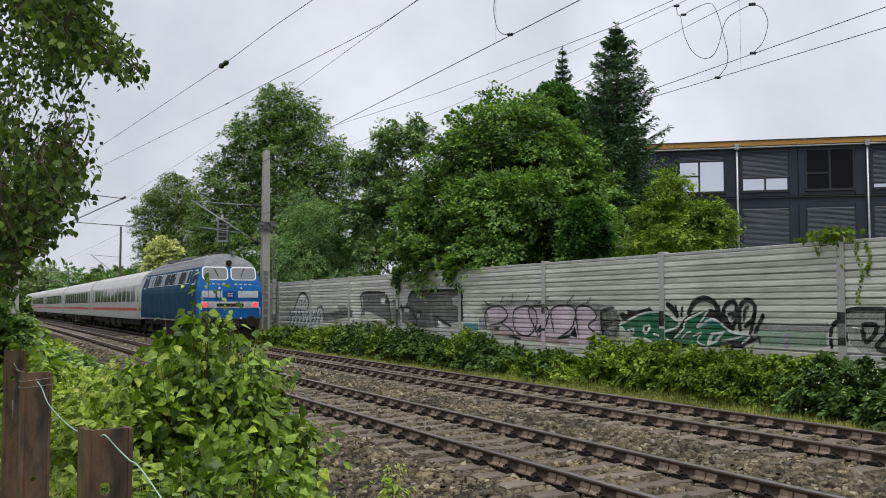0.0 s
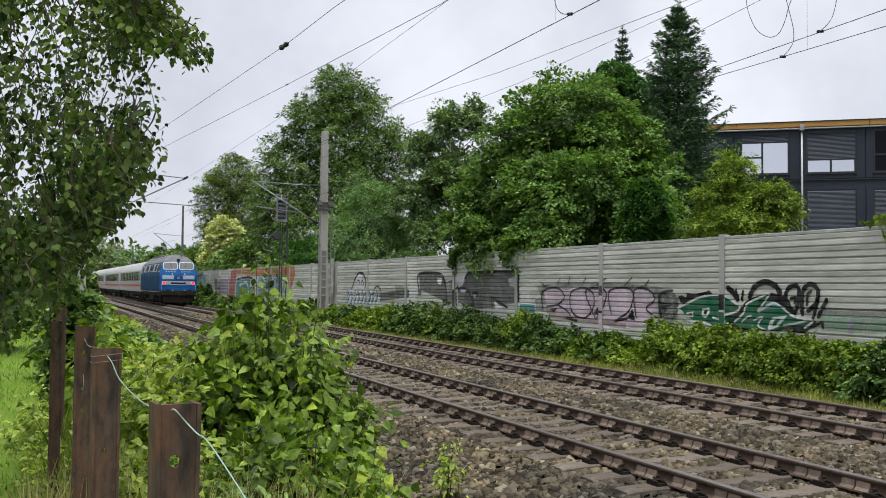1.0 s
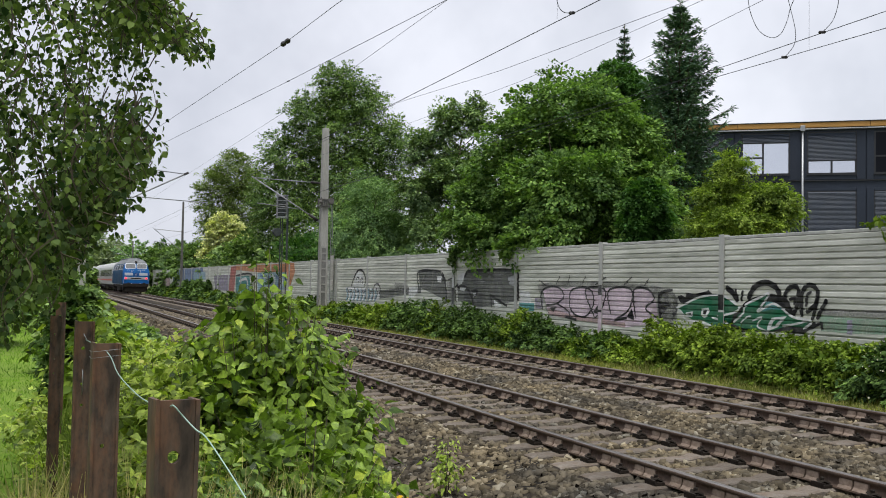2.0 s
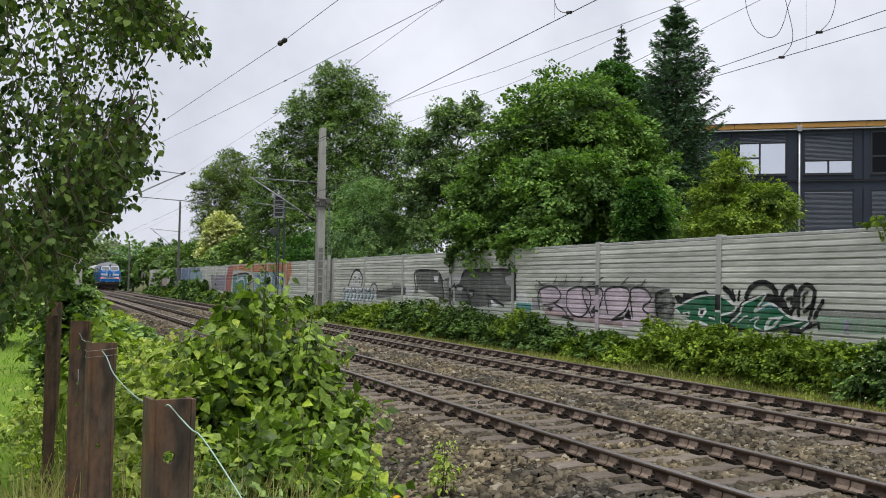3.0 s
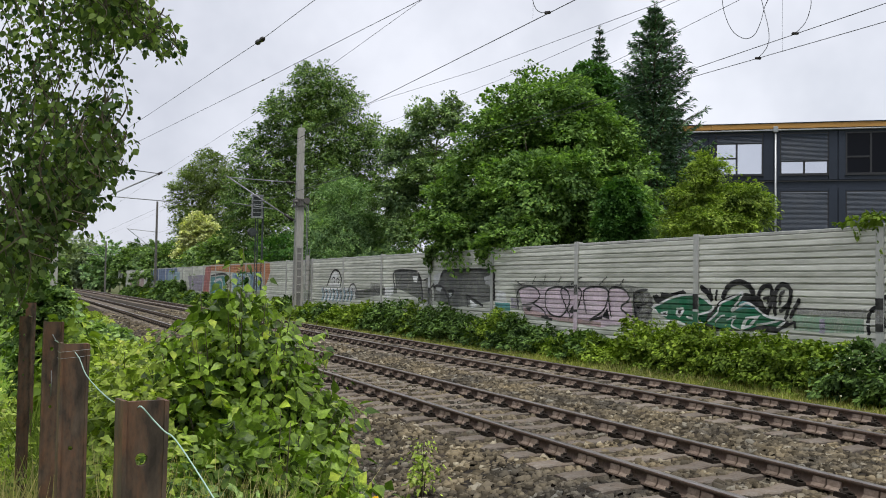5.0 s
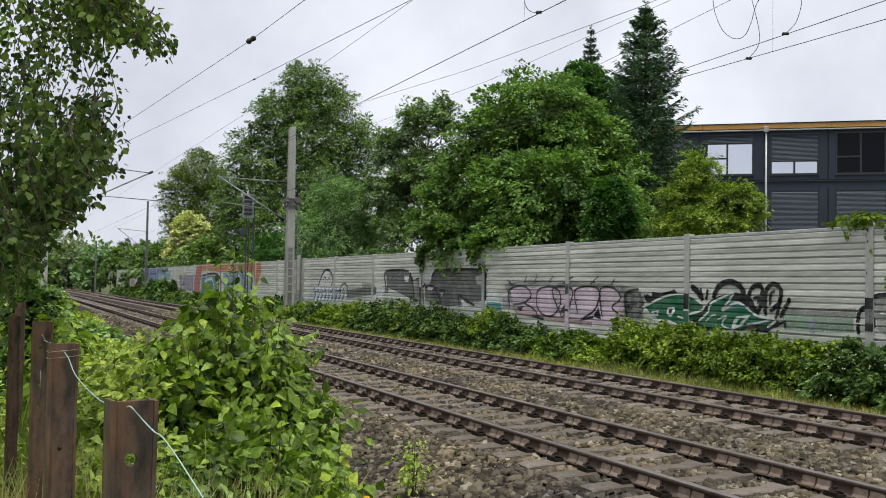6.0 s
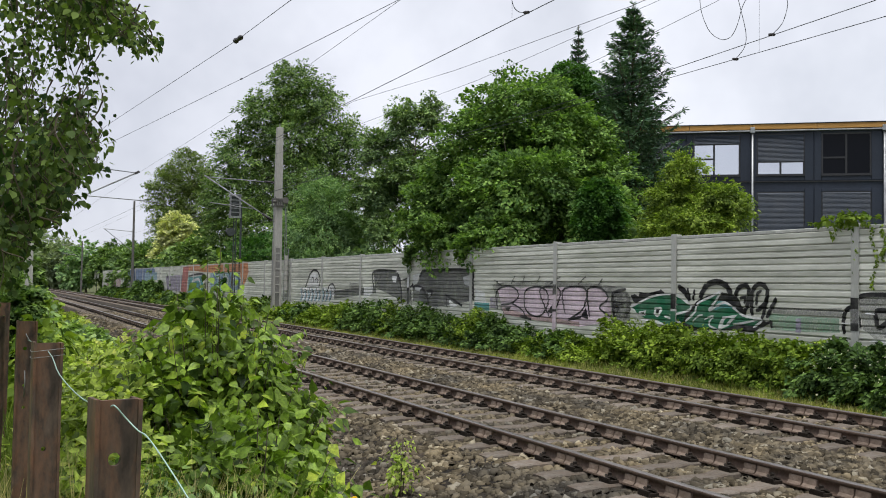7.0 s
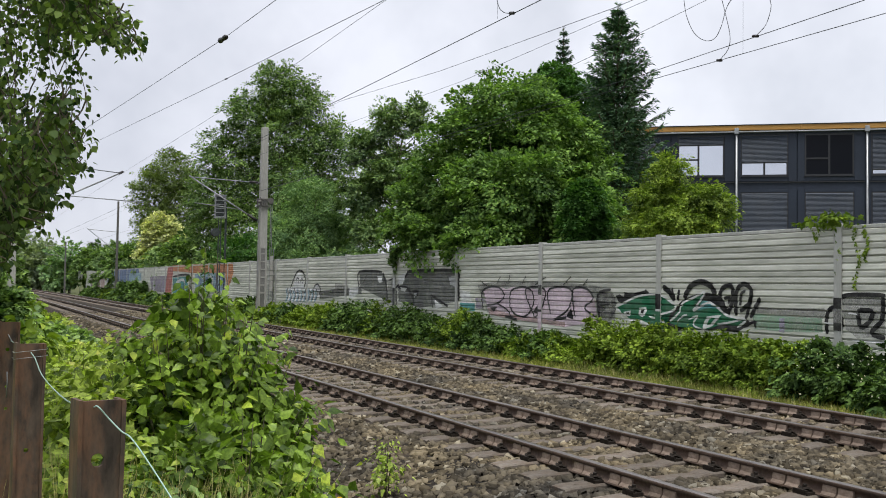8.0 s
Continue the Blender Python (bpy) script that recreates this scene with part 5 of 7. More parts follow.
def leafy_shrub(name, label, stems, leaf, per, size, group="", wide=0.66):
    """A shrub of many arching stems with leaves on both sides, in tiers."""
    t = tagged(new(name), label, "shrub", group)
    bm = bmesh.new()
    pos, nrm, al, sz = [], [], [], []
    x0, y0 = stems[0][0], stems[0][1]
    g = float(profile_z(x0)) - 0.05
    t.matrix_basis = pose(x0, y0, g)
    for sx, sy, tx, ty, tz in stems:
        a, b = np.array([sx - x0, sy - y0, 0.0]), np.array([tx - x0, ty - y0, tz - g])
        mid = (a + b) / 2 + np.array([0, 0, 0.16 * (tz - g)])
        u = np.linspace(0, 1, 7)[:, None]
        line = a * (1 - u) ** 2 + 2 * mid * u * (1 - u) + b * u ** 2
        tube([tuple(p) for p in line], [0.009 * (1 - 0.75 * i / 6) for i in range(7)], 4, bm)
        n = per
        f = rng.uniform(0.12, 1.0, n) ** 0.75
        p = a * (1 - f[:, None]) ** 2 + 2 * mid * (f * (1 - f))[:, None] + b * (f ** 2)[:, None]
        ang = rng.uniform(0, 6.28, n)
        out = np.stack([np.cos(ang), np.sin(ang), rng.uniform(-0.35, 0.25, n)], 1)
        reach = rng.uniform(0.02, 0.22, n)[:, None] * (1.1 - 0.6 * f[:, None])
        pos.append(p + out * reach)
        al.append(out - np.array([0, 0, 0.55]) + rng.normal(0, 0.3, (n, 3)))
        nrm.append(out * np.array([0.6, 0.6, 0]) + np.array([-0.05, -0.25, 0.8]) + rng.normal(0, 0.36, (n, 3)))
        sz.append(size * rng.uniform(0.5, 1.25, n) * (1.1 - 0.35 * f))
    tagged(part("woody_growth", bm, M_BARK, t, smooth=True), kind="stuff")
    v, q = leaf_arrays(np.concatenate(pos), np.concatenate(nrm), np.concatenate(al), np.concatenate(sz), wide, "serrate")
    np_part("leaves", mesh_np("leaves", v, q, [leaf]), t)
    return t


def near_growth():
    rs = random.Random(3)

    def bunch(cx, cy, rx, ry, top, n, low=0.45):
        out = []
        for _ in range(n):
            a, d = rs.uniform(0, 6.283), math.sqrt(rs.random())
            x, y = cx + rx * d * math.cos(a), cy + ry * d * math.sin(a)
            f = 1 - d ** 2 * (1 - low)
            out.append((cx + 0.45 * (x - cx), cy + 0.45 * (y - cy), x, y, top * f * rs.uniform(0.72, 1.04)))
        return out

    def mound(name, label, leaf, lobes, clumps, per, size, clump_r, tips, tip_size):
        close = lobes[0][1] < 11
        big = 1.2 if leaf is L_BUSH or not close else 0.95
        t = leafy_shrub(name, label, tips, leaf, 30 if close else 16, tip_size * big)
        o = t.matrix_basis.translation
        v, q = spray_crown([(a - o.x, b - o.y, c - o.z, d, e, f) for a, b, c, d, e, f in lobes], int(clumps * (2.1 if close else 1.4)), per // 3, size * big, clump_r * 1.9, 0.68, 0.25, 0.45, "serrate" if close else "leaf", 0.24, 0.45)
        np_part("foliage", mesh_np("foliage", v, q, [leaf]), t)

    mound("leafy_shrub", "vigorous bright green shrub with large serrated leaves", L_BUSH, [(1.5, 6.9, 0.95, 0.60, 0.7, 0.70), (1.78, 6.6, 0.52, 0.5, 0.8, 0.64), (1.18, 6.6, 0.64, 0.5, 0.7, 0.58)], 230, 28, 0.080, 0.15, bunch(1.46, 6.75, 0.80, 0.9, 1.94, 84, 0.45), 0.078)
    mound("leafy_shrub", "green shrub with large leaves at the edge of the ballast", L_BUSH, [(1.6, 5.6, 0.2, 0.52, 0.8, 0.5), (1.15, 5.7, 0.40, 0.5, 0.7, 0.5)], 150, 26, 0.074, 0.14, bunch(1.46, 5.6, 0.72, 0.8, 0.95, 40, 0.3), 0.072)
    mound("bramble_bush", "low bramble bush with toothed blue green leaves", L_BRAMBLE, [(1.1, 4.5, 0.22, 0.5, 0.6, 0.42), (1.65, 4.8, 0.05, 0.5, 0.7, 0.42), (0.8, 5.2, 0.36, 0.36, 0.7, 0.42)], 220, 28, 0.07, 0.12, bunch(1.25, 4.7, 0.7, 0.8, 0.62, 30, 0.3), 0.07)
    mound("leafy_shrub", "young light green shrub and weeds by the fence", L_WEED, [(0.72, 6.6, 0.66, 0.36, 1.0, 0.52), (0.85, 8.8, 0.5, 0.5, 1.3, 0.56), (0.6, 5.4, 0.5, 0.3, 0.6, 0.42)], 260, 28, 0.075, 0.13, bunch(0.8, 7.6, 0.45, 1.8, 1.25, 34, 0.6), 0.07)
    mound("leafy_shrub", "yellow green weeds between fence and track", L_WEED, [(1.3, 9.8, 0.5, 0.5, 1.2, 0.66), (1.85, 9.4, 0.40, 0.42, 0.9, 0.60), (0.95, 8.2, 0.5, 0.4, 0.8, 0.6)], 260, 28, 0.075, 0.14, bunch(1.5, 9.3, 0.7, 1.2, 1.25, 34, 0.6), 0.07)
    mound("leafy_shrub", "tangled green shrub along the fence", L_HERB, [(0.55, 11.8, 0.6, 0.4, 1.6, 0.7), (1.2, 12.5, 0.2, 0.6, 1.4, 0.6)], 170, 26, 0.10, 0.16, bunch(0.55, 12.0, 0.4, 1.8, 1.5, 20, 0.6), 0.09)
    for x, y, rx, ry, top, s, lf in ((1.9, 14.5, 0.5, 1.6, 0.5, 0.075, L_WEED), (2.2, 19, 0.5, 2.4, 0.45, 0.09, L_WEED), (2.3, 26, 0.5, 3.4, 0.5, 0.12, L_BRAMBLE), (2.3, 35, 0.6, 4.6, 0.55, 0.15, L_WEED), (0.5, 16, 0.5, 2.0, 1.35, 0.11, L_BUSH), (0.7, 21, 0.65, 2.6, 1.35, 0.14, L_BRAMBLE), (0.95, 28, 0.8, 4.0, 1.35, 0.18, L_HERB), (1.2, 38, 1.0, 5.0, 1.3, 0.23, L_BRAMBLE), (1.5, 52, 1.2, 7.0, 1.3, 0.3, L_BUSH), (1.7, 70, 1.6, 10.0, 1.3, 0.4, L_BRAMBLE)):
        mound("leafy_shrub", "tangled green shrub along the fence", lf, [(x, y, top * 0.4, rx, ry, top * 0.58), (x - 0.3, y + ry * 0.5, top * 0.45, rx * 0.8, ry * 0.6, top * 0.6)], 170, 24, s, rx * 0.24, bunch(x, y, rx * 0.8, ry * 0.8, top * 1.1, 14, 0.6), s * 0.8)
    mound("weed_clump", "pale weeds and brambles round the fence posts", L_WEED, [(0.55, 4.1, 0.40, 0.30, 0.7, 0.42), (0.5, 3.2, 0.25, 0.25, 0.5, 0.36), (0.05, 4.6, 0.3, 0.16, 0.8, 0.36)], 170, 26, 0.06, 0.10, bunch(0.6, 3.9, 0.4, 0.7, 0.62, 22, 0.6), 0.055)
    mound("weed_clump", "straggling weeds along the lawn edge", L_WEED, [(0.0, 7.6, 0.28, 0.12, 1.1, 0.28), (-0.1, 9.8, 0.32, 0.18, 1.3, 0.34)], 60, 22, 0.06, 0.10, bunch(0.0, 7.4, 0.12, 2.0, 0.5, 12, 0.6), 0.055)
    mound("seedling", "lone pale green seedling growing in the ballast", L_WEED, [(3.72, 8.6, -0.12, 0.15, 0.15, 0.26)], 9, 12, 0.062, 0.08, bunch(3.72, 8.6, 0.16, 0.16, 0.24, 5, 0.6), 0.05)
    n = 260
    x, y = rng.uniform(2.9, 3.4, n), rng.uniform(6.9, 7.9, n)
    patch("yellow_flowers", "small yellow wildflowers at the ballast edge", "flowers", L_FLOWER, np.stack([x, y, profile_z(x) + rng.uniform(0.05, 0.3, n)], 1), np.array([0, -0.5, 1.0]) + rng.normal(0, 0.3, (n, 3)), rng.normal(0, 1, (n, 3)), 0.035, 0.9, "kite")
    n = 2600
    x, y = 2.2 + 1.1 * rng.uniform(0, 1, n) ** 1.3, rng.uniform(4.5, 12, n)
    patch("creeping_weeds", "creeping green weeds at the ballast edge", "weeds", L_BRAMBLE, np.stack([x, y, profile_z(x) + rng.uniform(0.0, 0.16, n)], 1), np.array([0, -0.4, 1.0]) + rng.normal(0, 0.4, (n, 3)), rng.normal(0, 1, (n, 3)), rng.uniform(0.04, 0.09, n), 0.66, "leaf")
    # grass and weeds under them
    n = 9000
    y = 1.6 + 11 * rng.uniform(0, 1, n) ** 1.3
    x = rng.uniform(0.05, 1.9, n)
    patch("tall_grass", "tall grass with dry stalks round the fence posts", "grass", L_GRASS, np.stack([x, y, profile_z(x) - 0.02], 1), rng.normal(0, 1, (n, 3)) + np.array([-0.5, -1, 0]),
          rng.normal(0, 0.35, (n, 3)) + np.array([0, 0, 1.0]), rng.uniform(0.2, 0.6, n), 0.03, "blade")
    n = 20000
    y = 11 + 45 * rng.uniform(0, 1, n) ** 1.3
    x = 0.4 + 2.6 * rng.uniform(0, 1, n) + curve_x(y)
    patch("tall_grass", "rough green grass between the fence and the ballast", "grass", L_GRASS, np.stack([x, y, profile_z(x) - 0.03], 1), rng.normal(0, 1, (n, 3)) + np.array([-0.5, -1, 0]),
          rng.normal(0, 0.4, (n, 3)) + np.array([0, 0, 1.0]), rng.uniform(0.15, 0.5, n), 0.06, "blade")
    n = 13000
    y = 1.9 + 4.0 * rng.uniform(0, 1, n)
    x = rng.uniform(-0.2, 1.3, n)
    patch("dry_grass", "dry straw coloured grass round the fence posts", "grass", L_DRY, np.stack([x, y, profile_z(x) - 0.02], 1), rng.normal(0, 1, (n, 3)) + np.array([-0.5, -1, 0]),
          rng.normal(0, 0.75, (n, 3)) + np.array([0, 0, 1.0]), rng.uniform(0.25, 0.8, n), 0.02, "blade")
    n = 1300
    x, y = rng.uniform(0.35, 1.5, n), rng.uniform(3.6, 5.4, n)
    patch("dry_grass", "tall bleached straw between the fence and the brambles", "grass", L_DRY, np.stack([x, y, profile_z(x) - 0.02], 1), rng.normal(0, 1, (n, 3)) + np.array([-0.5, -1, 0]),
          rng.normal(0, 0.7, (n, 3)) + np.array([0, 0, 1.0]), rng.uniform(0.4, 0.95, n), 0.011, "blade")
    n = 26000
    y = 2.0 + 30 * rng.uniform(0, 1, n) ** 1.4
    x = -4.5 + 4.65 * rng.uniform(0, 1, n)
    patch("lawn_grass", "short mown lawn grass", "grass", L_LAWN, np.stack([x, y, profile_z(x) + 0.02], 1), rng.normal(0, 1, (n, 3)) + np.array([0, -1, 0]),
          rng.normal(0, 0.5, (n, 3)) + np.array([0, 0, 1.0]), rng.uniform(0.04, 0.10, n), 0.12, "blade")


def birch():
    """A birch whose hanging twigs reach in over the fence."""
    t = tagged(new("birch_tree"), "birch tree with long hanging twigs of small leaves", "tree")
    t.matrix_basis = pose(-2.6, 7.4, 0.05)
    o = np.array([-2.6, 7.4, 0.05])
    bm = tube([(0, 0, -0.3), (0.05, 0, 2.2), (-0.05, 0.1, 5.0), (0.1, 0, 9.0)], [0.16, 0.13, 0.10, 0.03], 10)
    rs = random.Random(12)
    twigs = bmesh.new()
    P, N, A = [], [], []

    def strand(top, length, lean, leaves):
        n = 8
        sway = rs.uniform(0, 6.28)
        pts = []
        for i in range(n + 1):
            f = i / n
            pts.append(np.array(top) - o + np.array([lean[0] * f + 0.05 * math.sin(sway + 4 * f), lean[1] * f, -length * f]))
        tube([tuple(p) for p in pts], [0.004 * (1 - 0.7 * i / n) + 0.0008 for i in range(n + 1)], 3, twigs)
        f = rng.uniform(0.0, 1.0, leaves) * n
        i = np.minimum(f.astype(int), n - 1)
        pp = np.array(pts)
        p = pp[i] + (pp[i + 1] - pp[i]) * (f - i)[:, None]
        ang = rng.uniform(0, 6.28, leaves)
        out = np.stack([np.cos(ang), np.sin(ang), -0.3 + 0 * ang], 1)
        P.append(p + out * rng.uniform(0.01, 0.07, (leaves, 1)))
        N.append(np.stack([0.7 * np.cos(ang), 0.7 * np.sin(ang), 0.75 + 0 * ang], 1) + rng.normal(0, 0.6, (leaves, 3)))
        A.append(out * 0.6 + np.array([0, 0, -0.8]) + rng.normal(0, 0.3, (leaves, 3)))

    # limbs that carry the curtains of twigs
    for lx, ly, lz in ((0.2, 5.2, 3.6), (0.0, 5.8, 4.2), (-0.4, 4.9, 3.3), (-0.9, 6.0, 4.4), (0.3, 6.6, 4.0), (-1.2, 5.0, 3.4)):
        e = np.array([lx, ly, lz]) - o
        tube([(0, 0, 2.6), tuple(e * 0.5 + np.array([0, 0, 1.5])), tuple(e)], [0.05, 0.03, 0.008], 6, bm)
    # outline of the hanging curtain: slope to the side against slope upwards, seen from the path
    def right_edge(v):
        return float(np.interp(v, [-0.02, 0.0, 0.03, 0.06, 0.09, 0.125, 0.16, 0.19, 0.215, 0.235, 0.25, 0.275, 0.32], [0.000, 0.008, 0.022, 0.048, 0.064, 0.090, 0.091, 0.086, 0.062, 0.072, 0.116, 0.116, 0.098]))

    for k in range(1500):
        y = rs.uniform(4.4, 6.6) if k % 3 else rs.uniform(6.6, 8.2)
        v = rs.uniform(0.02, 0.50)
        edge = right_edge(v) - (0.012 if k % 3 == 0 else 0)
        u = edge - abs(rs.gauss(0, 0.05)) if k % 2 else edge - rs.uniform(0, 0.34)
        # a ragged hole of sky under the upper branch
        if 0.03 < u < 0.09 and 0.20 < v < 0.262 and rs.random() < 0.85:
            continue
        # the upper twigs hang apart, the lower ones close together
        if rs.random() < float(np.interp(v, [0.05, 0.17, 0.21, 0.30, 0.5], [0.15, 0.4, 0.72, 0.6, 0.5])) * (1.0 if u > -0.03 else 0.6):
            continue
        drop = rs.uniform(0.03, 0.12)
        while drop > 0.012 and right_edge(v - drop) < u - 0.004:
            drop *= 0.75
        strand((u * y, y, EYE + v * y), drop * y, (rs.uniform(-0.05, 0.04), rs.uniform(-0.06, 0.06)), int(64 * drop * y) + 5)
    # a bough that reaches out over the fence with short tassels
    for k in range(70):
        f = rs.random()
        u, v, y = 0.02 + 0.112 * f, 0.335 - 0.065 * f + rs.uniform(-0.012, 0.012), rs.uniform(4.7, 5.6)
        strand((u * y, y, EYE + v * y), rs.uniform(0.02, 0.045) * y, (0.03, 0), 12)
    part("trunk", bm, M_BARK, t, smooth=True)
    part("twig_curtain", twigs, M_BARK, t)
    P, N, A = np.concatenate(P), np.concatenate(N), np.concatenate(A)
    v, q = leaf_arrays(P, N, A, 0.040 * rng.uniform(0.6, 1.25, len(P)), 0.86, "leaf")
    np_part("crown", mesh_np("crown", v, q, [L_BIRCH]), t)


def hedge_left():
    for x, y, h, r, leaf, s in ((-2.6, 15, 3.0, 1.3, L_DEEP, 0.12), (-2.2, 24, 3.4, 1.7, L_DEEP, 0.16), (-1.2, 38, 4.0, 2.0, L_OAK, 0.22), (-3.5, 33, 4.4, 2.4, L_DEEP, 0.22), (-4.5, 10, 3.5, 1.6, L_DEEP, 0.12), (0.5, 60, 4.0, 2.2, L_OAK, 0.3)):
        broadleaf("hedge_shrub", "dark green garden hedge shrub beside the lawn", x, y, [(0, 0, h * 0.6, r, r, h * 0.42), (0, 0, h * 0.3, r, r * 1.2, h * 0.35)], (h * 0.8, 0.07, 8, r), leaf, 130, 44, s * 0.9, r * 0.3, 0.6, 0.5, 0.7, 80 + int(y), base=0.05)
    # added trees out of view, blocking bright sky from the locomotive side's reflections
    for x, y, h, r, leaf, s in ((-5.5, 52, 8.0, 2.6, L_OAK, 0.3), (-8.0, 74, 9.5, 3.2, L_DEEP, 0.36), (-10.5, 98, 10.0, 3.6, L_OAK, 0.42), (-13.0, 128, 11.0, 4.2, L_DEEP, 0.5)):
        broadleaf("unseen_tree", "unseen dark green tree added to darken the locomotive side's reflections", x, y, [(0, 0, h * 0.66, r, r, h * 0.34), (r * 0.2, 0, h * 0.36, r, r * 1.2, h * 0.34)], (h * 0.85, 0.16, 9, r), leaf, 130, 36, s, r * 0.3, 0.6, 0.5, 0.7, 140 + int(y), base=0.05)
    broadleaf("ivy_post", "ivy grown thick over an old fence post", 0.3, 12.5, [(0, 0, 1.25, 0.32, 0.32, 0.62), (-0.05, 0, 0.7, 0.28, 0.3, 0.5)], (1.5, 0.05, 8, 0.3), L_OAK, 90, 40, 0.06, 0.15, 0.75, 0.8, 0.8, 99, base=0.05)


# ---- fence ----
def fence_posts():
    for x, y, w, top, hole, rz in ((0.25, 2.1, 0.088, 1.473, True, 10), (0.18, 3.45, 0.083, 1.51, False, 6), (0.155, 4.75, 0.078, 1.53, True, 2), (0.056, 7.0, 0.07, 1.47, False, 0), (0.12, 9.6, 0.08, 1.5, False, 0)):
        t = tagged(new("fence_post"), "rusty brown steel channel fence post with bolt holes", "fence post", "posts of the old fence")
        g = 0.08
        t.matrix_basis = pose(x, y, g, 0, 0, rz)
        h = top - g
        bm = bmesh.new()
        k = w / 2
        holes = ((0.128, 0.0145),) if y < 3 else ((0.36, 0.008),) if y < 4 else ((0.13, 0.009), (0.30, 0.007), (0.40, 0.008))
        # two flanges
        for sx in (-1, 1):
            rows = []
            for z in (-0.4, h * 0.3, h * 0.6, h * 0.85, h - 0.05, h + (0.0 if sx < 0 else -0.004)):
                c = sx * k + 0.0012 * math.sin(9 * z + sx)
                rows.append([bm.verts.new((c + a, b, z)) for a, b in ((-0.0045, -0.012), (0.0045, -0.012), (0.0045, 0.05), (-0.0045, 0.05))])
            for r0, r1 in zip(rows, rows[1:]):
                for i in range(4):
                    bm.faces.new((r0[i], r0[(i + 1) % 4], r1[(i + 1) % 4], r1[i]))
            bm.faces.new(rows[-1])
        # the web between them, pierced by bolt holes
        a0, a1, cuts = -k + 0.0045, k - 0.0045, [-0.4]
        for z, r in sorted(holes, reverse=True):
            zc, q = h - z, r * 1.6
            cuts += [zc - q, zc + q]
            box(a0, -0.006 - q, -0.006, 0.006, zc - q, zc + q, 0, bm)
            box(-0.006 + q, a1, -0.006, 0.006, zc - q, zc + q, 0, bm)
            rim = []
            for yy in (-0.006, 0.006):
                inner = [bm.verts.new((-0.006 + r * math.cos(j * 0.5236 + 0.26) * (1 + 0.08 * math.sin(5 * j)), yy, zc + r * math.sin(j * 0.5236 + 0.26))) for j in range(12)]
                outer = []
                for j in range(12):
                    cx, cz = math.cos(j * 0.5236 + 0.26), math.sin(j * 0.5236 + 0.26)
                    e = q / max(abs(cx), abs(cz))
                    outer.append(bm.verts.new((-0.006 + cx * e, yy, zc + cz * e)))
                rim.append(inner)
                for j in range(12):
                    bm.faces.new((inner[j], inner[(j + 1) % 12], outer[(j + 1) % 12], outer[j]))
                # the corners of the square round the hole
                for j in range(12):
                    p0, p1 = outer[j].co, outer[(j + 1) % 12].co
                    if abs(p0.x - p1.x) > 1e-5 and abs(p0.z - p1.z) > 1e-5:
                        far_c = bm.verts.new((-0.006 + math.copysign(q, p0.x + p1.x + 0.012), yy, zc + math.copysign(q, p0.z + p1.z - 2 * zc)))
                        bm.faces.new((outer[j], outer[(j + 1) % 12], far_c))
            for j in range(12):
                bm.faces.new((rim[0][j], rim[0][(j + 1) % 12], rim[1][(j + 1) % 12], rim[1][j]))
        cuts.append(h - 0.003)
        for z0, z1 in zip(cuts[::2], cuts[1::2]):
            box(a0, a1, -0.006, 0.006, z0, z1, 0, bm)
        bmesh.ops.recalc_face_normals(bm, faces=bm.faces)
        part("channel", bm, M_POSTRUST, t)
    # loose strand of pale wire running from post to post
    bm = bmesh.new()
    pts = [(0.16, 4.74, 1.44), (0.18, 3.435, 1.478), (0.19, 3.0, 1.44), (0.215, 2.5, 1.425), (0.232, 2.13, 1.452), (0.24, 2.08, 1.46), (0.262, 2.075, 1.435), (0.285, 2.05, 1.41), (0.30, 2.03, 1.40), (0.32, 1.98, 1.37), (0.36, 1.9, 1.30), (0.40, 1.8, 1.22), (0.5, 1.6, 1.0)]
    tube([tuple(c) for c in smooth_line(pts, 4)], 0.0017, 6, bm)
    tagged(part("fence_wire", bm, M_FENCEWIRE, smooth=True), "loose pale green plastic coated fence wire", "wire")
    for dz in (0.0, 0.022):
        loop = [(0.18 + a, 3.45 + b, 1.462 + dz + 0.006 * math.sin(40 * a)) for a, b in ((-0.052, -0.018), (0.0, -0.022), (0.052, -0.018), (0.054, 0.055), (0.0, 0.06), (-0.054, 0.055), (-0.052, -0.018))]
        tagged(part("wire_binding", tube(loop, 0.0008, 5), M_STEEL, smooth=True), "thin wire wound round a rusty fence post", "wire", "wires on the fence posts")
    for pts in ([(0.15, 4.735, 1.47), (0.165, 4.73, 1.44), (0.178, 4.73, 1.43)], [(0.150, 4.738, 1.30), (0.152, 4.732, 1.25), (0.150, 4.735, 1.18)]):
        tagged(part("wire_hook", tube(pts, 0.0026, 5), M_STEEL, smooth=True), "bent steel hook in a hole of a fence post", "wire", "wires on the fence posts")


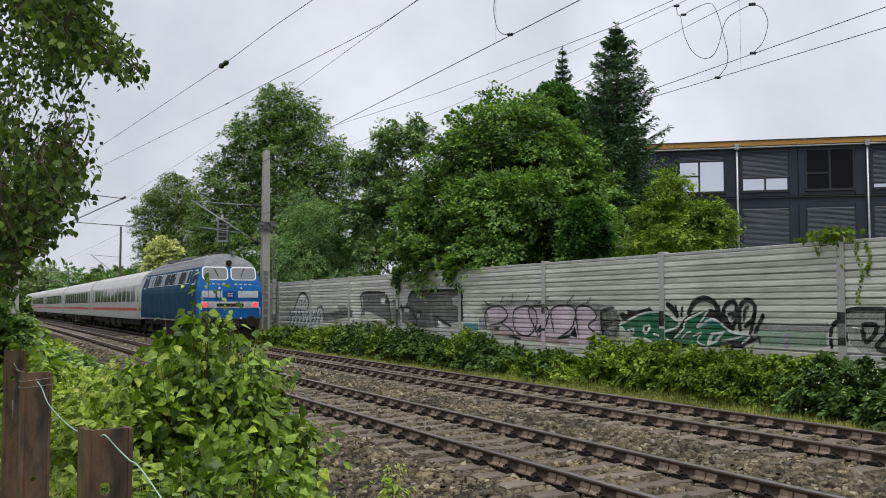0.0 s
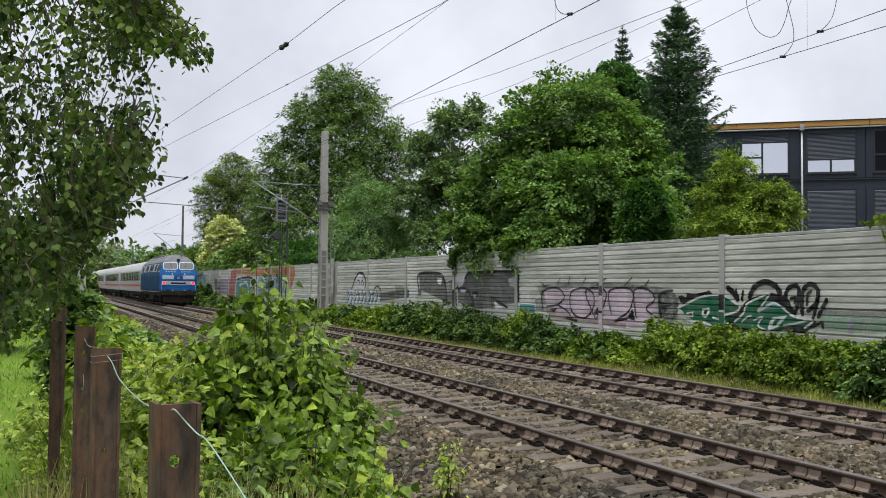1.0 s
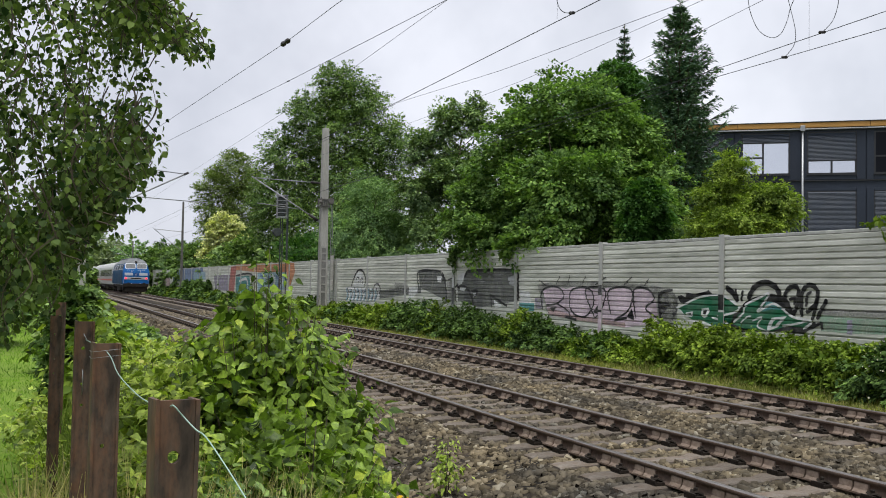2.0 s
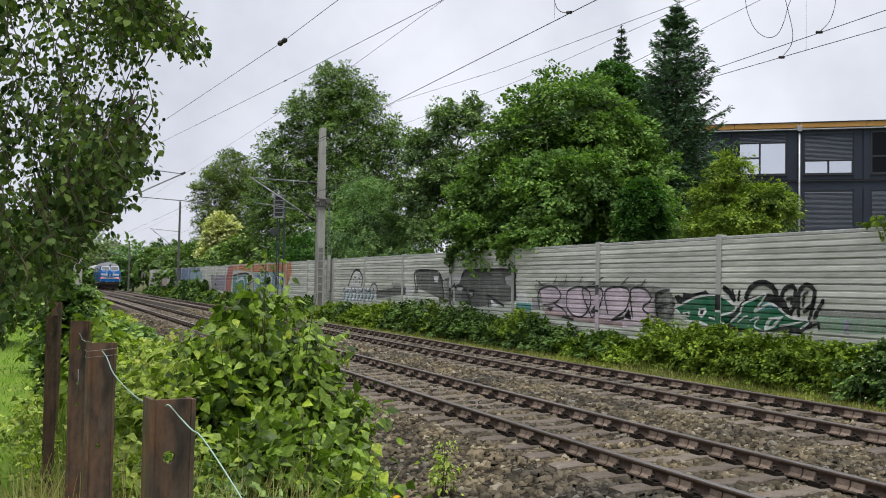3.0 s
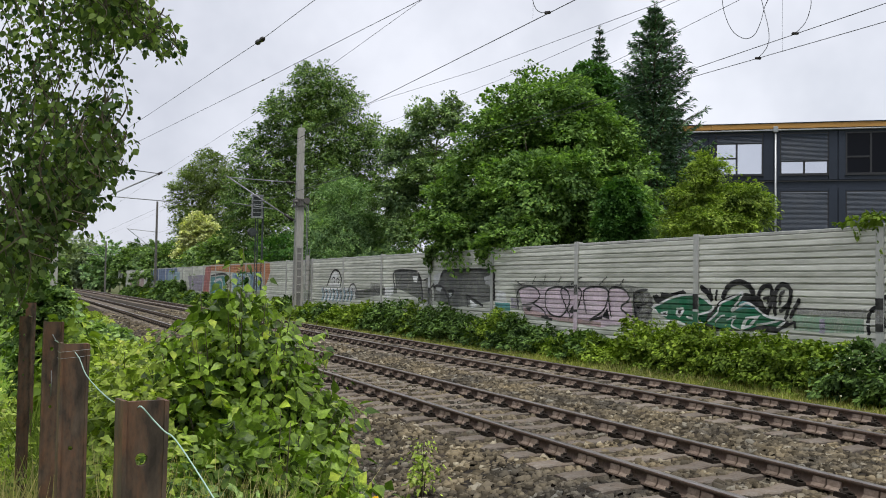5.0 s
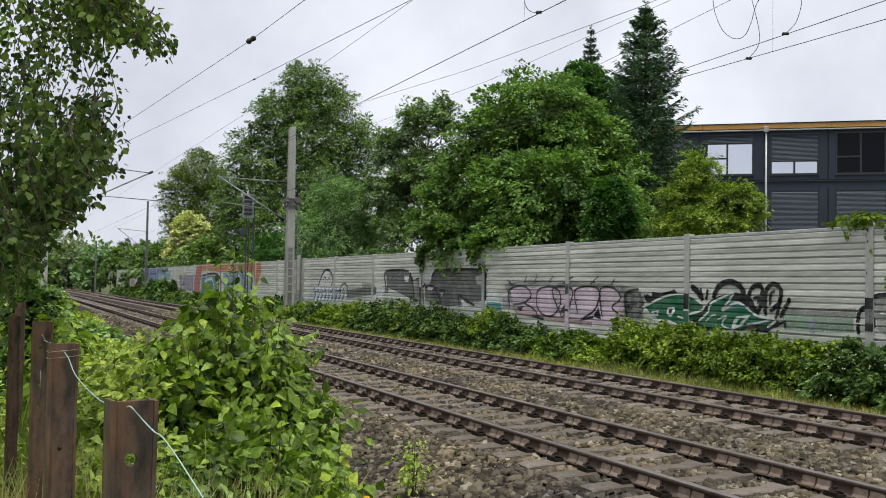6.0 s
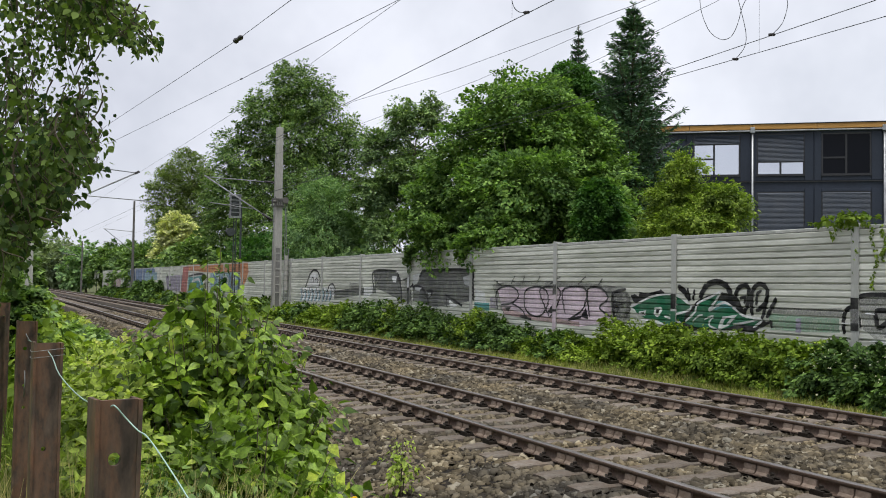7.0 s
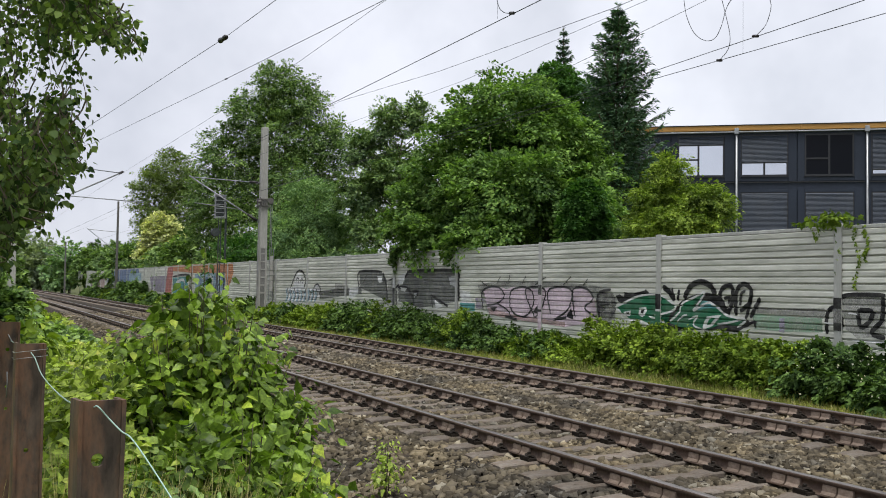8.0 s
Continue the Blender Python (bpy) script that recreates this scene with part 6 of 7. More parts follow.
# ---- overhead line ----
def line_mast(x, y, top, w0, w1, mat=None, label="tall tapering concrete overhead line mast"):
    m = tagged(new("catenary_mast"), label, "mast", "overhead line masts")
    m.matrix_basis = pose(x, y, -0.4)
    h = top + 0.4
    bm = bmesh.new()
    rings = []
    for z in (0, 0.9, 4.2, h - 0.02, h):
        w = w0 + (w1 - w0) * z / h - (0.02 if z == h else 0)
        rings.append([bm.verts.new((sx * w / 2, sy * w / 2 * 1.15, z)) for sx, sy in ((-1, -1), (1, -1), (1, 1), (-1, 1))])
    for a, b in zip(rings, rings[1:]):
        for k in range(4):
            bm.faces.new((a[k], a[(k + 1) % 4], b[(k + 1) % 4], b[k]))
    bm.faces.new(rings[-1])
    bmesh.ops.bevel(bm, geom=[e for e in bm.edges if abs(e.verts[0].co.z - e.verts[1].co.z) > 0.5], offset=0.02, segments=1, affect='EDGES')
    part("shaft", bm, mat or M_CONC, m)
    return m, h


def near_mast():
    x, y, top = 13.2, 47.0, 9.75
    m, h = line_mast(x, y, top, 0.44, 0.30)
    # recessed lower face with rungs
    bm = bmesh.new()
    for sx in (-0.19, 0.09):
        box(sx, sx + 0.05, -0.275, -0.24, 0.8, 3.9, 0.006, bm)
    box(-0.19, 0.14, -0.275, -0.24, 3.9, 4.0, 0.006, bm)
    part("frame", bm, M_CONC, m, "raised concrete rim")
    # the recess's shade is painted as a darker grey
    part("recess", box(-0.14, 0.09, -0.262, -0.24, 0.8, 3.9), M_RECESS, m, "grey recess with shade put into its colour")
    for k in range(6):
        part("rung", box(-0.13, 0.08, -0.285, -0.262, 1.6 + 0.4 * k, 1.66 + 0.4 * k), M_CONC, m)
    bm = box(-0.24, 0.24, -0.30, 0.30, 6.05, 6.13, 0.01)
    box(-0.25, 0.25, -0.30, 0.30, 6.38, 6.46, 0.01, bm)
    for sx in (-0.23, 0.23):
        for sy in (-0.28, 0.28):
            tube([(sx, sy, 5.98), (sx, sy, 6.52)], 0.03, 6, bm)
    tube([(0.25, -0.25, 6.25), (0.42, -0.2, 6.25)], 0.09, 10, bm)
    tube([(-0.36, -0.28, 6.28), (-0.2, -0.28, 6.28)], 0.08, 10, bm)
    for k in range(4):
        tube([(-0.16 + 0.1 * k, -0.31, 6.1), (-0.16 + 0.1 * k, -0.31, 6.42)], 0.02, 5, bm)
    tube([(0.30, -0.34, 6.36), (0.30, -0.24, 6.36)], 0.16, 12, bm)
    part("clamp", bm, M_DARKCLAMP, m, "weathered steel clamp and pulley")
    part("cap_pin", tube([(0, 0, h), (0, 0, h + 0.22)], [0.03, 0.012], 6), M_STEEL, m)
    part("earth_strap", box(-0.235, -0.215, -0.02, 0.02, 0.2, 6.0), M_STEEL, m)
    # tension weights on their rope
    bm = tube([(0.42, -0.2, 6.25), (0.42, -0.2, 3.6)], 0.018, 6)
    tube([(0.34, -0.2, 6.2), (0.34, -0.2, 1.2)], 0.02, 6, bm)
    tube([(0.54, -0.2, 3.9), (0.54, -0.2, 1.2)], 0.02, 6, bm)
    part("rope", bm, M_STEEL, m)
    for k in range(7):
        bm = tube([(0.44, -0.2, 1.75 + 0.26 * k), (0.44, -0.2, 1.97 + 0.26 * k)], 0.10, 12)
        part("weight", bm, M_CONC, m, "round tension weight")
    arm = tagged(new("cantilever"), "slender steel cantilever carrying the contact wire", "cantilever", "cantilevers")
    arm.matrix_basis = pose(13.03, 47.0, 4.85)
    for nm, pts, r in (("top_tube", [(0, 0, 2.03), (-3.25, 1.6, 2.28)], 0.024), ("stay_tube", [(0, 0, 0), (-3.3, 1.6, 2.35)], 0.032), ("registration_arm", [(-0.9, 0.44, 0.64), (-2.95, 1.8, 0.98)], 0.022)):
        part(nm, tube(pts, r, 8), M_STEEL, arm, smooth=True)
    for nm, pts, r in (("insulator", [(-0.12, 0.06, 0.085), (-0.55, 0.27, 0.39)], 0.07), ("insulator", [(-0.12, 0.06, 2.04), (-0.5, 0.25, 2.07)], 0.06)):
        part(nm, tube(pts, r, 10), M_PORC, arm, smooth=True)


def far_masts():
    for x, y, top in ((13.2, 101.7, 10.0), (12.4, 153, 7.6), (11.2, 210, 7.4), (2.9, 100, 8.4)):
        line_mast(x, y, top, 0.26, 0.18, M_DARKCLAMP, "slender weathered steel overhead line mast")
        side = -1 if x > 6 else 1
        arm = tagged(new("cantilever"), "far steel cantilever of the overhead line", "cantilever", "cantilevers")
        arm.matrix_basis = pose(x + side * 0.11, y, 4.8)
        for nm, pts in (("top_tube", [(0, 0, 2.0), (side * 2.8, 0, 2.2)]), ("stay_tube", [(0, 0, 0), (side * 2.85, 0, 2.25)]), ("registration_arm", [(side * 0.8, 0, 0.65), (side * 2.8, 0, 0.9)])):
            part(nm, tube(pts, 0.035, 6), M_STEEL, arm)
    # mast on the near side, hidden among the birch twigs, and its cantilever
    line_mast(1.5, 46.5, 9.0, 0.40, 0.28)
    arm = tagged(new("cantilever"), "steel cantilever over the near track", "cantilever", "cantilevers")
    arm.matrix_basis = pose(1.64, 46.6, 4.55)
    for nm, pts, r in (("top_tube", [(0, 0, 2.65), (4.70, 1.7, 2.51)], 0.022), ("stay_tube", [(0, 0, 0), (4.75, 1.7, 2.55)], 0.035), ("registration_arm", [(2.2, 1.4, 1.23), (5.85, 1.9, 1.13)], 0.024)):
        part(nm, tube(pts, r, 8), M_STEEL, arm, smooth=True)
    part("insulator", tube([(4.61, 1.63, 2.48), (4.81, 1.74, 2.59)], 0.06, 8), M_PORC, arm)


def wire(name, label, pts, r=0.008, mat=None, sag=0.0):
    P = []
    for a, b in zip(pts, pts[1:]):
        n = 10
        for i in range(n + (b is pts[-1])):
            f = i / n
            P.append((a[0] + (b[0] - a[0]) * f, a[1] + (b[1] - a[1]) * f, a[2] + (b[2] - a[2]) * f - 4 * sag * f * (1 - f)))
    ob = part(name, tube(P, r, 5), mat or M_WIRE, smooth=True)
    return tagged(ob, label, "wire", "overhead wires")


def overhead_wires():
    wire("contact_wire", "contact wire over the near track", [(6.33, -10, 5.42), (6.33, 17.3, 5.36), (6.45, 48.3, 5.42), (5.9, 100, 5.4), (5.3, 153, 5.4), (4.4, 210, 5.4)], 0.0062)
    wire("catenary_wire", "catenary wire over the near track", [(6.33, -10, 7.0), (6.33, 15, 6.74), (6.33, 20.1, 6.67), (6.4, 48.3, 7.05), (5.9, 100, 7.0), (5.3, 153, 7.0)], 0.0042)
    wire("contact_wire", "contact wire over the far track", [(10.75, -10, 5.40), (10.7, 8.33, 5.43), (10.7, 12.8, 5.46), (10.2, 48.7, 5.50), (10.1, 101.7, 5.5), (9.4, 153, 5.5)], 0.0058)
    wire("contact_wire", "second contact wire where two sections overlap", [(10.2, -10, 5.9), (10.2, 8.25, 5.51), (10.2, 12.5, 5.42), (10.3, 22, 5.44), (10.6, 48, 5.6)], 0.0058)
    wire("catenary_wire", "catenary wire over the far track", [(10.0, -6, 6.75), (10.0, 13.3, 6.70), (10.0, 20.2, 6.96), (10.0, 27.3, 7.42), (10.0, 48.6, 7.25)], 0.0052)
    wire("catenary_wire", "thin catenary wire over the far track", [(10.4, -6, 7.1), (10.4, 14.1, 6.77), (10.4, 19.8, 6.68), (10.3, 30, 6.8), (10.2, 48.6, 7.2), (10.0, 101.7, 7.1), (9.4, 153, 7.1)], 0.0042)
    wire("catenary_wire", "sloping wire of the overlapping section", [(10.4, 0, 7.3), (10.4, 11.4, 6.39), (10.4, 13.1, 6.25), (10.4, 15.2, 6.1), (10.5, 30, 5.75)], 0.0042)
    w1 = wire("anchor_wire", "anchor wire with an insulator leading to the near mast", [(6.36, 13, 6.76), (6.33, 15.07, 6.76), (5.21, 21.98, 6.56), (3.8, 36.4, 6.8), (1.66, 46.4, 6.9)], 0.006)
    w2 = wire("anchor_wire", "anchor wire with an insulator leading away to the near mast", [(4.2, 4, 5.5), (3.48, 12.05, 5.5), (3.33, 14.32, 5.49), (2.42, 24.0, 5.5), (1.62, 46.4, 5.9)], 0.0045)
    for w, x, y, z, dx, dy, dz in ((w2, 3.33, 14.32, 5.49, 0.035, -0.36, 0.0), (w1, 5.21, 21.98, 6.56, 0.02, -0.13, 0.0)):
        ob = part("insulator", tube([(x - dx * k / 2.0 * 1.0, y - dy * k / 2.0, z) for k in (-1, -0.8, -0.6, -0.2, 0.2, 0.6, 0.8, 1)], [r * (1.0 if w is w2 else 0.45) for r in (0.012, 0.03, 0.042, 0.036, 0.03, 0.045, 0.04, 0.012)], 10), M_PORC, w, "dark ribbed insulator", True)
    # droppers and jumper loops
    for x, y, z0, z1 in ((6.33, 11.05, 5.41, 6.85), (10.7, 10.9, 5.45, 6.9), (10.7, 30, 5.48, 6.8), (10.5, 40, 5.5, 7.0)):
        wire("dropper", "thin dropper holding the contact wire", [(x, y, z0), (x, y, z1)], 0.002)
    for pts in ([(10.40, 12.04, 6.78), (10.40, 12.02, 6.63), (10.40, 11.94, 6.56), (10.40, 11.87, 6.26), (10.40, 11.68, 5.92), (10.40, 11.41, 5.73), (10.40, 11.19, 5.73), (10.40, 11.05, 5.90), (10.40, 10.96, 6.12), (10.40, 10.83, 6.25), (10.40, 10.59, 6.29), (10.40, 10.34, 6.31)],
                [(10.40, 11.87, 6.58), (10.40, 11.56, 6.61), (10.40, 11.25, 6.59), (10.40, 11.10, 6.42), (10.40, 10.96, 6.02), (10.40, 10.87, 5.68), (10.40, 10.91, 5.48), (10.70, 11.42, 5.45)],
                [(10.40, 10.33, 6.30), (10.40, 10.15, 6.20), (10.40, 10.05, 6.02), (10.40, 10.04, 5.88), (10.40, 10.14, 5.67), (10.20, 10.14, 5.48)],
                [(6.33, 11.04, 6.30), (6.33, 11.09, 5.99), (6.33, 11.10, 5.80), (6.33, 11.01, 5.57), (6.33, 10.86, 5.45), (6.33, 10.66, 5.39)]):
        ob = part("jumper_cable", tube([tuple(p) for p in smooth_line(pts)], 0.0055, 6), M_WIRE, smooth=True)
        tagged(ob, "looping jumper cable between the overhead wires", "cable", "jumper cables")
        for p in (pts[0], pts[-1]):
            part("clamp", tube([(p[0], p[1] - 0.05, p[2] - 0.012), (p[0], p[1] + 0.05, p[2] + 0.012)], 0.022, 8), M_PORC, ob, "dark wire clamp")


def signal_post():
    s = tagged(new("signal_post"), "dark railway signal on a lattice post, seen from behind", "signal")
    s.matrix_basis = pose(13.4, 57.3, -0.4)
    bm = tube([(-0.07, 0, 0), (-0.07, 0, 6.2)], 0.035, 6)
    tube([(0.07, 0, 0), (0.07, 0, 6.2)], 0.035, 6, bm)
    for k in range(12):
        tube([(-0.07, 0, 0.4 + 0.48 * k), (0.07, 0, 0.64 + 0.48 * k)], 0.014, 4, bm)
    part("post", bm, M_DARKSTEEL, s)
    bm = bmesh.new()
    for sx in (-0.32, 0.28):
        for sy in (-0.14, 0.10):
            box(sx, sx + 0.04, sy, sy + 0.04, 6.1, 7.5, 0, bm)
    for k in range(6):
        box(-0.32, 0.32, -0.13, -0.11, 6.14 + 0.25 * k, 6.19 + 0.25 * k, 0, bm)
    box(-0.36, 0.36, -0.16, 0.16, 7.46, 7.52, 0.01, bm)
    box(-0.36, 0.36, -0.16, 0.16, 6.06, 6.11, 0.01, bm)
    part("head_cage", bm, M_STEEL, s, "grey steel cage round the signal head")
    part("head", box(-0.24, 0.24, -0.06, 0.12, 6.2, 7.4, 0.05), M_DARKSTEEL, s)
    part("hood", tube([(0, 0.12, 7.1), (0, 0.34, 7.1)], [0.16, 0.17], 12), M_DARKSTEEL, s)
    part("lower_lamp", tube([(-0.25, -0.1, 5.2), (-0.25, 0.25, 5.2)], 0.26, 12), M_DARKSTEEL, s)
    part("ladder", box(0.30, 0.42, -0.05, 0.0, 0.2, 6.9), M_DARKSTEEL, s)


def track_sign():
    s = tagged(new("track_sign"), "small white trackside sign on a post", "sign")
    s.matrix_basis = pose(12.6, 132, -0.4)
    part("post", tube([(0, 0, 0), (0, 0, 2.8)], 0.04, 6), M_DARKSTEEL, s)
    part("board", box(-0.28, 0.28, -0.02, 0.02, 2.2, 3.4, 0.01), M_SIGNWHITE, s)


# ---- dark modular building ----
def modular_building():
    ux, uy = 0.774, -0.633
    b = tagged(new("modular_building"), "dark grey modular building with roller shutters and an orange roof edge", "building")
    b.matrix_basis = Matrix(((ux, -uy, 0, 33.5), (uy, ux, 0, 34.55), (0, 0, 1, 0), (0, 0, 0, 1)))
    x0, x1 = -12.0, 24.0
    part("wall", box(x0, x1, 0.06, 9.0, -0.6, 9.55), M_FACADE, b)
    part("roof", box(x0 - 0.15, x1 + 0.15, -0.18, 9.2, 9.86, 9.90, 0.01), M_FACADE, b)
    for k in range(-2, 4):
        for j in (0, 1):
            part("fascia_board", box(k * 6 + j * 3 + 0.01, k * 6 + j * 3 + 2.99, -0.14, 0.06, 9.62, 9.855), M_FASCIA, b, "orange timber fascia board")
    part("gutter", box(x0, x1, -0.16, -0.002, 9.51, 9.57, 0.01), M_ZINC, b)
    for k in range(-2, 5):
        p = part("downpipe", tube([(k * 6, -0.09, -0.4), (k * 6, -0.09, 9.5)], 0.055, 10), M_ZINC, b, smooth=True)
        part("hopper", box(k * 6 - 0.11, k * 6 + 0.11, -0.2, -0.02, 9.44, 9.72, 0.01), M_ZINC, p)

    def panel(u0, u1, z0, z1):
        part("facade_panel", box(u0 + 0.008, u1 - 0.008, 0.0, 0.055, z0 + 0.008, z1 - 0.008, 0.004), M_FACADE, b)

    def shutter(u0, u1, z0, z1, parent):
        bm = bmesh.new()
        n = max(int((z1 - z0) / 0.06), 1)
        prev = None
        for i in range(2 * n + 1):
            z = z0 + (z1 - z0) * (i // 2) / n + (0.014 if i % 2 else 0.0)
            if z > z1:
                break
            d = -0.014 if i % 2 else 0.010
            cur = (bm.verts.new((u0, d, z)), bm.verts.new((u1, d, z)))
            if prev:
                bm.faces.new((prev[0], prev[1], cur[1], cur[0]))
            prev = cur
        part("roller_shutter", bm, M_SHUTTER, parent, "closed grey slatted shutter")

    def window(u0, u1, z0, z1, drop, style):
        """drop: how far the shutter hangs down; style: where the frame's bars run."""
        bm = bmesh.new()
        loops = []
        for dep in (0.01, 0.058):
            for g in (0.0, 0.07):
                loops.append([bm.verts.new(p) for p in ((u0 + g, dep, z0 + g), (u1 - g, dep, z0 + g), (u1 - g, dep, z1 - g), (u0 + g, dep, z1 - g))])
        for p, q in ((0, 1), (1, 3), (3, 2), (2, 0)):
            for k4 in range(4):
                bm.faces.new((loops[p][k4], loops[p][(k4 + 1) % 4], loops[q][(k4 + 1) % 4], loops[q][k4]))
        bmesh.ops.recalc_face_normals(bm, faces=bm.faces)
        w = part("window", bm, M_FRAME, b)
        mid = (u0 + u1) / 2 - (0.12 if style == "tilt" else 0.0)
        zt = z1 - drop
        part("mullion", box(mid - 0.045, mid + 0.045, 0.012, 0.056, z0 + 0.07, z1 - 0.07), M_FRAME, w)
        if style in ("tilt", "dark"):
            part("transom", box(u0 + 0.07, mid - 0.045, 0.012, 0.056, z0 + 0.80, z0 + 0.88), M_FRAME, w)
        if drop > 0.05:
            part("shutter_rail", box(u0 + 0.07, u1 - 0.07, 0.008, 0.056, zt - 0.05, zt), M_FRAME, w)
        part("sill", box(u0 - 0.03, u1 + 0.03, -0.05, 0.012, z0 - 0.05, z0 - 0.004), M_FRAME, w)
        if drop < z1 - z0 - 0.1:
            for a, c in ((u0 + 0.07, mid - 0.045), (mid + 0.045, u1 - 0.07)):
                part("pane", box(a, c, 0.046, 0.054, z0 + 0.07, zt - 0.02), M_DARKPANE if style == "dark" else M_MIRRORGLASS, w)
        if drop > 0.05:
            shutter(u0 + 0.05, u1 - 0.05, zt, z1 - 0.05, w)

    for k in range(-2, 4):
        o = k * 6
        for j, (a, c) in enumerate(((0.21, 2.42), (3.19, 5.43))):
            for s, (z0, z1) in enumerate(((7.36, 9.40), (4.45, 6.55), (1.5, 3.6))):
                if s == 0 and k == 0:
                    drop, style = ((1.36, "plain"), (0.0, "dark"))[j]
                elif s == 0 and k == -1:
                    drop, style = ((2.0, "plain"), (0.45, "tilt"))[j]
                elif s == 0 and k == 1:
                    drop, style = ((1.75, "plain"), (1.0, "plain"))[j]
                else:
                    drop, style = z1 - z0, "plain"
                window(o + a, o + c, z0, z1, drop, style)
                fl = z0 - 0.26
                e0, e1 = (0.07, 2.82) if j == 0 else (2.86, 5.93)
                panel(o + e0, o + a, fl, z1 + 0.15)
                panel(o + c, o + e1, fl, z1 + 0.15)
                panel(o + a, o + c, fl, z0 - 0.06)
                panel(o + a, o + c, z1, z1 + 0.15)
    part("storey_joint", box(x0, x1, -0.004, 0.05, 7.03, 7.08), M_FRAME, b)
    part("storey_joint", box(x0, x1, -0.004, 0.05, 4.12, 4.17), M_FRAME, b)
    return b

# ---- train ----
def loft(rings, caps=True, bm=None, mat=0):
    own = bm if bm is not None else bmesh.new()
    R = [[own.verts.new(p) for p in r] for r in rings]
    n = len(R[0])
    for a, b in zip(R, R[1:]):
        for k in range(n):
            own.faces.new((a[k], a[(k + 1) % n], b[(k + 1) % n], b[k])).material_index = mat
    if caps:
        for r in (R[0], R[-1]):
            half = n // 2
            for k in range(half - 1):
                own.faces.new((r[k], r[k + 1], r[n - 2 - k], r[n - 1 - k])).material_index = mat
    bmesh.ops.recalc_face_normals(own, faces=own.faces)
    return own


def mirrored(half):
    return [(x, z) for x, z in half] + [(-x, z) for x, z in reversed(half)]


def bogie(parent, y, wheelbase=2.8, r=0.5, name="bogie"):
    bm = bmesh.new()
    for s in (-1, 1):
        box(s * 1.02 - 0.06, s * 1.02 + 0.06, y - wheelbase / 2 - 0.5, y + wheelbase / 2 + 0.5, 0.42, 0.66, 0.03, bm)
        box(s * 1.08 - 0.09, s * 1.08 + 0.09, y - 0.3, y + 0.3, 0.3, 0.85, 0.03, bm)
        for d in (-wheelbase / 2, wheelbase / 2):
            box(s * 1.08 - 0.10, s * 1.08 + 0.10, y + d - 0.18, y + d + 0.18, 0.32, 0.66, 0.04, bm)
    box(-1.0, 1.0, y - 0.25, y + 0.25, 0.45, 0.7, 0.02, bm)
    b = part(name, bm, M_UNDER, parent)
    for d in (-wheelbase / 2, wheelbase / 2):
        for s in (-1, 1):
            part("wheel", tube([(s * 0.70, y + d, r), (s * 0.83, y + d, r)], r, 20), M_UNDER, b)


def buffers(parent, y, out):
    for s in (-1, 1):
        p = part("buffer", tube([(s * 0.875, y - out * 0.30, 1.05), (s * 0.875, y - out * 0.02, 1.05), (s * 0.875, y, 1.05)], [0.11, 0.09, 0.22], 14), M_UNDER, parent, smooth=False)
        part("buffer_plate", tube([(s * 0.875, y, 1.05), (s * 0.875, y + out * 0.03, 1.05)], [0.24, 0.23], 16), M_UNDER, p)


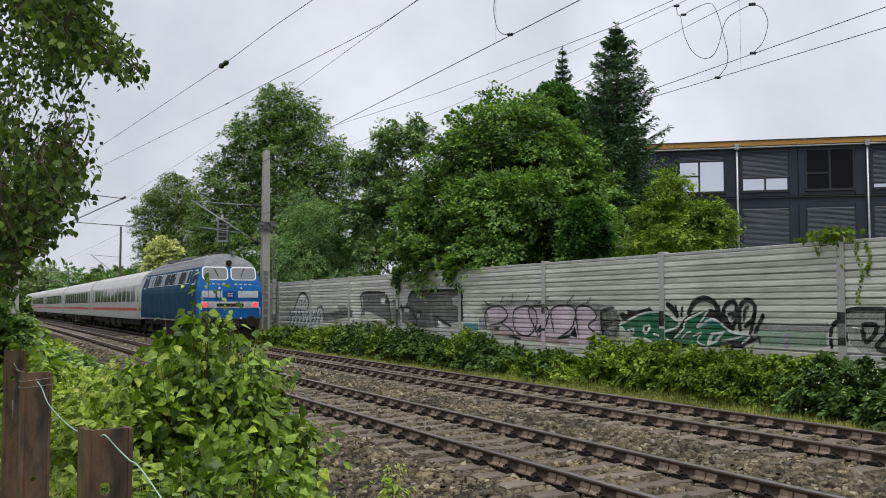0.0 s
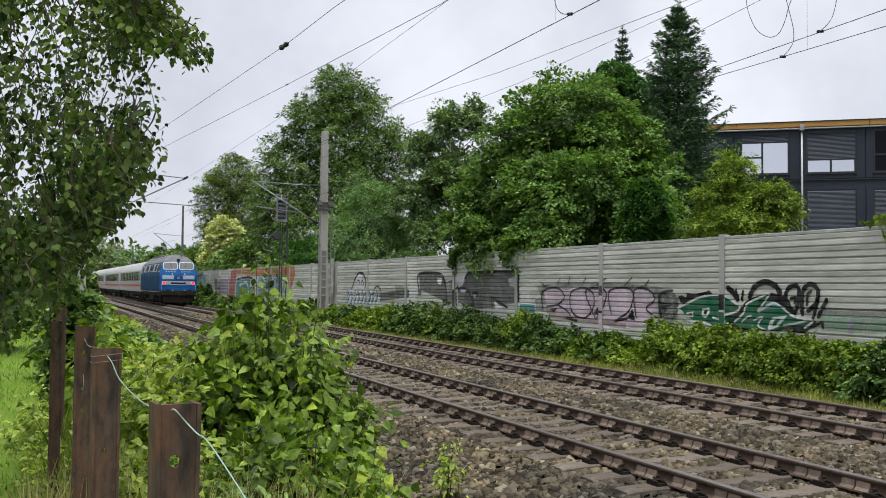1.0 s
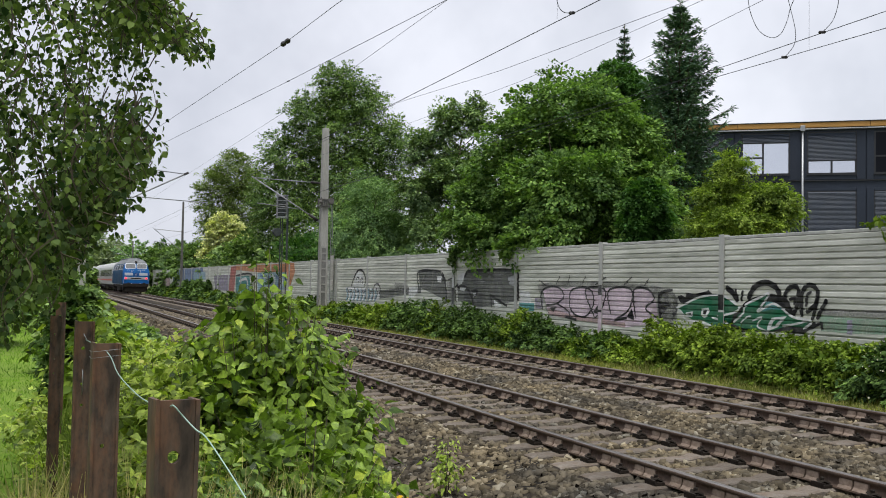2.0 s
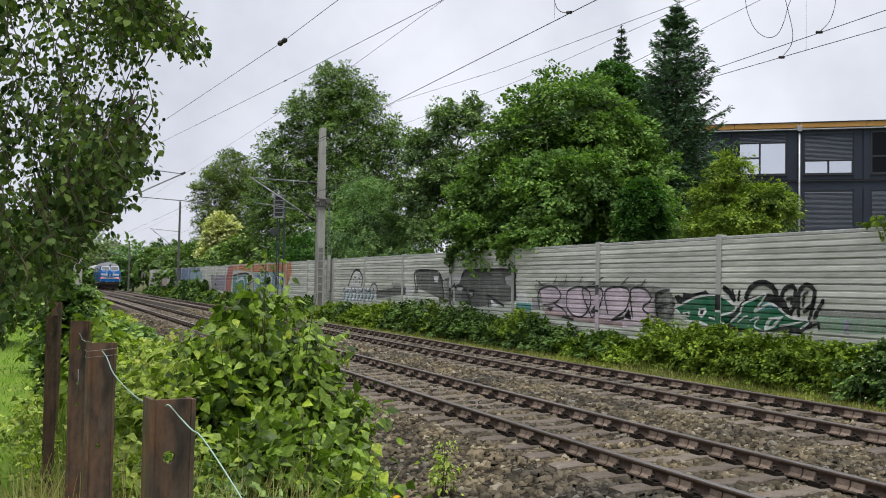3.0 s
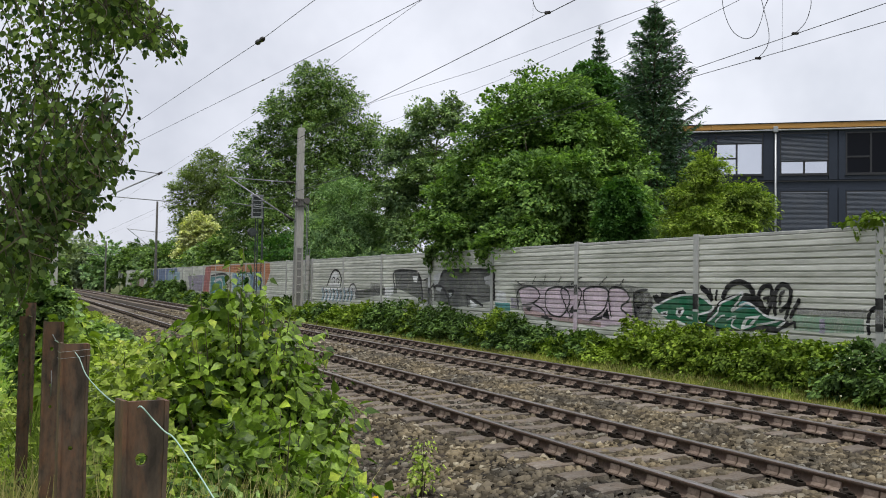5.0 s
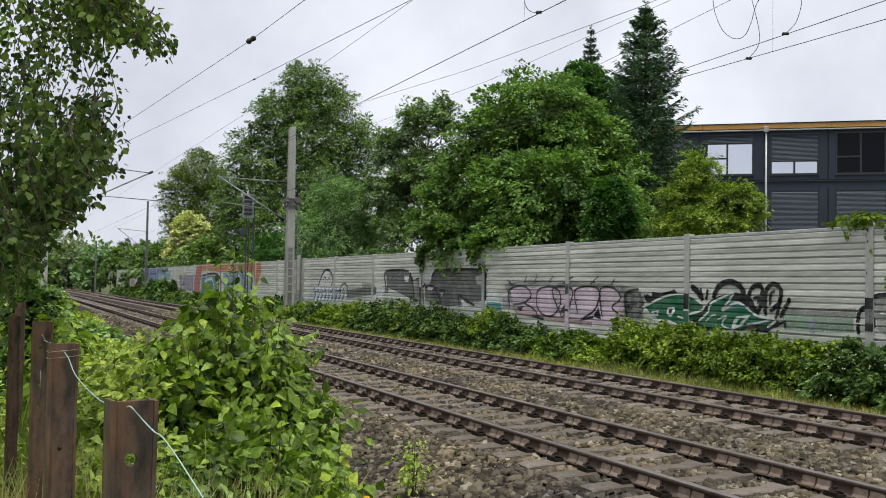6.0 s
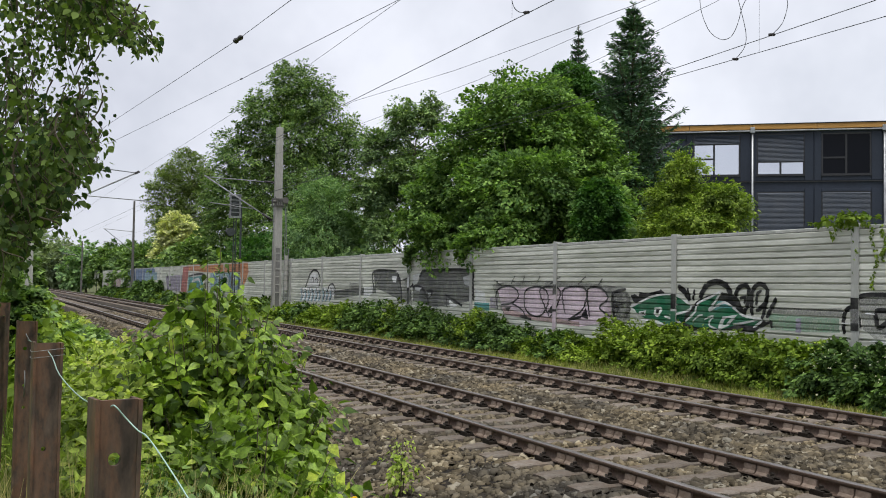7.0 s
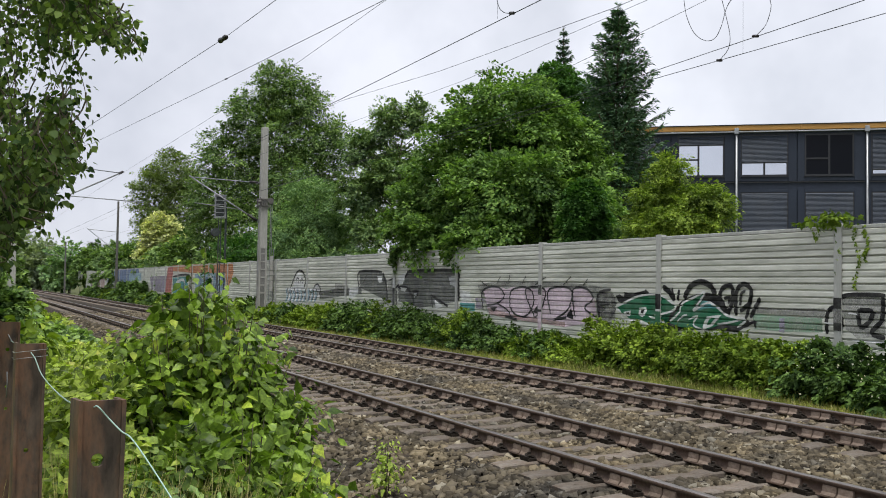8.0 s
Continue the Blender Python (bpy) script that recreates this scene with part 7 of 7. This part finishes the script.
def locomotive():
    t = tagged(new("locomotive"), "blue diesel locomotive with grey roof and red tail lamps", "locomotive")
    L = 15.8
    half = [(0.0, 1.02), (1.40, 1.02), (1.50, 1.08), (1.52, 1.3), (1.52, 2.40), (1.50, 2.62), (1.40, 3.05), (1.25, 3.52), (1.12, 3.72), (0.82, 3.98), (0.45, 4.15), (0.0, 4.21)]

    def lean(z):
        return float(np.interp(z, [1.0, 2.35, 2.6, 3.55, 3.75, 4.0, 4.21], [0.42, 0.42, 0.47, 0.78, 0.92, 1.3, 1.9]))

    def ring(end):
        """end 0: rear face, 1: front face."""
        out = []
        for x, z in mirrored(half):
            f = 1.0
            y = lean(z) if end == 0 else L + 0.6 - lean(z)
            out.append((x * 0.955, y, z))
        return out

    def ring_in(d):
        return [(x, (lean(z) + d if d < 5 else L + 0.6 - lean(z) - (d - 9)), z) for x, z in mirrored(half)]

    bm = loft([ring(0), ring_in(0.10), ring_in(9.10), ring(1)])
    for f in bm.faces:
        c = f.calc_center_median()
        # large side faces get the blue with shade in its colour
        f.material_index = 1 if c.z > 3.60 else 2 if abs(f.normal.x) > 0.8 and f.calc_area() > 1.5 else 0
    body = part("body", bm, [M_BLUE, M_ROOF, M_SHADEDBLUE], t)
    # roof fittings
    part("exhaust_hood", box(-0.55, 0.55, 6.3, 9.0, 4.10, 4.27, 0.05), M_ROOF, t)
    part("fan_housing", tube([(0, 11.3, 4.1), (0, 11.3, 4.26)], 0.85, 20), M_ROOF, t)
    part("horn", tube([(0.35, 1.6, 4.14), (0.35, 1.3, 4.22)], [0.04, 0.08], 10), M_ROOF, t)
    # upper front lamp
    part("brow_lamp", tube([(0, 0.84, 3.73), (0, 0.72, 3.72)], 0.13, 14), M_UNDER, t, "round upper headlamp in a dark ring")
    lamp = part("brow_lens", tube([(0, 0.73, 3.72), (0, 0.71, 3.72)], 0.08, 12), M_UNDER, t)

    def face_quad(x0, x1, z0, z1, off, mat, name, parent, label="", rnd=0.0):
        bm = bmesh.new()
        pts = []
        c = 0.09 if rnd == 0 else rnd
        for cx, cz, a0 in ((x1 - c, z0 + c, -90), (x1 - c, z1 - c, 0), (x0 + c, z1 - c, 90), (x0 + c, z0 + c, 180)):
            for j in range(5):
                a = radians(a0 + 22.5 * j)
                pts.append((cx + c * math.cos(a), cz + c * math.sin(a)))
        lo = [bm.verts.new((a, lean(b) - off, b)) for a, b in pts]
        hi = [bm.verts.new((a, lean(b) + 0.03, b)) for a, b in pts]
        fan = bm.verts.new(((x0 + x1) / 2, lean((z0 + z1) / 2) - off, (z0 + z1) / 2))
        for k in range(20):
            bm.faces.new((lo[k], lo[(k + 1) % 20], fan))
            bm.faces.new((lo[k], lo[(k + 1) % 20], hi[(k + 1) % 20], hi[k]))
        bmesh.ops.recalc_face_normals(bm, faces=bm.faces)
        return part(name, bm, mat, parent, label)

    for s in (-1, 1):
        a, b = (0.06, 1.24) if s > 0 else (-1.24, -0.06)
        w = face_quad(a, b, 2.92, 3.54, 0.012, M_RIM, "cab_window", t, "white rimmed cab window", 0.16)
        face_quad(a + 0.045, b - 0.045, 2.965, 3.495, 0.022, M_CABGLASS, "glass", w, "", 0.13)
        part("wiper", tube([(s * 0.68, lean(3.45) - 0.04, 3.46), (s * 0.52, lean(3.1) - 0.045, 3.1)], 0.014, 5), M_UNDER, w)
        a, b = (0.36, 1.30) if s > 0 else (-1.30, -0.36)
        face_quad(a, b, 2.12, 2.43, 0.008, M_PALE, "front_panel", t, "pale rectangular panel on the nose", 0.02)
        for k in range(4):
            face_quad(s * 0.62 - 0.42 + 0.22 * k, s * 0.62 - 0.28 + 0.22 * k, 2.72, 2.76, 0.006, M_PALE, "marking_bar", t, "small pale marking bar", 0.005)
        part("tail_lamp", tube([(s * 1.16, 0.43, 1.79), (s * 1.16, 0.37, 1.79)], 0.105, 16), M_TAIL, t, "glowing red tail lamp")
        part("headlamp", tube([(s * 0.84, 0.43, 1.79), (s * 0.84, 0.375, 1.79)], 0.12, 16), M_LAMP, t)
        part("handrail", tube([(s * 1.38, 0.40, 1.2), (s * 1.38, 0.36, 1.3), (s * 1.38, 0.36, 1.6), (s * 1.38, 0.40, 1.66)], 0.016, 6), M_SILVER, t)
    face_quad(-0.17, 0.17, 2.11, 2.43, 0.008, M_SIGNBLUE, "emblem", t, "dark blue square emblem with pale bars", 0.02)
    for k in range(2):
        face_quad(-0.12, 0.12, 2.17 + 0.1 * k, 2.22 + 0.1 * k, 0.014, M_PALE, "emblem_bar", t, "", 0.005)
    face_quad(-1.34, 1.34, 1.64, 1.94, 0.006, M_SILVER, "lamp_band", t, "silver band round the lamps", 0.05)
    face_quad(-0.62, 0.62, 1.71, 1.85, 0.014, M_UNDER, "grille", t, "dark slotted grille", 0.03)
    part("nose_apron", box(-1.42, 1.42, 0.36, 0.52, 0.75, 1.18, 0.03), M_UNDER, t)
    face_quad(-1.40, 1.40, 2.78, 2.81, 0.010, M_BLUE, "rain_strip", t, "", 0.005)
    part("warning_lamp", tube([(0.5, 0.44, 2.55), (0.5, 0.38, 2.55)], 0.045, 10), M_RIM, t)
    part("warning_lamp", tube([(-0.5, 0.44, 2.55), (-0.5, 0.38, 2.55)], 0.045, 10), M_RIM, t)
    for s in (-1, 1):
        part("roof_rail", tube([(s * 0.9, 2.0, 3.99), (s * 0.9, 14.0, 3.99)], 0.02, 6), M_SILVER, t)
    part("snow_plough", box(-1.2, 1.2, 0.45, 0.6, 0.18, 0.72, 0.03), M_UNDER, t)
    part("coupling", tube([(0, 0.42, 1.03), (0, 0.12, 0.98), (0, 0.1, 0.7)], 0.05, 8), M_UNDER, t)
    for s in (-1, 1):
        part("brake_hose", tube([(s * 0.35, 0.38, 0.95), (s * 0.37, 0.22, 0.75), (s * 0.4, 0.3, 0.45)], 0.025, 6), M_UNDER, t)
        part("hose_tap", tube([(s * 0.48, 0.36, 1.18), (s * 0.48, 0.28, 1.18)], 0.05, 8), M_SILVER, t)
    buffers(t, 0.03, -1)
    part("underframe", box(-1.38, 1.38, 0.9, L - 0.5, 0.72, 1.03, 0.02), M_UNDER, t)
    part("fuel_tank", box(-1.35, 1.35, 6.2, 9.8, 0.25, 0.75, 0.08), M_UNDER, t)
    bogie(t, 3.7)
    bogie(t, L - 3.4)

    # sloping upper side windows and vents
    def side_x(z):
        return float(np.interp(z, [2.40, 2.62, 3.05, 3.52], [1.52, 1.50, 1.40, 1.25]))

    def side_quad(s, y0, y1, z0, z1, off, mat, name, parent, label=""):
        bm = bmesh.new()
        lo = [bm.verts.new((s * (side_x(z) + off), y, z)) for y, z in ((y0, z0), (y1, z0), (y1, z1), (y0, z1))]
        hi = [bm.verts.new((s * (side_x(z) - 0.03), y, z)) for y, z in ((y0, z0), (y1, z0), (y1, z1), (y0, z1))]
        bm.faces.new(lo)
        for k in range(4):
            bm.faces.new((lo[k], lo[(k + 1) % 4], hi[(k + 1) % 4], hi[k]))
        bmesh.ops.recalc_face_normals(bm, faces=bm.faces)
        return part(name, bm, mat, parent, label)

    for s in (-1, 1):
        for a, b in ((1.15, 1.75), (L - 1.2, L - 0.6)):
            w = side_quad(s, a, b, 2.72, 3.42, 0.010, M_SILVER, "cab_side_window", t)
            side_quad(s, a + 0.06, b - 0.06, 2.78, 3.36, 0.018, M_LOCOPANE, "glass", w)
        for k in range(9):
            y = 2.5 + 1.28 * k
            w = side_quad(s, y, y + 1.05, 2.78, 3.42, 0.010, M_SILVER, "vent_frame" if k not in (3, 6) else "engine_window", t, "silver framed vent")
            side_quad(s, y + 0.05, y + 0.51, 2.81, 3.39, 0.018, M_LOCOPANE if k in (0, 1, 3, 4, 6, 7) else M_VENT, "vent_panel", w)
            side_quad(s, y + 0.54, y + 1.0, 2.81, 3.39, 0.018, M_LOCOPANE if k in (1, 3, 4, 6) else M_VENT, "vent_panel", w)
        for a in (2.05, L - 2.1):
            part("cab_door", box(s * 1.521 - 0.006, s * 1.521 + 0.006, a - 0.32, a + 0.32, 1.15, 2.5, 0.004), M_SHADEDBLUE, t)
        for y in (4.6, 7.2, 10.4):
            part("side_hatch", box(s * 1.521 - 0.007, s * 1.521 + 0.007, y, y + 1.3, 1.35, 2.3, 0.004), M_SHADEDBLUE, t)
        part("sole_bar", box(s * 1.515 - 0.01, s * 1.515 + 0.01, 0.6, L - 0.1, 1.02, 1.06), M_GREYSKIRT, t, "grey sole bar")
        for y in (1.2, 3.6, 12.6, 14.8):
            part("step_box", box(s * 1.30 - 0.1, s * 1.30 + 0.1, y, y + 0.5, 0.35, 0.9, 0.02), M_UNDER, t)
    return t


M_SIGNBLUE = plain("emblem_blue", (0.004, 0.04, 0.20), 0.4)


def coach():
    t = tagged(new("passenger_coach"), "white passenger coach with a red stripe and dark windows", "railway coach", "coaches of the train")
    L = 26.4
    half = [(0.0, 0.95), (1.36, 0.95), (1.41, 1.05), (1.41, 3.05), (1.34, 3.32), (1.15, 3.62), (0.8, 3.86), (0.4, 3.99), (0.0, 4.03)]
    rings = [[(x, y, z) for x, z in mirrored(half)] for y in (0.35, L - 0.35)]
    bm = loft(rings)
    for f in bm.faces:
        f.material_index = 1 if f.calc_center_median().z > 3.2 else 0
    part("body", bm, [M_WHITE, M_COACHROOF], t)
    part("underframe", box(-1.25, 1.25, 1.2, L - 1.2, 0.55, 0.94, 0.03), M_UNDER, t)
    for y in (9, 12, 15.5):
        part("equipment_box", box(-1.32, 1.32, y, y + 1.9, 0.35, 0.9, 0.04), M_UNDER, t)
    bogie(t, 3.7, 2.5, 0.46)
    bogie(t, L - 3.7, 2.5, 0.46)
    for y in (0.05, L - 0.35):
        part("gangway", box(-0.7, 0.7, y, y + 0.3, 1.05, 3.5, 0.1), M_UNDER, t)
    for s in (-1, 1):
        part("red_stripe", box(s * 1.414 - 0.003, s * 1.414 + 0.003, 0.36, L - 0.36, 1.44, 1.63), M_RED, t, "red stripe")
        part("skirt", box(s * 1.40 - 0.012, s * 1.40 + 0.012, 0.36, L - 0.36, 0.92, 1.06), M_GREYSKIRT, t)
        for k in range(11):
            y = 2.75 + 1.92 * k
            part("window", box(s * 1.413 - 0.006, s * 1.413 + 0.006, y, y + 1.45, 2.02, 2.92, 0.004), M_GLASS, t)
        for y in (1.0, L - 1.8):
            d = part("door", box(s * 1.413 - 0.006, s * 1.413 + 0.006, y, y + 0.85, 1.06, 3.05, 0.004), M_WHITE, t)
            part("door_window", box(s * 1.420 - 0.004, s * 1.420 + 0.004, y + 0.18, y + 0.67, 2.0, 2.85, 0.002), M_GLASS, d)
    return t


TRAIN = []


def train():
    TRAIN.append((locomotive(), 0.0, 16.4))
    c = coach()
    TRAIN.append((c, 16.4, 26.4))
    for k in range(1, 6):
        TRAIN.append((copy_thing(c, pose(0, 0, 0)), 16.4 + 26.4 * k, 26.4))


def tail_y(t):
    return 42.2 + 38.6 * t - 0.92 * t * t


def motions():
    for thing, back, length in TRAIN:
        rows = []
        for i in range(17):
            t = 0.5 * i
            y = tail_y(t) + back
            a, b = FAR_C + float(curve_x(y)), FAR_C + float(curve_x(y + length))
            rows.append((t, pose(a, y, 0.0, 0, 0, math.degrees(math.atan2(a - b, length)))))
        walk(thing, rows)

# ---- build ----
trees_behind()
fir_tree("fir_tree", "dark pointed fir with layered drooping branches", 22, 29, 12.75, 2.9, 2.0, 46, 0.22, L_FIR, 1.2, 0.68)
fir_tree("spruce_tree", "thin spruce top with sparse branches", 24.2, 36, 13.9, 0.75, 9.5, 14, 0.15, L_FIR, 0.5, 0.9)
lineside_growth()
near_growth()
birch()
hedge_left()
fence_posts()
near_mast()
far_masts()
overhead_wires()
signal_post()
track_sign()
modular_building()
train()
railway_track("near_track", NEAR_C, "rusty rails on grey sleepers with web dampers", FIRST_NEAR)
railway_track("far_track", FAR_C, "rusty rails on grey sleepers with web dampers", FIRST_FAR)
motions()
